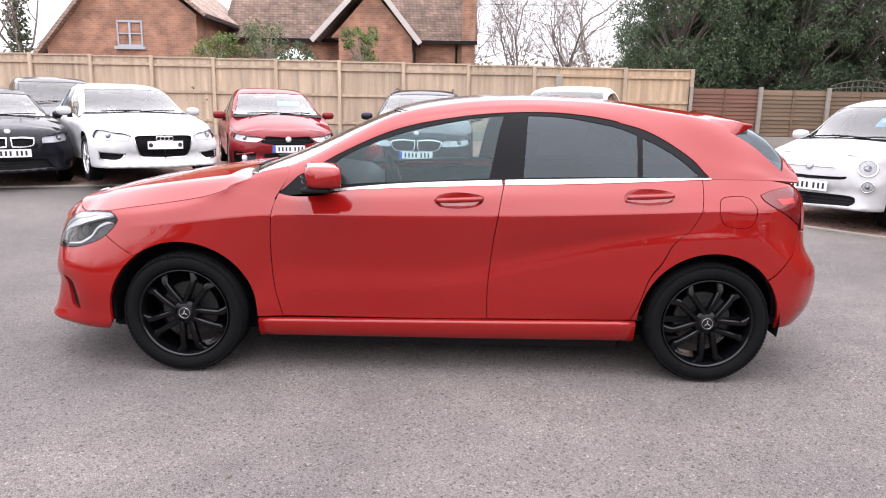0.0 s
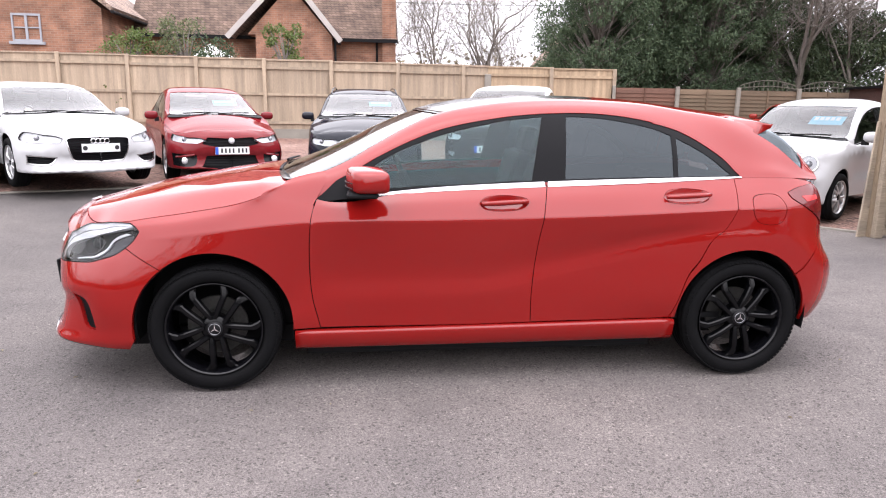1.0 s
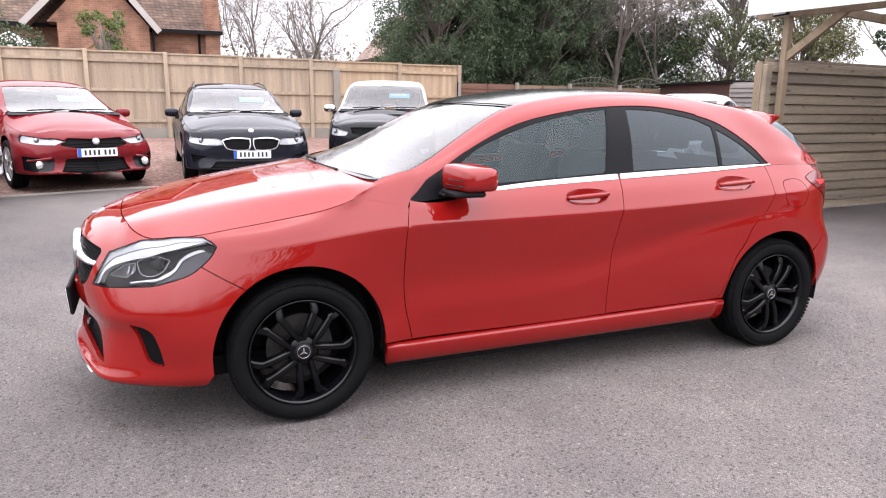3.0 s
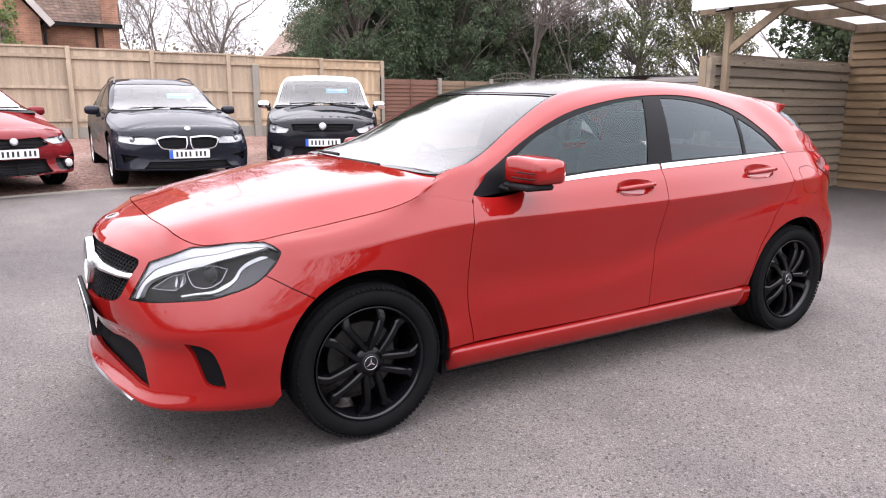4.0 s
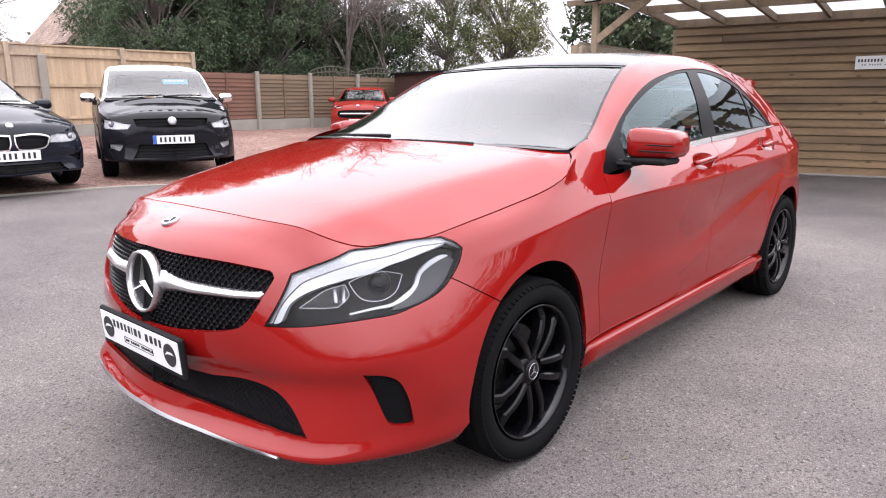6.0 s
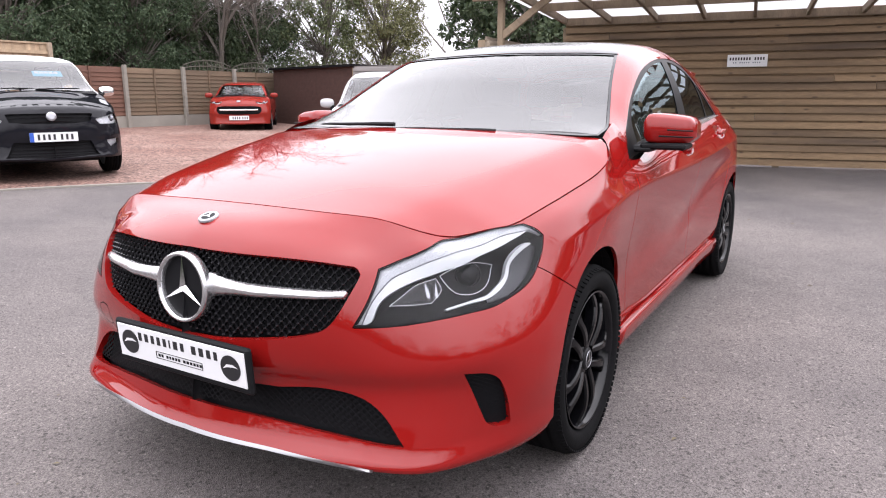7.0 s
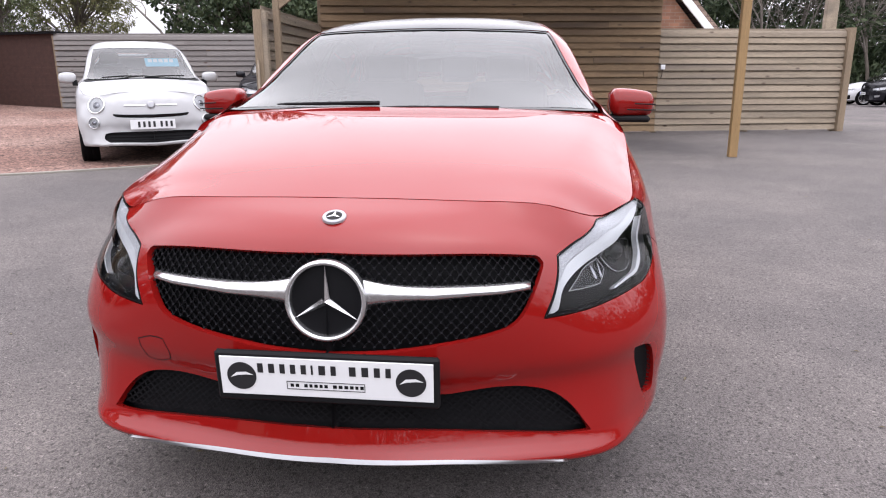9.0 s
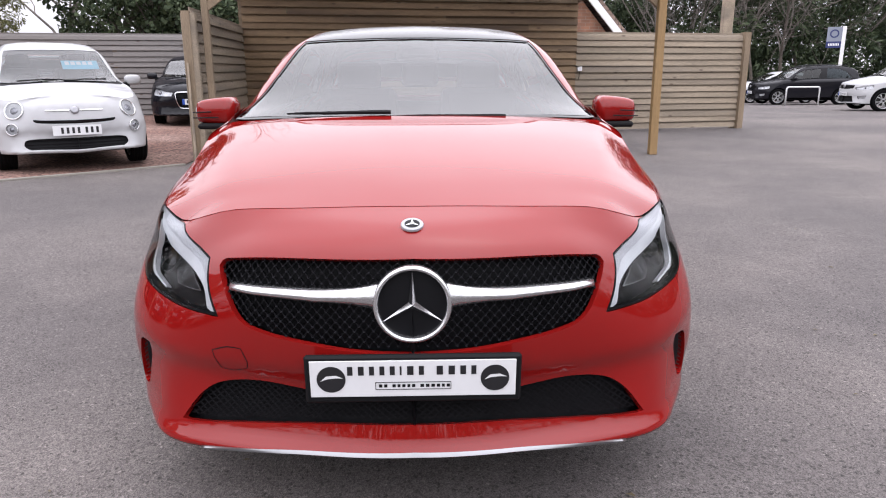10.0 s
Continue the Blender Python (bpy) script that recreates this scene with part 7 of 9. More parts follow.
# door mirrors
for sgn in (-1, 1):
    mir = part("mirror_foot", box(-0.71, -0.60, 0.785, 0.86, 0.948, 0.965, bev=0.006), M["dark"], hatchback, "black mirror foot")
    mir.location.z = 0.010
    if sgn < 0:
        mir.scale = (1, -1, 1)
    bm = bmesh.new()
    rows = []
    for i in range(11):
        q = i / 10
        y = 0.822 + 0.190 * q
        e = (1 - (2 * q - 1) ** 6) ** 0.5 * 0.42 + 0.58
        cx = -0.634 + 0.05 * q
        h0, h1 = 0.980, 1.100 - 0.020 * q**2
        ring = []
        for k in range(16):
            a = 2 * math.pi * k / 16
            ca, sa = math.cos(a), math.sin(a)
            ca, sa = math.copysign(abs(ca) ** 0.42, ca), math.copysign(abs(sa) ** 0.36, sa)
            ring.append(bm.verts.new((cx + 0.086 * e * ca, y, (h0 + h1) / 2 + (h1 - h0) / 2 * e * sa)))
        rows.append(ring)
    for a, b in zip(rows, rows[1:]):
        for k in range(16):
            bm.faces.new((a[k], a[(k + 1) % 16], b[(k + 1) % 16], b[k]))
    bm.faces.new(rows[0])
    bm.faces.new(rows[-1])
    part("mirror_shell", bm, M["red_paint"], mir, "red mirror shell", smooth=True)
    bm = box(-0.705, -0.560, 0.815, 0.990, 0.958, 0.984, bev=0.009)
    part("mirror_base", bm, M["dark"], mir, "black lower mirror edge")
    part("mirror_arm", box(-0.70, -0.59, 0.775, 0.85, 0.952, 0.972, bev=0.006), M["dark"], mir)
    part("mirror_glass", box(-0.548, -0.545, 0.85, 0.995, 0.992, 1.065, bev=0.001), M["chrome"], mir, "mirror glass")
    for z, y0, y1 in ((1.012, 0.89, 1.008), (1.036, 0.92, 1.006)):
        part("indicator", tube([(-0.712 + 0.032 * (k / 8) ** 2.2, y0 + (y1 - y0) * k / 8 + (0.004 if k == 8 else 0), z - 0.004 * k / 8) for k in range(9)], 0.003, 6), M["lamp_grey"], mir, "slim indicator strip in the mirror")

# wipers
for pts, rise in (([(-1.035, 0.52), (-1.056, 0.36), (-1.072, 0.10)], 0.008), ([(-1.083, 0.10), (-1.078, -0.16), (-1.066, -0.36)], -0.004)):
    q = np.stack([np.interp(np.linspace(0, 1, 9), [0, 0.5, 1], np.array(pts)[:, k]) for k in range(2)], 1)
    wv = HB.invert(HB.top, -1.12, 0, 2, 6, [0, 1], np.stack([q[:, 0], -np.abs(q[:, 1])], 1))
    P = HB.top(wv[:, 0], wv[:, 1])
    part("wiper", tube([(p[0], c[1], p[2] + rise) for p, c in zip(P, q)], [0.003, 0.005, 0.006, 0.006, 0.007, 0.007, 0.008, 0.009, 0.009], 6), M["dark"], hatchback, "black windscreen wiper")

# cabin
def seat(x, y, back=0.62):
    s = part("seat", bevel(box(x - 0.25, x + 0.25, y - 0.24, y + 0.24, 0.45, 0.6), 0.05, 2), M["cloth"], hatchback, "black cloth seat")
    part("backrest", bevel(box(-0.06, 0.06, -0.23, 0.23, 0, back), 0.05, 2), M["cloth"], s, m=Matrix.Translation((x + 0.24, y, 0.52)) @ Matrix.Rotation(radians(16), 4, "Y"))
    part("headrest", bevel(box(-0.04, 0.04, -0.13, 0.13, 0, 0.17), 0.03, 2), M["cloth"], s, m=Matrix.Translation((x + 0.43, y, 1.10)) @ Matrix.Rotation(radians(12), 4, "Y"))


seat(0.0, -0.36)
seat(0.0, 0.36)
seat(0.85, 0.0, 0.5)
seat(0.85, -0.42, 0.5)
seat(0.85, 0.42, 0.5)
bm = bmesh.new()
rows = [[bm.verts.new((x, y * (1 if abs(x) < 0.6 else 1), z)) for x, z in ((-1.0, 0.86), (-0.98, 1.0), (-0.78, 1.015), (-0.55, 0.985), (-0.46, 0.93), (-0.46, 0.74))] for y in (-0.70, -0.35, 0, 0.35, 0.70)]
for a, b in zip(rows, rows[1:]):
    for k in range(5):
        bm.faces.new((a[k], a[k + 1], b[k + 1], b[k]))
part("dashboard", bm, M["trim"], hatchback, "dark dashboard top", smooth=True)
part("cabin_floor", box(-0.95, 1.75, -0.78, 0.78, 0.30, 0.33), M["dark"], hatchback)
part("steering_wheel", lathe([(0.165 + 0.014 * math.cos(a), 0.014 * math.sin(a)) for a in np.linspace(0, 2 * math.pi, 9)], 32), M["dark"], hatchback, "black steering wheel", smooth=True,
     m=Matrix.Translation((-0.36, 0.36, 0.93)) @ Matrix.Rotation(radians(90), 4, "Z") @ Matrix.Rotation(radians(-22), 4, "X"))
part("steering_hub", bevel(box(-0.03, 0.03, -0.07, 0.07, -0.06, 0.06), 0.02), M["dark"], hatchback, m=Matrix.Translation((-0.36, 0.36, 0.93)) @ Matrix.Rotation(radians(-22), 4, "Y"))
part("rear_view_mirror", bevel(box(-0.02, 0.02, -0.11, 0.11, -0.035, 0.035), 0.015), M["dark"], hatchback, m=Matrix.Translation((-0.22, 0, 1.30)))
part("sensor_pod", bevel(box(-0.06, 0.05, -0.09, 0.09, -0.02, 0.02), 0.015), M["dark"], hatchback, m=Matrix.Translation((-0.36, 0, 1.33)) @ Matrix.Rotation(radians(-27), 4, "Y"))

# ---- parked cars ----
M["glass_dark"] = glass_like("car_glass", (0.30, 0.33, 0.33))
M["parked_screen"] = glass_like("parked_screen_glass", (0.62, 0.66, 0.67), gloss=0.05, ior=1.62)
M["yellow_white"] = M["plate_white"]
M["lamp_back"] = material("lamp_back", (0.58, 0.58, 0.60), 0.35, metal=0.3, vary=0.35, scale=12)
M["bowl_grey"] = material("lamp_bowl", (0.24, 0.24, 0.26), 0.25, metal=0.5, vary=0.1)
M["sticker"] = material("price_sticker", (0.14, 0.46, 0.62), 0.5, vary=0.1)


def remap(table, x):
    return float(np.interp(x, [a for a, _ in table], [b for _, b in table]))


def variant(spec):
    """Another body from the same construction: lengths, widths and heights moved to those of the car."""
    fx = lambda x: remap(spec["x"], x)
    fg = lambda x: remap(spec["gx"], x)
    fz = lambda z: remap(spec["z"], z)
    k = spec["w"] / 1.784
    blunt = spec.get("blunt", 1.0)
    plan = [(fx(x), w * k) for x, w in PLAN]
    secs = [(fx(x), w * k, [(d * blunt if n < 8 else d, fz(z)) for n, (d, z) in enumerate(rows)]) for x, w, rows in SECTIONS]
    tumble = spec.get("tumble", 1.0)
    gl = []
    for x, rows in GLASSHOUSE:
        y0 = rows[0][0]
        gl.append((fg(x), [((y0 + (y - y0) * tumble) * k if n < 5 else y * k, fz(z)) for n, (y, z) in enumerate(rows)]))
    bc = [(fx(x) if x < -1.3 else fx(-1.3) + (fg(-1.12) - fx(-1.3)) * (x + 1.3) / 0.18 if x < -1.12 else fg(x), fz(z)) for x, z in BONNET_C]
    mx = lambda x: fx(x) if x < -1.35 else fx(-1.35) + (fg(-1.0) - fx(-1.35)) * (x + 1.35) / 0.35
    bc = [(mx(x), fz(z)) for x, z in BONNET_C]
    be = [(mx(x), w * k, fz(z)) for x, w, z in BONNET_E]
    ed = [(mx(x), w * k) for x, w in BONNET_EDGE]
    b = Body(plan, secs, gl, bc, be, ed, ridge=0.0)
    finish_body(b)
    b.mx, b.fg, b.fz, b.k, b.fx = mx, fg, fz, k, fx
    return b


def plain_loop(b, runs, over_middle=False, step=0.03):
    l = loop_of(b, "wrap", runs, step)
    if over_middle:
        l[0, 0], l[-1, 0] = -0.05, -0.05
    return l


def parked_car(name, label, m, paint, spec, group="parked cars"):
    car = thing(name, label, "car", group, m)
    b = variant(spec)
    mid0 = 0.5 * (b.fx(-2.29) + b.fx(2.04))
    UL = b.length
    r = spec["wheel"]
    fa, ra = b.fx(-1.35), b.fx(1.35)
    AR2 = r + 0.055
    low = spec.get("cladding")
    holes, adds = [], []
    for key, pts, mid in spec["front"]:
        l = plain_loop(b, [("f", p) for p in pts], mid, 0.025)
        holes.append(l)
        adds.append((key, l, mid))
    arches = []
    for cx in (fa, ra):
        arches.append(plain_loop(b, [arch_run(cx, r, AR2, -25, 205, 20), ("s", [(cx - AR2 * 0.9, 0.1), (cx + AR2 * 0.9, 0.1)])], step=0.04))
    whole = plain_loop(b, [("uv", [(0, 0.6), (1.0, 0.8), (2.5, 0.9), (4.0, 0.8), (UL, 0.6)]), ("uv", [(UL, 0.6), (UL, 8)]), ("uv", [(UL, 8), (UL * 0.8, 8), (UL * 0.5, 8), (UL * 0.3, 8), (UL * 0.15, 8), (0, 8)]), ("uv", [(0, 8), (0, 0.6)])], step=0.05)
    s = skin(b, "wrap", whole, holes + arches, 0.07, gap=0.002)
    body = skin_part("body", merged(s, mirrored(s)), paint, car)
    ins = skin(b, "wrap", whole, arches, 0.12, push=-0.05, lip=0, gap=0.004)
    skin_part("inner_shell", merged(ins, mirrored(ins)), M["dark"], car)
    # bonnet
    e = b.edge[::3]
    back = curve2([(b.mx(-1.0), 0.775 * b.k), (b.mx(-1.12), 0.55 * b.k), (b.mx(-1.165), 0.3 * b.k), (b.mx(-1.18), 0.0)], 0.06)
    bl = np.concatenate([e, back[1:], np.stack([np.linspace(back[-1][0], e[0][0], 16)[1:-1], np.zeros(14)], 1)])
    bl[:, 1] *= -1
    sb = skin(b, "bonnet", bl, [], 0.08, gap=0.003)
    skin_part("bonnet", merged(sb, mirrored(sb)), paint, car)
    # glasshouse
    g = b.fg
    dlo = loop_of(b, "top", [("uv", [(g(-0.86), 0.12), (g(-0.80), 1.9)]), ("uv", [(g(x), w) for x, w in TOPX] + [(g(1.05), 1.93), (g(1.22), 1.75)]), ("uv", [(g(1.22), 1.75), (g(1.32), 0.9), (g(1.33), 0.12)]), ("uv", [(g(1.33), 0.12), (g(0.3), 0.10), (g(-0.86), 0.12)])], 0.04)
    gl1 = loop_of(b, "top", [("uv", [(g(-0.66), 0.2), (g(-0.52), 1.72), (g(-0.2), 1.84), (g(0.22), 1.86)]), ("uv", [(g(0.22), 1.86), (g(0.18), 0.2)]), ("uv", [(g(0.18), 0.2), (g(-0.66), 0.2)])], 0.04)
    gl2 = loop_of(b, "top", [("uv", [(g(0.36), 0.2), (g(0.39), 1.86)]), ("uv", [(g(0.39), 1.86), (g(0.8), 1.84), (g(1.08), 1.72)]), ("uv", [(g(1.08), 1.72), (g(1.26), 0.6), (g(1.27), 0.2)]), ("uv", [(g(1.27), 0.2), (g(0.36), 0.2)])], 0.04)
    pair("window_surround", skin(b, "top", dlo, [gl1, gl2], 0.08, push=-0.003, gap=0), M["gloss_black"], car)
    pair("side_window", skin(b, "top", gl1, [], 0.1, push=-0.006, lip=0, gap=0), M["glass_dark"], car)
    pair("side_window", skin(b, "top", gl2, [], 0.1, push=-0.006, lip=0, gap=0), M["privacy"], car)
    k = b.k
    wsr = [("t", [(g(-1.085), 0.0), (g(-1.07), 0.31 * k), (g(-1.015), 0.60 * k), (g(-0.955), 0.675 * k)]), ("t", [(g(-0.955), 0.675 * k), (g(-0.78), 0.68 * k)]), ("t", [(g(-0.78), 0.68 * k), (g(-0.56), 0.64 * k), (g(-0.215), 0.57 * k)])]
    nw6 = 6.0
    wsl = [("uv", [(g(-1.085), 6.0), (g(-1.07), 5.1), (g(-1.0), 4.2), (g(-0.93), 3.75)]), ("uv", [(g(-0.93), 3.75), (g(-0.78), 3.55), (g(-0.56), 3.5), (g(-0.215), 3.6)]), ("uv", [(g(-0.215), 3.6), (g(-0.26), 4.3), (g(-0.31), 5.2), (g(-0.335), 6.0)]), ("uv", [(g(-0.335), 6.0), (g(-1.085), 6.0)])]
    ws = loop_of(b, "top", wsl, 0.05)
    sw = skin(b, "top", ws, [], 0.08, push=-0.005, lip=0, gap=0)
    skin_part("windscreen", merged(sw, mirrored(sw)), M["parked_screen"], car)
    rgl = loop_of(b, "top", [("uv", [(g(1.575), 6.0), (g(1.57), 5.0), (g(1.55), 3.9)]), ("uv", [(g(1.55), 3.9), (g(1.80), 3.7)]), ("uv", [(g(1.80), 3.7), (g(1.84), 5.0), (g(1.85), 6.0)]), ("uv", [(g(1.85), 6.0), (g(1.575), 6.0)])], 0.05)
    rg2 = rgl.copy()
    rg2[rg2[:, 1] > 5.99 * 0.12] += (0, 0.05)
    sh = loop_of(b, "top", [("uv", [(g(-0.985), 0.0), (g(-0.868), 0.02)]), ("uv", [(g(-0.868), 0.02), (g(0), 0.02), (g(1.0), 0.0), (g(1.88), 0.0)]), ("uv", [(g(1.88), 0.0), (g(1.88), 6.0)]), ("uv", [(g(1.88), 6.0), (g(-0.335), 6.0)]),
                            ("uv", [(g(-0.335), 6.0), (g(-0.31), 5.2), (g(-0.26), 4.3), (g(-0.215), 3.6)]), ("uv", [(g(-0.215), 3.6), (g(-0.56), 3.5), (g(-0.78), 3.55), (g(-0.93), 3.75)]), ("uv", [(g(-0.93), 3.75), (g(-0.985), 2.0), (g(-0.985), 0.0)])], 0.05)
    ss = skin(b, "top", sh, [dlo, rg2], 0.08, gap=0)
    skin_part("roof_shell", merged(ss, mirrored(ss)), spec.get("roof") or paint, car)
    sr = skin(b, "top", rgl, [], 0.1, push=-0.005, lip=0, gap=0)
    skin_part("rear_window", merged(sr, mirrored(sr)), M["privacy"], car)
    cw = loop_of(b, "top", [("uv", [(g(-1.12), 6.0), (g(-1.12), 4.8), (g(-1.08), 3.6), (g(-1.0), 2.5)]), ("uv", [(g(-1.0), 2.5), (g(-0.93), 3.75)]), ("uv", [(g(-0.93), 3.75), (g(-1.0), 4.2), (g(-1.07), 5.1), (g(-1.085), 6.0)]), ("uv", [(g(-1.085), 6.0), (g(-1.12), 6.0)])], 0.05)
    sc = skin(b, "top", cw, [], 0.08, push=-0.012, lip=0, gap=0)
    skin_part("cowl", merged(sc, mirrored(sc)), M["dark"], car)
    # front fittings
    for key, l, mid in adds:
        halves = (lambda q: merged(q, mirrored(q)),) if mid else (lambda q: q, mirrored)
        if key in ("lamp", "fog"):
            s0 = skin(b, "wrap", l, [], 0.05, push=-0.03, lip=0, gap=-0.003)
            s1 = skin(b, "wrap", l, [], 0.05, push=0.0, lip=0.03, gap=0.002)
            in2 = shrink(l, 0.016)
            for f in (lambda q: q, mirrored):
                lamp_ob = skin_part("headlamp" if key == "lamp" else "fog_lamp", f(s0), M["lamp_back"], car, "clear lamp with a silver reflector")
                skin_part("lens", f((s1[0], [t for t in s1[1] if len(t) == 3], s1[2])), M["lens"], lamp_ob)
                skin_part("rim", f((s1[0], [t for t in s1[1] if len(t) == 4], s1[2])), M["dark"], lamp_ob)
                if key == "lamp":
                    c = l.mean(0)
                    p = b.wrap(np.array([c[0]]), np.array([c[1] / 0.1]))[0]
                    y = p[1] if f is not mirrored else -p[1]
                    part("reflector", lathe([(0.0005, -0.010), (0.022, -0.008), (0.031, 0.0), (0.036, 0.012)], 20), M["bowl_grey"], lamp_ob, smooth=True, m=Matrix.Translation((p[0] + 0.018, y, p[2])) @ Matrix.Rotation(radians(-90), 4, "Z"))
        elif key in ("grille", "intake", "kidney"):
            s0 = skin(b, "wrap", l, [], 0.06, push=-0.035, lip=0, gap=-0.004)
            for f in halves:
                gp = skin_part("grille" if key != "intake" else "air_intake", f(s0), M["mesh_black"], body)
            lo, hi = l.min(0), l.max(0)
            bm = bmesh.new()
            step = spec.get("slat", 0.035) * 1.0
            for c in np.arange(lo[1] + step / 2, hi[1], step):
                us = np.linspace(max(lo[0], 0), hi[0], 24)
                ok = in_loop(l, np.stack([us, np.full(24, c)], 1))
                P = b.wrap(us, np.full(24, c / 0.1))
                for i in range(23):
                    if ok[i] and ok[i + 1]:
                        for sg in (1, -1):
                            a, d = (Vector((q[0] + 0.015, sg * q[1], q[2])) for q in P[i:i + 2])
                            u_ = Vector((0, 0, 0.004))
                            bm.faces.new([bm.verts.new(q) for q in (a - u_, a + u_, d + u_, d - u_)])
            tagged(part("grille_insert", bm, M["gloss_black"] if key != "kidney" else M["lamp_grey"], gp), kind="stuff")
            if key == "kidney" or spec.get("ring"):
                for f in (lambda q: q, mirrored):
                    skin_part("grille_frame", f(skin(b, "wrap", l, [shrink(l, 0.014)], 0.03, push=0.004, lip=0.012, gap=0)), M["satin"], gp, "chrome grille frame")
        elif key in ("black", "chrome", "bar"):
            s0 = skin(b, "wrap", l, [], 0.06, push=0.0, lip=0.01, gap=0)
            for f in halves:
                skin_part("trim_panel" if key == "black" else "chrome_bar", f(s0), M["gloss_black"] if key == "black" else M["satin"], body)
    # plate with bars for its characters
    if spec.get("plate"):
        pz, pw = spec["plate"]
        nose = b.wrap(np.array([0.0]), np.array([np.interp(pz, b.wrap(np.zeros(80), np.linspace(0, 8, 80))[:, 2], np.linspace(0, 8, 80))]))[0]
        pl = part("number_plate", box(-0.012, 0.0, -pw / 2, pw / 2, -0.055, 0.055), M["plate_white"], body, "white plate with dark bars", m=Matrix.Translation((nose[0] - 0.012, 0, pz)))
        if spec.get("blank") is None:
            if spec.get("blue", True):
                part("plate_band", box(-0.0135, -0.012, pw / 2 - 0.045, pw / 2, -0.055, 0.055), material("plate_blue", (0.02, 0.08, 0.4), 0.4), pl)
            yy = pw / 2 - 0.075
            for i in range(7):
                part("plate_bar", box(-0.0135, -0.012, yy - 0.034, yy - 0.008, -0.034, 0.034), M["ink"], pl)
                yy -= 0.056 if i != 3 else 0.08
        else:
            for y in (-pw / 2 + 0.04, pw / 2 - 0.04):
                part("plate_roundel", lathe([(0.0005, -0.0135), (0.03, -0.0135), (0.03, -0.012)], 20, axis="x"), M["ink"], pl, m=Matrix.Translation((0, y, 0)))
    if spec.get("badge"):
        bz, br = spec["badge"]
        v = np.interp(bz, b.wrap(np.zeros(80), np.linspace(0, 8, 80))[:, 2], np.linspace(0, 8, 80))
        n0 = b.wrap(np.zeros(2), np.array([v, v + 0.2]))
        slope = math.degrees(math.atan2(n0[1][0] - n0[0][0], n0[1][2] - n0[0][2]))
        part("badge", lathe([(0.0005, -0.012), (br * 0.6, -0.014), (br, -0.010), (br, 0.01)], 28, axis="x"), M["badge_silver"], body, "round maker's badge", smooth=True, m=Matrix.Translation(n0[0]) @ Matrix.Rotation(radians(slope), 4, "Y"))
    for f in spec.get("extra", ()):
        f(car, b, body)
    # wheels, mirrors, floor, seats
    yw = 0.765 * k + 0.01
    for x in (fa, ra):
        for sd in (-1, 1):
            wheel(car, x, sd * yw, r, r, 0.205, spec.get("rim") or M["rim_silver"], twin=False, detail=False, side=sd)
            bm = bmesh.new()
            ring = []
            for i in range(13):
                a = radians(-12 + 204 * i / 12)
                ring.append([bm.verts.new((x + q * math.cos(a), sd * y * k, r + q * math.sin(a))) for q, y in ((AR2 + 0.005, 0.84), (AR2 + 0.012, 0.5))])
            for p, q in zip(ring, ring[1:]):
                bm.faces.new((p[0], p[1], q[1], q[0]))
            bm.faces.new([q[1] for q in ring])
            part("wheel_housing", bm, M["dark"], car)
    part("underbody", box(b.fx(-1.9), b.fx(1.9), -0.55 * k, 0.55 * k, 0.2, 0.28), M["dark"], car)
    part("cabin_floor", box(b.fx(-0.95), b.fx(1.7), -0.72 * k, 0.72 * k, 0.36, 0.4), M["dark"], car)
    zb = b.fz(0.97)
    for sd in (-1, 1):
        mx0 = g(-0.63)
        bm = bmesh.new()
        bmesh.ops.create_uvsphere(bm, u_segments=14, v_segments=8, radius=1.0)
        for v in bm.verts:
            v.co = Vector((math.copysign(abs(v.co.x) ** 0.7, v.co.x) * 0.075, math.copysign(abs(v.co.y) ** 0.7, v.co.y) * 0.105, math.copysign(abs(v.co.z) ** 0.7, v.co.z) * 0.068))
        mo = part("door_mirror", bm, spec.get("mirror") or paint, car, smooth=True, m=Matrix.Translation((mx0, sd * (0.925 * k + 0.03), zb + 0.07)))
        part("mirror_foot", box(-0.05, 0.05, -0.03, 0.03, -0.1, -0.03), M["dark"], mo, m=Matrix.Translation((0, -sd * 0.08, 0)))
        for xs, yb in ((0.02, 0.37), (0.85, 0.37)):
            st = part("seat", bevel(box(-0.06, 0.06, -0.22, 0.22, 0, b.fz(1.2) - 0.5), 0.04), M["cloth"], car, m=Matrix.Translation((g(xs) + 0.2, sd * yb * k, 0.5)) @ Matrix.Rotation(radians(14), 4, "Y"))
            part("headrest", bevel(box(-0.04, 0.04, -0.12, 0.12, 0, 0.16), 0.03), M["cloth"], st, m=Matrix.Translation((0, 0, b.fz(1.2) - 0.47)))
    part("dashboard", bevel(box(g(-1.0) + 0.05, g(-0.5), -0.66 * k, 0.66 * k, zb - 0.25, zb - 0.01), 0.03), M["trim"], car)
    part("steering_wheel", lathe([(0.165 + 0.013 * math.cos(a), 0.013 * math.sin(a)) for a in np.linspace(0, 2 * math.pi, 7)], 24), M["dark"], car, smooth=True, m=Matrix.Translation((g(-0.4), 0.36 * k, zb - 0.0)) @ Matrix.Rotation(radians(90), 4, "Z") @ Matrix.Rotation(radians(-22), 4, "X"))
    wz = b.top(np.array([g(-1.02)]), np.array([5.5]))[0][2]
    for y0, y1 in ((0.52, -0.05), (-0.02, -0.55)):
        part("wiper", tube([(g(-1.06), y0 * k, wz - 0.012), (g(-1.04), (y0 + y1) / 2 * k, wz + 0.002), (g(-1.0), y1 * k, wz + 0.0)], 0.009, 5), M["dark"], car)
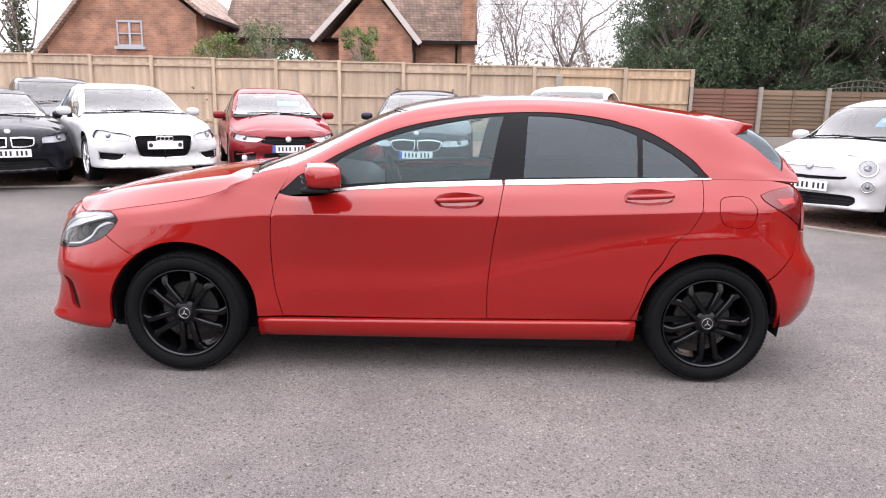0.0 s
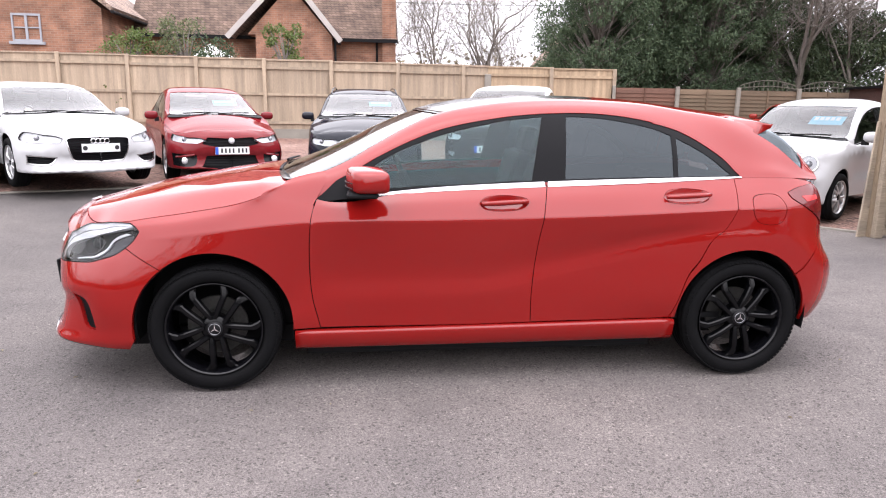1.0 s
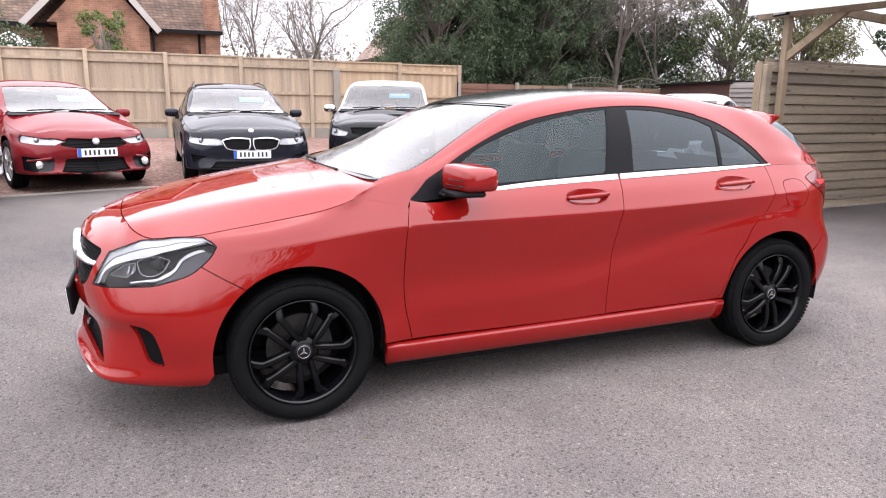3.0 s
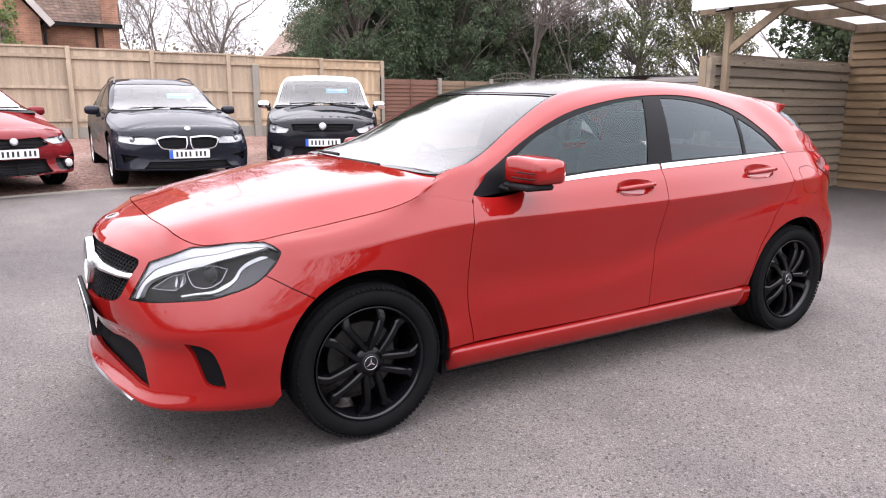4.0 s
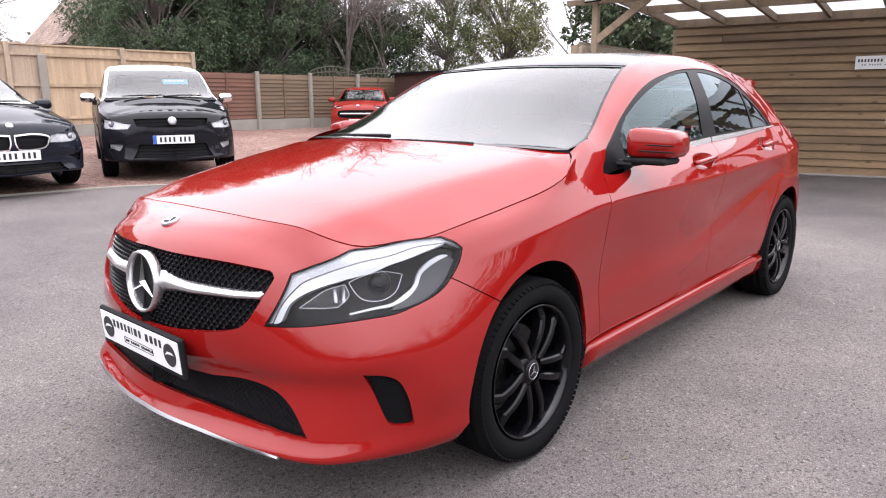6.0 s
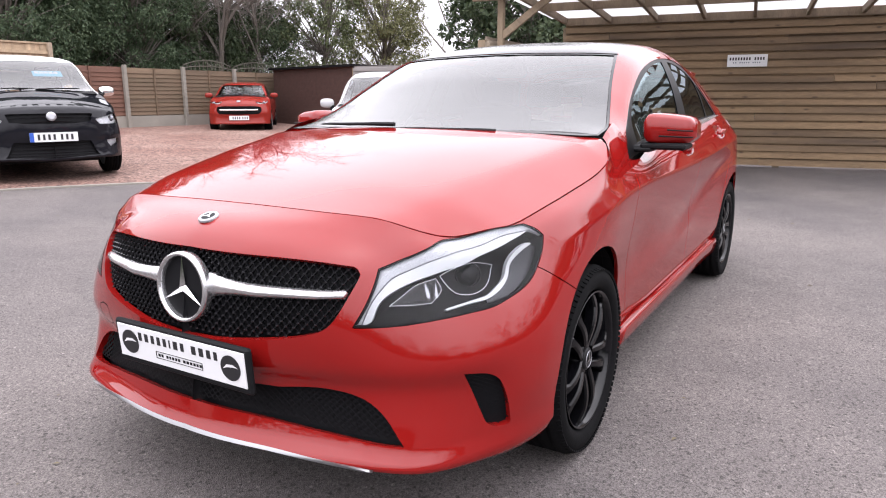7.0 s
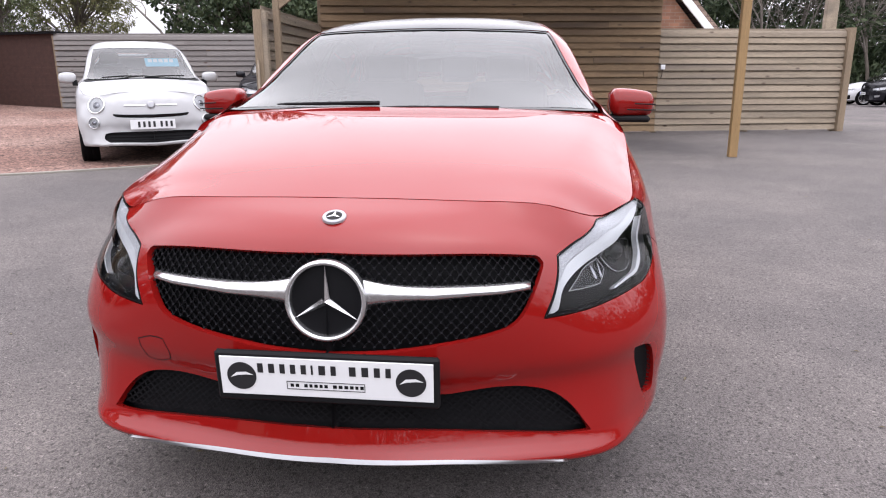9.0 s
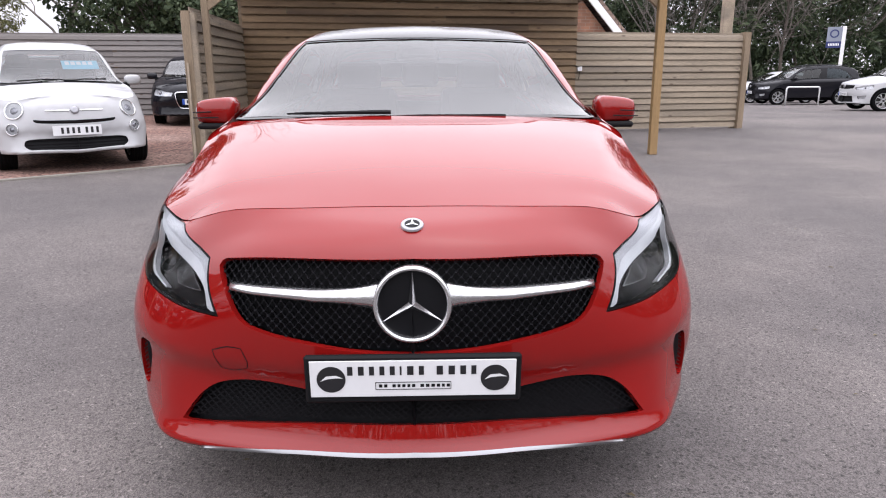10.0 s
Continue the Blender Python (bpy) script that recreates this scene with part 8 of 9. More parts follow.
    if spec.get("sticker"):
        sy, sz, sw_, sh_ = spec["sticker"]
        xs = g(-0.62) + 0.07
        st = part("price_sticker", box(0, 0.002, -sw_ / 2, sw_ / 2, -sh_ / 2, sh_ / 2), M["sticker"], car, "pale blue price sticker inside the windscreen", m=Matrix.Translation((xs, sy, sz)) @ Matrix.Rotation(radians(58), 4, "Y"))
        for i in range(5):
            part("sticker_bar", box(-0.002, 0.0, sw_ * (0.36 - 0.16 * i) - 0.03, sw_ * (0.36 - 0.16 * i) + 0.02, 0.0, sh_ * 0.38), M["plate_white"], st)
    return car


def at(x, y, hx, hy, nose, lift=0.0):
    """A pose that puts a car's nose over (x, y), heading along (hx, hy)."""
    return Matrix.Translation((x, y, gz(x - hx * 1.5, y - hy * 1.5) + lift)) @ Matrix.Rotation(math.atan2(-hy, -hx), 4, "Z") @ Matrix.Translation((-nose, 0, 0))


def zmap(roof, belt=1.05, hood=0.87, low=0.2):
    return [(0.0, low - 0.2), (0.2, low), (0.87, hood), (1.05, belt), (1.456, roof)]


def xs_(front, wb, rear):
    h = wb / 2
    return [(-2.29, -h - front), (-1.35, -h), (1.35, h), (2.04, h + rear)]


WHITE = car_paint("white_car_paint", (0.40, 0.40, 0.41), 0.6, 1.42)
BLACK = car_paint("black_car_paint", (0.009, 0.009, 0.012), 0.6, 1.42)
NAVY = car_paint("dark_blue_car_paint", (0.010, 0.011, 0.017), 0.6, 1.42)
DEEPRED = car_paint("deep_red_car_paint", (0.13, 0.009, 0.012), 0.6, 1.42)
ORANGE = car_paint("orange_red_car_paint", (0.19, 0.018, 0.013), 0.6, 1.42)
GREY = car_paint("grey_car_paint", (0.06, 0.06, 0.065), 0.6, 1.42)

saloon = dict(x=xs_(0.90, 2.81, 0.99), gx=[(-1.12, -0.98), (-0.3, -0.12), (0.6, 0.8), (1.34, 1.35), (1.88, 2.0)], z=zmap(1.43, 0.98, 0.84), w=1.82, wheel=0.33, plate=(0.545, 0.48), blank=True, badge=None, slat=0.028, ring=True,
              front=[("lamp", [[(0.43, 0.665), (0.62, 0.715), (0.78, 0.748), (0.87, 0.748)], [(0.87, 0.748), (0.87, 0.665), (0.74, 0.612), (0.47, 0.605)], [(0.47, 0.605), (0.43, 0.665)]], False),
                     ("grille", [[(-0.02, 0.70), (0.28, 0.698), (0.375, 0.685), (0.40, 0.65)], [(0.40, 0.65), (0.375, 0.50), (0.335, 0.40), (0.29, 0.365)], [(0.29, 0.365), (-0.02, 0.355)]], True),
                     ("intake", [[(0.50, 0.43), (0.82, 0.46)], [(0.82, 0.46), (0.82, 0.345)], [(0.82, 0.345), (0.60, 0.33), (0.50, 0.43)]], False)])


def rings(car, b, body):
    nose = b.wrap(np.array([0.0]), np.array([5.0]))[0]
    for y in (-0.085, -0.028, 0.028, 0.085):
        part("badge_ring", lathe([(0.030 + 0.005 * math.cos(a), 0.005 * math.sin(a)) for a in np.linspace(0, 2 * math.pi, 7)], 20, axis="x"), M["chrome"], body, smooth=True, m=Matrix.Translation((nose[0] - 0.008, y, 0.635)))


saloon["extra"] = [rings]
parked_car("saloon", "white four-door saloon with a tall black grille on gravel", at(-4.05, 5.57, 0.61, -0.79, -2.305, 0.09), WHITE, saloon)

family = dict(x=xs_(0.92, 2.595, 0.78), gx=[(-1.12, -1.15), (-0.3, -0.15), (0.6, 0.65), (1.34, 1.35), (1.88, 1.95)], z=zmap(1.47, 1.02, 0.80), w=1.77, wheel=0.325, plate=(0.500, 0.50), badge=(0.645, 0.045), sticker=(-0.25, 1.2, 0.4, 0.16),
             front=[("lamp", [[(0.36, 0.655), (0.60, 0.690), (0.80, 0.745)], [(0.80, 0.745), (0.83, 0.670), (0.70, 0.615), (0.48, 0.600)], [(0.48, 0.600), (0.36, 0.655)]], False),
                    ("grille", [[(-0.02, 0.675), (0.20, 0.685), (0.335, 0.690)], [(0.335, 0.690), (0.42, 0.600)], [(0.42, 0.600), (0.22, 0.560), (-0.02, 0.555)]], True),
                    ("intake", [[(-0.02, 0.430), (0.36, 0.420)], [(0.36, 0.420), (0.44, 0.260)], [(0.44, 0.260), (0.2, 0.220), (-0.02, 0.220)]], True),
                    ("black", [[(0.50, 0.430), (0.82, 0.460)], [(0.82, 0.460), (0.81, 0.280)], [(0.81, 0.280), (0.56, 0.270), (0.50, 0.430)]], False)])


def fogs(car, b, body):
    for sd in (-1, 1):
        part("fog_lamp", lathe([(0.0005, -0.02), (0.035, -0.018), (0.048, -0.008), (0.055, 0.01)], 20, axis="x"), M["lamp_silver"], body, "round fog lamp", smooth=True, m=Matrix.Translation((b.fx(-2.12), sd * 0.66, 0.35)) @ Matrix.Rotation(radians(sd * 30), 4, "Z"))
        part("corner_strip", tube([(b.fx(-2.17), sd * 0.53, 0.435), (b.fx(-2.1), sd * 0.66, 0.415), (b.fx(-1.98), sd * 0.77, 0.40)], 0.016, 6), DEEPRED, body)


family["extra"] = [fogs]
parked_car("hatchback", "deep red family hatchback with a black grille on gravel", at(-2.55, 6.66, 0.36, -0.93, family["x"][0][1]), DEEPRED, family)

estate = dict(x=xs_(0.86, 2.975, 1.10), gx=[(-1.12, -1.05), (-0.3, -0.05), (0.6, 1.0), (1.34, 2.0), (1.88, 2.5)], z=zmap(1.50, 1.02, 0.82), w=1.868, wheel=0.34, plate=(0.440, 0.52), badge=(0.775, 0.04), sticker=(-0.28, 1.22, 0.4, 0.15), blunt=0.7,
              front=[("lamp", [[(0.40, 0.640), (0.62, 0.675), (0.84, 0.695)], [(0.84, 0.695), (0.85, 0.620), (0.66, 0.575), (0.40, 0.575)], [(0.40, 0.575), (0.40, 0.640)]], False),
                     ("kidney", [[(0.018, 0.670), (0.20, 0.685), (0.35, 0.668), (0.405, 0.640)], [(0.405, 0.640), (0.345, 0.520), (0.18, 0.492), (0.045, 0.498)], [(0.045, 0.498), (0.018, 0.570), (0.018, 0.670)]], False),
                     ("intake", [[(-0.02, 0.340), (0.50, 0.340)], [(0.50, 0.340), (0.60, 0.240)], [(0.60, 0.240), (-0.02, 0.230)]], True),
                     ("intake", [[(0.60, 0.410), (0.82, 0.440)], [(0.82, 0.440), (0.80, 0.320)], [(0.80, 0.320), (0.60, 0.410)]], False)])


def rails(car, b, body):
    for sd in (-1, 1):
        pts = [b.top(np.array([b.fg(x)]), np.array([3.6]))[0] for x in np.linspace(-0.15, 1.25, 10)]
        part("roof_rail", tube([(p[0], sd * p[1], p[2] + (0.045 if 0 < i < 9 else 0.0)) for i, p in enumerate(pts)], 0.015, 6), M["gloss_black"], car)


estate["extra"] = [rails]
parked_car("estate_car", "dark blue-black estate car with twin chrome-framed grilles", at(-0.55, 6.62, 0.0, -1.0, estate["x"][0][1]), NAVY, estate)

suv = dict(x=xs_(0.84, 2.60, 0.76), gx=[(-1.12, -1.15), (-0.3, -0.42), (0.6, 0.75), (1.34, 1.5), (1.88, 1.98)], z=zmap(1.60, 1.09, 0.92, 0.22), w=1.795, wheel=0.34, plate=(0.530, 0.52), badge=(0.775, 0.055), roof=M["roof_white"], mirror=M["chrome"], sticker=(-0.25, 1.32, 0.36, 0.14), blunt=0.6, tumble=0.75,
           front=[("lamp", [[(0.50, 0.730), (0.70, 0.780), (0.85, 0.840)], [(0.85, 0.840), (0.86, 0.720), (0.74, 0.670), (0.55, 0.670)], [(0.55, 0.670), (0.50, 0.730)]], False),
                  ("grille", [[(-0.02, 0.810), (0.30, 0.805), (0.47, 0.800)], [(0.47, 0.800), (0.44, 0.710)], [(0.44, 0.710), (0.2, 0.690), (-0.02, 0.690)]], True),
                  ("intake", [[(-0.02, 0.470), (0.42, 0.470)], [(0.42, 0.470), (0.52, 0.290)], [(0.52, 0.290), (-0.02, 0.270)]], True),
                  ("fog", [[(0.62, 0.470), (0.74, 0.480), (0.80, 0.500)], [(0.80, 0.500), (0.79, 0.420)], [(0.79, 0.420), (0.66, 0.390), (0.62, 0.470)]], False)])
parked_car("compact_suv", "black compact off-roader with chrome mirrors on gravel", at(1.43, 6.82, -0.36, -0.93, suv["x"][0][1]), BLACK, suv)

city = dict(x=xs_(0.63, 2.30, 0.62), gx=[(-1.12, -0.95), (-0.3, -0.28), (0.6, 0.5), (1.34, 1.12), (1.88, 1.68)], z=zmap(1.49, 1.0, 0.86, 0.2), w=1.627, wheel=0.29, plate=(0.475, 0.50), badge=(0.70, 0.045), blunt=0.9, blue=False, sticker=(-0.28, 1.2, 0.42, 0.2),
            front=[("intake", [[(-0.02, 0.385), (0.40, 0.385), (0.52, 0.37)], [(0.52, 0.37), (0.54, 0.32), (0.48, 0.27)], [(0.48, 0.27), (-0.02, 0.255)]], True),
                   ("black", [[(-0.02, 0.585), (0.30, 0.59), (0.42, 0.60)], [(0.42, 0.60), (0.40, 0.57), (0.2, 0.555), (-0.02, 0.55)]], True)])


def round_lamps(car, b, body):
    for sd in (-1, 1):
        for y, z, r, n in ((0.585, 0.70, 0.10, "headlamp"), (0.63, 0.50, 0.062, "fog_lamp")):
            i = b.invert(b.wrap, 0.0, b.u_side[0] + 0.3, 0, 8, [1, 2], [(-y, z)])[0]
            P = b.wrap(np.array([i[0], i[0] + 0.01, i[0]]), np.array([i[1], i[1], i[1] + 0.1]))
            nn = Vector(np.cross(P[1] - P[0], P[2] - P[0])).normalized()
            if nn.x > 0:
                nn = -nn
            mm = Matrix.Translation(Vector(P[0]) + nn * 0.008) @ nn.to_track_quat("-Y", "Z").to_matrix().to_4x4()
            if sd > 0:
                mm = Matrix.Diagonal((1, -1, 1, 1)) @ mm @ Matrix.Diagonal((-1, 1, 1, 1)) @ Matrix.Diagonal((1, 1, 1, 1))
            lp = part(n, lathe([(r * 1.06, 0.03), (r * 1.08, -0.002), (r * 1.0, -0.008), (r * 0.92, -0.004), (r * 0.86, 0.02), (0.0005, 0.025)], 28), M["satin"], body, "round lamp in a chrome ring", smooth=True, m=mm)
            part("lens", lathe([(0.0005, -0.016), (r * 0.5, -0.012), (r * 0.93, 0.0)], 28), M["lens"], lp, smooth=True)
            part("bulb_bowl", lathe([(0.0005, -0.004), (r * 0.38, 0.0), (r * 0.45, 0.015)], 20), M["bowl_grey"], lp, smooth=True)
    for sd in (-1, 1):
        nose = b.wrap(np.array([0.06, 0.16, 0.30]), np.array([5.6, 5.6, 5.6]))
        part("whisker_bar", tube([(p[0] - 0.006, sd * p[1], 0.695) for p in nose], 0.008, 6), M["chrome"], body)


city["extra"] = [round_lamps]
parked_car("city_car", "small white retro city car with round headlamps beside the carport", at(4.20, 3.93, -0.84, -0.54, city["x"][0][1]), WHITE, city)

mini = dict(x=xs_(0.66, 2.34, 0.43), gx=[(-1.12, -1.1), (-0.3, -0.42), (0.6, 0.5), (1.34, 1.12), (1.88, 1.52)], z=zmap(1.31, 0.93, 0.81, 0.17), w=1.63, wheel=0.28, plate=(0.36, 0.50), badge=(0.79, 0.05), blunt=0.8, blue=False,
            front=[("lamp", [[(0.42, 0.80), (0.58, 0.86), (0.72, 0.90)], [(0.72, 0.90), (0.74, 0.80), (0.60, 0.72), (0.46, 0.74)], [(0.46, 0.74), (0.42, 0.80)]], False),
                   ("intake", [[(-0.02, 0.66), (0.35, 0.66), (0.55, 0.64)], [(0.55, 0.64), (0.58, 0.55), (0.50, 0.46)], [(0.50, 0.46), (-0.02, 0.44)]], True)])


def mouth_bar(car, b, body):
    P = b.wrap(np.linspace(0, 0.5, 8), np.full(8, 4.0))
    for sd in (-1, 1):
        part("chrome_bar", tube([(p[0] + 0.0, sd * p[1], 0.56) for p in P], 0.022, 6), M["satin"], body)


mini["extra"] = [mouth_bar]
parked_car("city_car", "small orange-red city car parked before the low fence", at(9.75, 12.5, -0.751, -0.660, mini["x"][0][1], -0.05), ORANGE, mini)

coupe = dict(x=xs_(0.80, 2.69, 0.85), gx=[(-1.12, -1.0), (-0.3, -0.1), (0.6, 0.75), (1.34, 1.35), (1.88, 1.95)], z=zmap(1.42, 1.0, 0.86), w=1.80, wheel=0.33, plate=(0.50, 0.52), badge=(0.80, 0.04), blue=False, blunt=0.8,
             front=[("lamp", [[(0.42, 0.70), (0.62, 0.74), (0.80, 0.77)], [(0.80, 0.77), (0.82, 0.69), (0.66, 0.64), (0.42, 0.63)], [(0.42, 0.63), (0.42, 0.70)]], False),
                    ("kidney", [[(0.02, 0.72), (0.18, 0.725), (0.32, 0.71)], [(0.32, 0.71), (0.30, 0.60), (0.16, 0.575), (0.03, 0.58)], [(0.03, 0.58), (0.02, 0.72)]], False),
                    ("intake", [[(-0.02, 0.41), (0.45, 0.41)], [(0.45, 0.41), (0.55, 0.28)], [(0.55, 0.28), (-0.02, 0.27)]], True)])
parked_car("hatchback", "black sporty hatchback with chrome-framed twin grilles", at(-6.15, 5.35, 0.64, -0.77, coupe["x"][0][1]), BLACK, coupe)
parked_car("compact_suv", "dark grey tall car at the end of the row", at(-7.0, 8.6, 0.6, -0.8, suv["x"][0][1]), GREY, {**suv, "sticker": None, "roof": None, "mirror": None})

oct_ = {**saloon, "front": saloon["front"][:2], "blank": None, "extra": [], "plate": (0.50, 0.52)}
parked_car("saloon", "black saloon parked behind the wall end", at(10.4, 4.55, -0.97, -0.25, oct_["x"][0][1]), BLACK, oct_)

# ---- trees and shrubs ----
M["bark"] = material("bark", (0.10, 0.085, 0.07), 0.9, vary=0.35, scale=3, fine=30, bump=0.4)
M["twig"] = material("twig", (0.15, 0.13, 0.115), 0.9, vary=0.3)


def leaf_paint(name, a, b):
    mt = bpy.data.materials.new(name)
    mt.use_nodes = True
    n, l = mt.node_tree.nodes, mt.node_tree.links
    p = n["Principled BSDF"]
    p.inputs["Roughness"].default_value, p.inputs["Specular IOR Level"].default_value = 0.55, 0.2
    g, mx = n.new("ShaderNodeNewGeometry"), n.new("ShaderNodeMix")
    mx.data_type = "RGBA"
    mx.inputs["A"].default_value, mx.inputs["B"].default_value = (*a, 1), (*b, 1)
    l.new(g.outputs["Random Per Island"], mx.inputs["Factor"])
    l.new(mx.outputs["Result"], p.inputs["Base Color"])
    tr, ad = n.new("ShaderNodeBsdfTranslucent"), n.new("ShaderNodeMixShader")
    l.new(mx.outputs["Result"], tr.inputs[0])
    ad.inputs[0].default_value = 0.25
    l.new(p.outputs[0], ad.inputs[1])
    l.new(tr.outputs[0], ad.inputs[2])
    l.new(ad.outputs[0], n["Material Output"].inputs[0])
    return mt


M["leaf_dark"] = leaf_paint("evergreen_leaf", (0.030, 0.050, 0.028), (0.090, 0.122, 0.066))
M["leaf_mid"] = leaf_paint("bamboo_leaf", (0.055, 0.075, 0.035), (0.15, 0.165, 0.08))
M["leaf_ivy"] = leaf_paint("ivy_leaf", (0.033, 0.050, 0.028), (0.09, 0.115, 0.06))
M["leaf_pale"] = leaf_paint("pale_bamboo_leaf", (0.09, 0.10, 0.045), (0.21, 0.20, 0.10))
M["leaf_dry"] = leaf_paint("dry_leaf", (0.10, 0.08, 0.05), (0.17, 0.14, 0.09))
M["leaf_bright"] = leaf_paint("shrub_leaf", (0.06, 0.10, 0.025), (0.14, 0.17, 0.06))


def leaves(name, rng, clumps, per, size, parent, mt, droop=0.3, slim=0.32):
    """Many single leaves gathered in clumps; each clump is (x, y, z, radius)."""
    c = np.array(clumps)
    k = np.repeat(np.arange(len(c)), per)
    n = len(k)
    d = rng.normal(size=(n, 3))
    d /= np.linalg.norm(d, axis=1)[:, None]
    rad = c[k, 3] * rng.uniform(0.35, 1.0, n) ** 0.5
    p = c[k, :3] + d * rad[:, None] * (1, 1, 0.85)
    t = rng.normal(size=(n, 3)) + d * 0.7
    t[:, 2] -= droop
    t /= np.linalg.norm(t, axis=1)[:, None]
    s = np.cross(t, rng.normal(size=(n, 3)))
    s /= np.linalg.norm(s, axis=1)[:, None]
    L = size * rng.uniform(0.6, 1.3, n)[:, None]
    v = np.stack([p, p + t * L * 0.5 + s * L * slim, p + t * L, p + t * L * 0.5 - s * L * slim], 1).reshape(-1, 3)
    f = np.arange(n * 4).reshape(-1, 4)
    me = bpy.data.meshes.new(name)
    me.from_pydata(v.tolist(), [], f.tolist())
    me.materials.append(mt)
    ob = part(name, me, None, parent)
    return ob


def limb_points(rng, start, way, length, bend, n=6):
    p, d = Vector(start), Vector(way).normalized()
    out = [tuple(p)]
    for i in range(n):
        d = (d + Vector(rng.normal(size=3)) * bend).normalized()
        p = p + d * length / n
        out.append(tuple(p))
    return out, d


def bare_tree(x, y, height, seed, label, spread=0.55, levels=4, ivy=False, trunk=0.16):
    rng = np.random.default_rng(seed)
    t = thing("tree", label, "tree", "trees behind the yard", Matrix.Translation((x, y, gz(x, y) - 0.05)))
    bm_t, bm_l = bmesh.new(), bmesh.new()
    tp, d = limb_points(rng, (0, 0, 0), (rng.normal() * 0.05, rng.normal() * 0.05, 1), height * 0.55, 0.08, 8)
    tube(tp, [trunk * (1 - 0.6 * i / 8) for i in range(9)], 8, bm_t)
    part("trunk", bm_t, M["bark"], t, smooth=True)

    def grow(start, way, length, r, level):
        pts, d2 = limb_points(rng, start, way, length, 0.16, 5)
        tube(pts, [max(r * (1 - 0.65 * i / 5), 0.004) for i in range(6)], 5 if level < 2 else 3, bm_l, cap=False)
        if level >= levels:
            return
        for k in range(rng.integers(3, 6)):
            i = rng.integers(1, 6)
            a = Vector(pts[i])
            q = Vector(rng.normal(size=3))
            w = (d2 * 0.55 + q.normalized() * 0.75 + Vector((0, 0, 0.25))).normalized()
            grow(a, w, length * rng.uniform(0.45, 0.72), r * 0.5, level + 1)
    for i in range(8):
        s = Vector(tp[min(8, 3 + i % 6)])
        a = rng.uniform(0, 2 * math.pi)
        grow(s, Vector((math.cos(a) * spread, math.sin(a) * spread, 1.0)), height * rng.uniform(0.3, 0.5), trunk * 0.42, 1)
    part("branching", bm_l, M["twig"], t, "bare winter branches")
    if ivy:
        leaves("ivy", rng, [(*(np.array(p) + rng.normal(size=3) * 0.1), 0.4) for p in tp for _ in range(3)], 90, 0.14, t, M["leaf_ivy"])
    return t


def leafy_tree(x, y, height, width, seed, label, mt, clumps=90, per=60, size=0.2, name="tree", base=0.15, slim=0.32, droop=0.3):
    rng = np.random.default_rng(seed)
    t = thing(name, label, "tree" if name == "tree" else "shrub", "trees behind the yard", Matrix.Translation((x, y, gz(x, y) - 0.05)))
    bm = bmesh.new()
    tp, _ = limb_points(rng, (0, 0, 0), (0, 0, 1), height * 0.85, 0.06, 7)
    tube(tp, [0.13 * height / 6 * (1 - 0.8 * i / 7) for i in range(8)], 7, bm)
    part("trunk", bm, M["bark"], t, smooth=True)
    cl, bl = [], bmesh.new()
    for i in range(clumps):
        h = base + (1 - base) * rng.uniform(0, 1) ** 0.85
        lim = width * 0.5 * (0.55 + 0.6 * math.sin(math.pi * min(1, 0.15 + 0.8 * h)))
        a, r = rng.uniform(0, 2 * math.pi), lim * rng.uniform(0.3, 1.0) ** 0.6
        c = (math.cos(a) * r, math.sin(a) * r, h * height + rng.normal() * 0.15)
        cl.append((*c, rng.uniform(0.28, 0.6) * width / 4))
        s = Vector(tp[min(7, int(h * 6))])
        tube([tuple(s), tuple(s.lerp(Vector(c), 0.6) + Vector((0, 0, 0.1))), c], [0.03, 0.018, 0.008], 4, bl, cap=False)
    part("branching", bl, M["twig"], t)
    leaves("crown", rng, cl, per, size, t, mt, droop, slim)
    return t


# dense evergreen screen behind the low fence
for i, (x, y, h, w) in enumerate([(6.9, 17.6, 6.4, 3.4), (8.9, 18.2, 7.2, 3.6), (10.6, 17.5, 6.6, 3.2), (8.0, 20.5, 8.2, 4.2), (11.5, 20.0, 7.6, 4.0)]):
    leafy_tree(x, y, h, w, 20 + i, "dense dark evergreen with narrow drooping leaves", M["leaf_dark"], 220, 260, 0.12, slim=0.13, droop=1.0)
for i, (x, y, h, w, mt) in enumerate([(13.0, 18.4, 4.4, 3.4, "leaf_ivy"), (15.2, 17.6, 4.0, 3.4, "leaf_ivy"), (17.2, 16.2, 6.4, 3.2, "leaf_mid"), (19.3, 14.6, 6.0, 3.0, "leaf_pale"), (14.5, 21.8, 6.6, 3.8, "leaf_dry")]):
    leafy_tree(x, y, h, w, 40 + i, "tall bamboo-like evergreen screen beyond the fence" if mt != "leaf_dry" else "brown winter thicket behind the evergreens", M[mt], 140, 140 if mt != "leaf_dry" else 60, 0.15, slim=0.13, droop=0.8)
for i, (x, y, h, w) in enumerate([(21.5, 10.5, 6.2, 4.0), (23.5, 8.0, 5.8, 4.0), (19.8, 6.2, 4.6, 3.6), (24.0, 4.0, 5.6, 4.0), (27, 1.0, 6.5, 4.6), (21.0, 9.0, 7.6, 4.2)]):
    leafy_tree(x, y, h, w, 60 + i, "ivy-clad evergreen beyond the board wall", M["leaf_ivy"], 120, 110, 0.17)
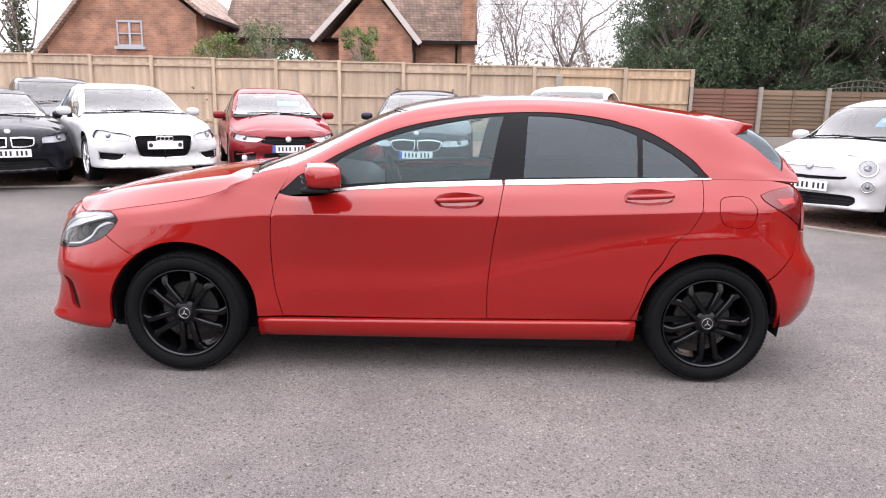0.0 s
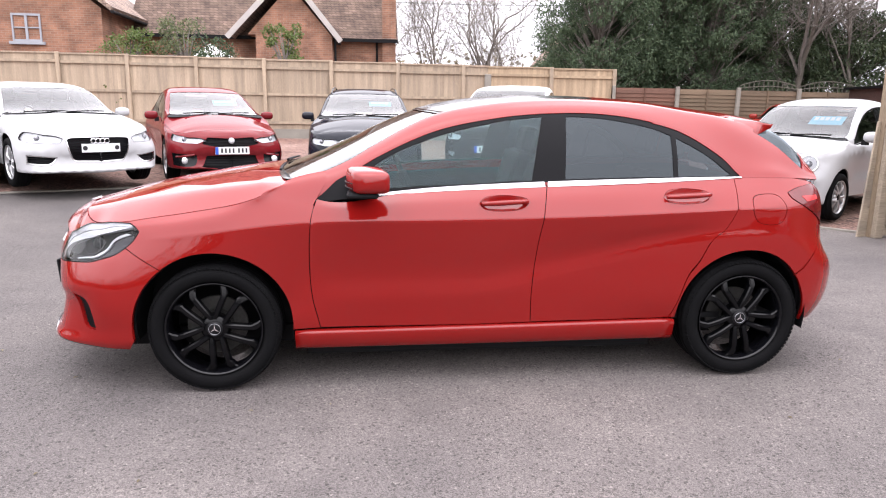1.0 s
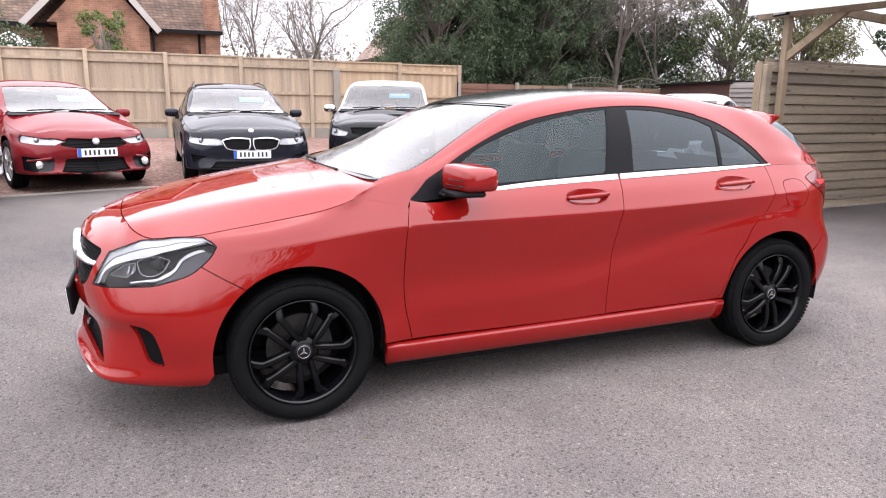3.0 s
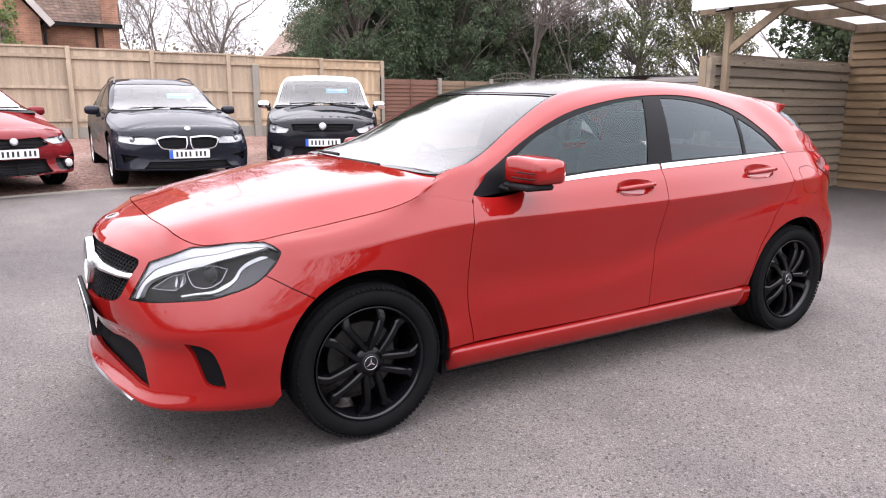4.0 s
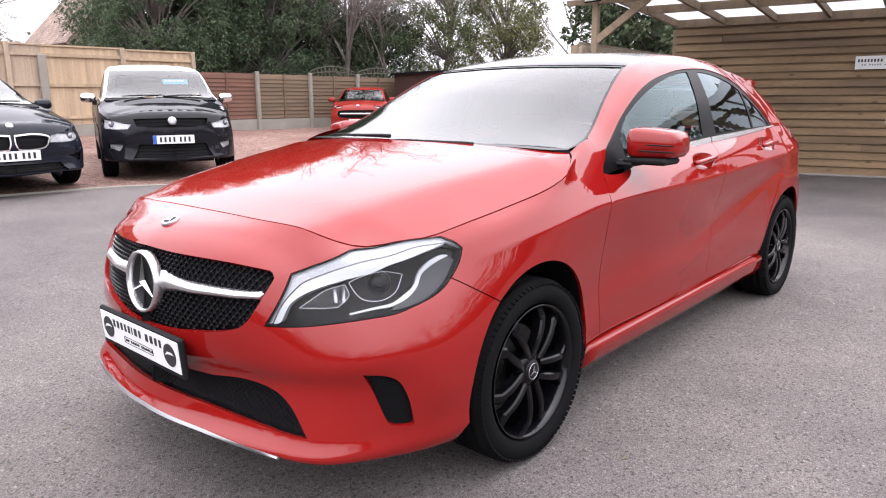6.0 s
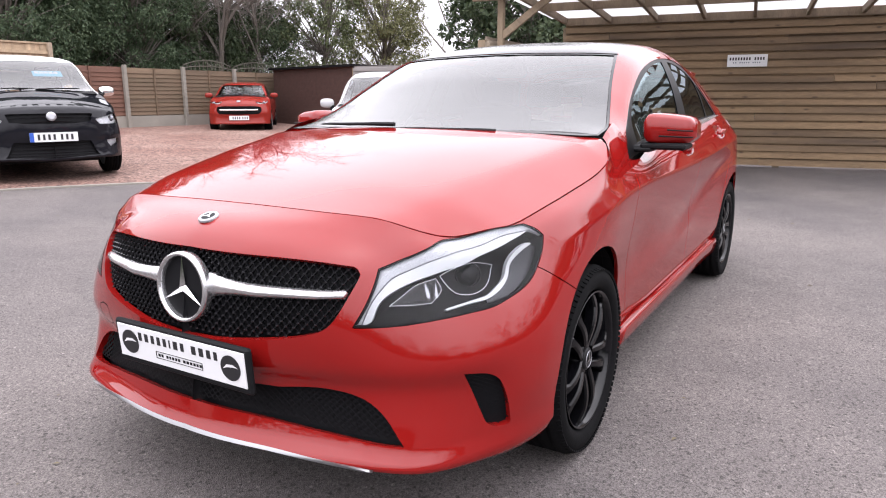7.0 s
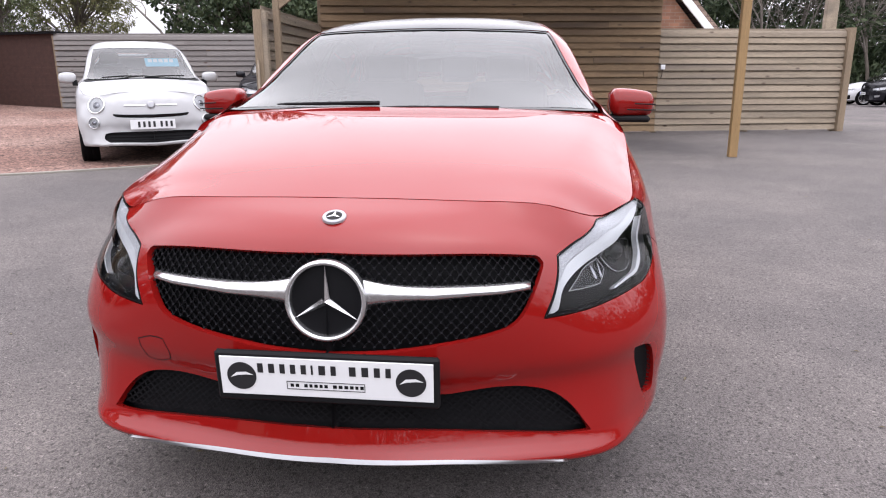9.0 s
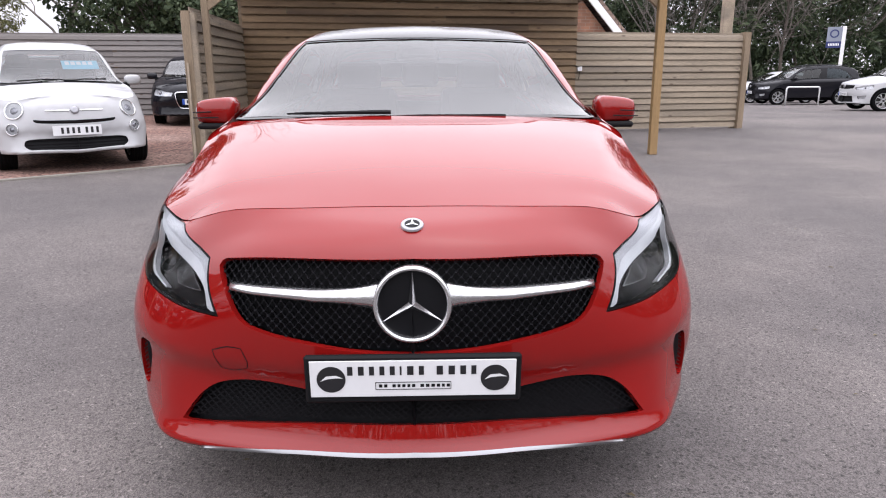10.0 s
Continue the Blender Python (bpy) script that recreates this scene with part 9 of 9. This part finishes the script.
# bare winter trees
for i, (x, y, h, iv) in enumerate([(3.2, 33, 9.5, False), (5.2, 30, 8.5, False), (0.5, 42, 10, False), (7.0, 38, 10, False), (12.5, 19.3, 8.5, True), (14.6, 19.8, 9.0, True), (17.0, 19.5, 9.0, False), (-16.4, 22.5, 8.5, True), (22.5, 13.5, 9.0, False), (22.0, 6.5, 8.0, True), (26.0, 6.0, 10.0, False), (12.9, 16.9, 7.6, False), (14.6, 16.2, 7.2, False), (13.7, 17.3, 8.4, False), (9.5, 44, 11, False), (4.2, 46, 11, False)]):
    bare_tree(x, y, h, 100 + i, "bare winter tree with fine branches against the sky" if not iv else "ivy-covered bare tree behind the fence", ivy=iv, trunk=0.09 + 0.02 * (i % 3), levels=5 if i in (0, 1, 2, 3, 11, 12) else 4)


def far_wood(name, label, spots, mt, seed, per, size, slim=0.32):
    rng = np.random.default_rng(seed)
    ob = leaves(name, rng, spots, per, size, None, mt, slim=slim)
    return tagged(ob, label, "trees", kind="stuff")


rng0 = np.random.default_rng(7)
far_wood("far_wood", "distant hazy winter woodland behind the houses", [(x + rng0.normal(), 58 + rng0.uniform(-4, 6), z, 1.6) for x in np.arange(-14, 34, 1.3) for z in (1.5, 3.2, 4.6 + rng0.uniform(-0.5, 1.2))], M["leaf_dry"], 8, 46, 0.42)
far_wood("far_wood", "dark evergreen woodland beyond the road", [(42 + rng0.uniform(-3, 3) + 0.12 * abs(y + 20), y, z + rng0.uniform(-0.5, 0.5), 1.3) for y in np.arange(-48, 4, 1.0) for z in (0.3, 1.4, 2.6, 3.8, 5.0, 6.2 + rng0.uniform(-0.6, 0.8), 7.6 + rng0.uniform(-1.2, 1.2))], M["leaf_ivy"], 9, 300, 0.5, slim=0.13)
for i, (x, y) in enumerate([(38, -9), (39, -14), (40, -18), (39.5, -22), (41, -27), (38, -5), (39, -1), (42, -31), (40, -16), (39, -20), (41, -24)]):
    bare_tree(x, y, 12, 140 + i, "tall bare tree on the far side of the road", trunk=0.12, levels=4)
# unseen belts behind the camera, shaped so the paint mirrors a dark, fading horizon
for side in ("open", "gate"):
    spots, thin = [], []
    for q in np.arange(-36, 40, 1.1):
        for z in (0.4, 1.3, 2.2):
            w = (rng0.normal() * 0.4, rng0.uniform(-2, 2))
            spots.append((q + w[0], -27 + w[1] - 0.003 * q * q, z, 1.5) if side == "open" else (-32 + w[1], q + w[0], z, 1.4))
        for z in (3.2, 4.3, 5.5, 6.8, 8.2):
            if rng0.uniform() < 1.15 - 0.115 * z:
                w = (rng0.normal() * 0.8, rng0.uniform(-3, 3))
                k = z + rng0.normal() * 0.5
                thin.append((q + w[0], -28 + w[1] - 0.003 * q * q, k, 1.7) if side == "open" else (-33 + w[1], q + w[0], k * 0.8, 1.6))
    far_wood("far_wood", "unseen dark hedge line on the open side of the yard, added to shape reflections" if side == "open" else "unseen dark hedge line facing the row of cars, added to shape reflections", spots, M["leaf_ivy"], 10, 90, 0.5)
    far_wood("far_wood", "unseen thin winter treetops over the hedge line, added to soften its reflection", thin, M["leaf_dry"], 12, 42, 0.55, slim=0.16)
# shrubs reaching over the tall fence
for i, (x, y, h, w, mt) in enumerate([(-7.2, 17.3, 2.9, 1.8, "leaf_bright"), (-5.9, 17.6, 3.2, 1.9, "leaf_mid"), (-4.8, 17.4, 2.8, 1.6, "leaf_dark"), (-2.9, 17.6, 3.2, 1.3, "leaf_bright")]):
    leafy_tree(x, y, h, w, 200 + i, "leafy green shrub reaching over the fence", M[mt], 55, 70, 0.075, name="shrub", base=0.35)

# ---- smaller things of the yard ----
def on_wall(wall, a, z, out):
    """A pose on a boarded wall: a metres along it, z up, out metres before its boards, looking off the wall."""
    return wall.matrix_world @ Matrix.Translation((a, -0.016 - out, z))


M["sign_white"] = material("sign_white", (0.72, 0.72, 0.73), 0.4, vary=0.05)
M["sign_grey"] = material("sign_grey", (0.20, 0.22, 0.27), 0.4, vary=0.05)
M["sign_blue"] = material("sign_blue", (0.02, 0.03, 0.12), 0.4, vary=0.05)
M["galvanised"] = material("painted_steel", (0.6, 0.6, 0.6), 0.4, vary=0.12, scale=6)


def wall_sign():
    w = bpy.data.objects["wall_carport"]
    s = thing("sign_board", "white sign board with dark lettering bars on the boarded wall", "sign", m=on_wall(w, 2.71, 1.645 - w.matrix_world.translation.z, 0.006))
    part("board", box(0, 0.61, -0.012, 0.0, 0, 0.195, bev=0.002), M["sign_white"], s)
    x = 0.035
    for k in range(13):
        if k != 8:
            part("letter_bar", box(x, x + 0.024, -0.015, -0.0125, 0.105, 0.150), M["ink"], s)
        x += 0.042
    x = 0.09
    for k in range(13):
        if k not in (2, 8):
            part("letter_bar", box(x, x + 0.018, -0.015, -0.0125, 0.055, 0.076), M["sign_grey"], s)
        x += 0.033


wall_sign()
low_wall = bpy.data.objects["wall_low"]
jb = thing("junction_box", "small white electrical box on the boarded wall", "box", m=on_wall(low_wall, 0.02, 1.16, 0.004))
part("case", box(0, 0.085, -0.05, 0, 0, 0.085, bev=0.006), M["sign_white"], jb)
part("cable_stub", tube([(0.042, -0.02, 0), (0.042, -0.015, -0.10), (0.03, 0.0, -0.16)], 0.006, 6), M["dark"], jb)
tp = thing("timber_post", "tall weathered grey timber post behind the low board wall", "post", m=Matrix.Translation((12.0, -6.72, gz(12, -6.7) - 0.05)))
part("shaft", box(-0.08, 0.08, -0.115, 0.115, 0, 3.9, bev=0.015), M["board_grey"], tp)


M["old_lath"] = material("old_lath", (0.075, 0.07, 0.055), 0.85, vary=0.3)


def trellis(x0, x1):
    m = lie(x0, fence_y(x0) + 0.015, x1, fence_y(x1) + 0.015, 1.95)
    t = thing("trellis", "grey weathered arched trellis on top of the lapped fence", "trellis", "fence trellises", m)
    length = math.hypot(x1 - x0, fence_y(x1) - fence_y(x0)) - 0.1
    rise = lambda q: 0.13 + 0.17 * math.sin(math.pi * q) ** 0.8
    for k in range(13):
        q = k / 12
        a = 0.05 + q * length
        part("slat", box(a - 0.011, a + 0.011, 0, 0.016, 0, rise(q)), M["old_lath"], t)
    for f in (0.45, 1.0):
        bm = bmesh.new()
        rows = [[bm.verts.new((0.05 + k / 20 * length, y, rise(k / 20) * f + z)) for y, z in ((-0.012, -0.013), (-0.012, 0.013), (-0.001, 0.013), (-0.001, -0.013))] for k in range(21)]
        for a, b in zip(rows, rows[1:]):
            for k in range(4):
                bm.faces.new((a[k], a[(k + 1) % 4], b[(k + 1) % 4], b[k]))
        part("arched_rail", bm, M["old_lath"], t)


trellis(10.2, 12.0)
trellis(12.0, 13.8)


# the far lot by the road
def hoop(x0, y0, x1, y1):
    h = thing("hoop_barrier", "white painted tubular steel hoop barrier at the lot's edge", "barrier")
    z0, z1 = gz(x0, y0), gz(x1, y1)
    c = [(x0, y0, z0)]
    for k in range(6):
        a = k / 5 * math.pi / 2
        c.append((x0 + (x1 - x0) * 0.06 * (1 - math.cos(a)), y0 + (y1 - y0) * 0.06 * (1 - math.cos(a)), z0 + 0.64 + 0.1 * math.sin(a)))
    d = [(x1 - (p[0] - x0), y1 - (p[1] - y0), z1 + (p[2] - z0)) for p in reversed(c)]
    part("rail", tube(c + d, 0.032, 10), M["galvanised"], h, smooth=True)


hoop(24.5, -14.7, 25.1, -16.4)
sgn_ = thing("pole_sign", "grey and blue sign panel on a white pole", "sign", m=Matrix.Translation((34.0, -22.35, gz(34, -22) - 0.02)) @ Matrix.Rotation(radians(-30), 4, "Z"))
part("pole", box(-0.06, 0.06, -0.09, 0.09, 0, 3.85, bev=0.01), M["sign_white"], sgn_)
panel = part("panel", box(-0.03, 0.03, 0.09, 0.80, 2.75, 3.82, bev=0.01), M["sign_grey"], sgn_)
part("band", box(-0.036, 0.0, 0.085, 0.80, 2.75, 3.08), M["sign_blue"], panel)
part("emblem", lathe([(0.15, -0.003), (0.19, -0.006), (0.22, -0.003)], 24, axis="x"), M["sign_blue"], panel, m=Matrix.Translation((-0.031, 0.45, 3.48)))
for k in range(7):
    part("letter_bar", box(-0.040, -0.0365, 0.19 + 0.075 * k, 0.24 + 0.075 * k, 2.86, 2.98), M["sign_white"], panel)

big_suv = {**suv, "x": xs_(0.88, 2.62, 0.92), "gx": [(-1.12, -1.15), (-0.3, -0.42), (0.6, 1.05), (1.34, 1.78), (1.88, 2.16)], "z": zmap(1.66, 1.12, 0.96, 0.24), "roof": None, "mirror": None, "sticker": None, "extra": [rails]}
parked_car("large_suv", "black off-roader with bright window trim by the roadside", at(26.8, -14.25, 0.06, 1.0, big_suv["x"][0][1]), BLACK, big_suv)
white_suv = {**suv, "roof": None, "mirror": None, "sticker": None}
parked_car("compact_suv", "white off-roader with dark wheels in the far lot", at(18.6, -13.5, 0.10, 1.0, suv["x"][0][1]), WHITE, white_suv)
parked_car("hatchback", "small white hatchback behind the black off-roader", at(30.2, -14.6, 0.06, 1.0, family["x"][0][1]), WHITE, {**family, "extra": [], "sticker": None})

# cable across the sky, tent top behind the fence
ov = thing("overhead_cable", "thin black overhead cable across the sky", "cable")
part("strand", tube([(x, 30.0, 6.1 + 0.0035 * (x - 3) ** 2) for x in np.linspace(-22, 24, 24)], 0.010, 5), M["dark"], ov)
tent = thing("tent", "white peaked canvas tent top behind the fence", "tent", m=Matrix.Translation((-5.25, 19.0, gz(0, 19))))
bm = bmesh.new()
apex = bm.verts.new((0, 0, 2.76))
ring = [bm.verts.new((1.0 * math.cos(a), 1.0 * math.sin(a), 2.18 + 0.03 * (k % 2))) for k, a in enumerate(np.linspace(0, 2 * math.pi, 9)[:-1])]
low_ = [bm.verts.new((v.co.x, v.co.y, v.co.z - 0.16)) for v in ring]
for k in range(8):
    bm.faces.new((apex, ring[k], ring[(k + 1) % 8]))
    bm.faces.new((ring[k], low_[k], low_[(k + 1) % 8], ring[(k + 1) % 8]))
part("canopy", bm, M["white"], tent)
for a in (0.785, 2.356, 3.927, 5.498):
    part("leg", tube([(0.9 * math.cos(a), 0.9 * math.sin(a), 0), (0.9 * math.cos(a), 0.9 * math.sin(a), 2.1)], 0.02, 6), M["white"], tent)

def litter():
    """Fallen leaves and chips on the tarmac."""
    r = np.random.default_rng(31)
    v, f = [], []
    spots = [(r.uniform(4.5, 9.4), r.uniform(-6.5, 1.5)) for _ in range(130)] + [(r.uniform(-6, 6), r.uniform(-4, 7)) for _ in range(120)] + [(r.uniform(9, 26), r.uniform(-14, -6)) for _ in range(80)]
    for x, y in spots:
        a, s = r.uniform(0, 6.28), r.uniform(0.006, 0.02)
        t, n = np.array((math.cos(a), math.sin(a))), np.array((-math.sin(a), math.cos(a)))
        c = np.array((x, y))
        i = len(v)
        for q, h in ((c - t * s, 0.004), (c + n * s * 0.45, 0.004 + s * 0.3), (c + t * s, 0.005), (c - n * s * 0.45, 0.004 + s * 0.25)):
            v.append((*q, gz(*q) + h))
        f.append((i, i + 1, i + 2, i + 3))
    me = bpy.data.meshes.new("leaf_litter")
    me.from_pydata(v, [], f)
    me.materials.append(M["leaf_dry"])
    tagged(new("leaf_litter", me), "scattered dry fallen leaves on the tarmac", "leaves", kind="stuff")


litter()
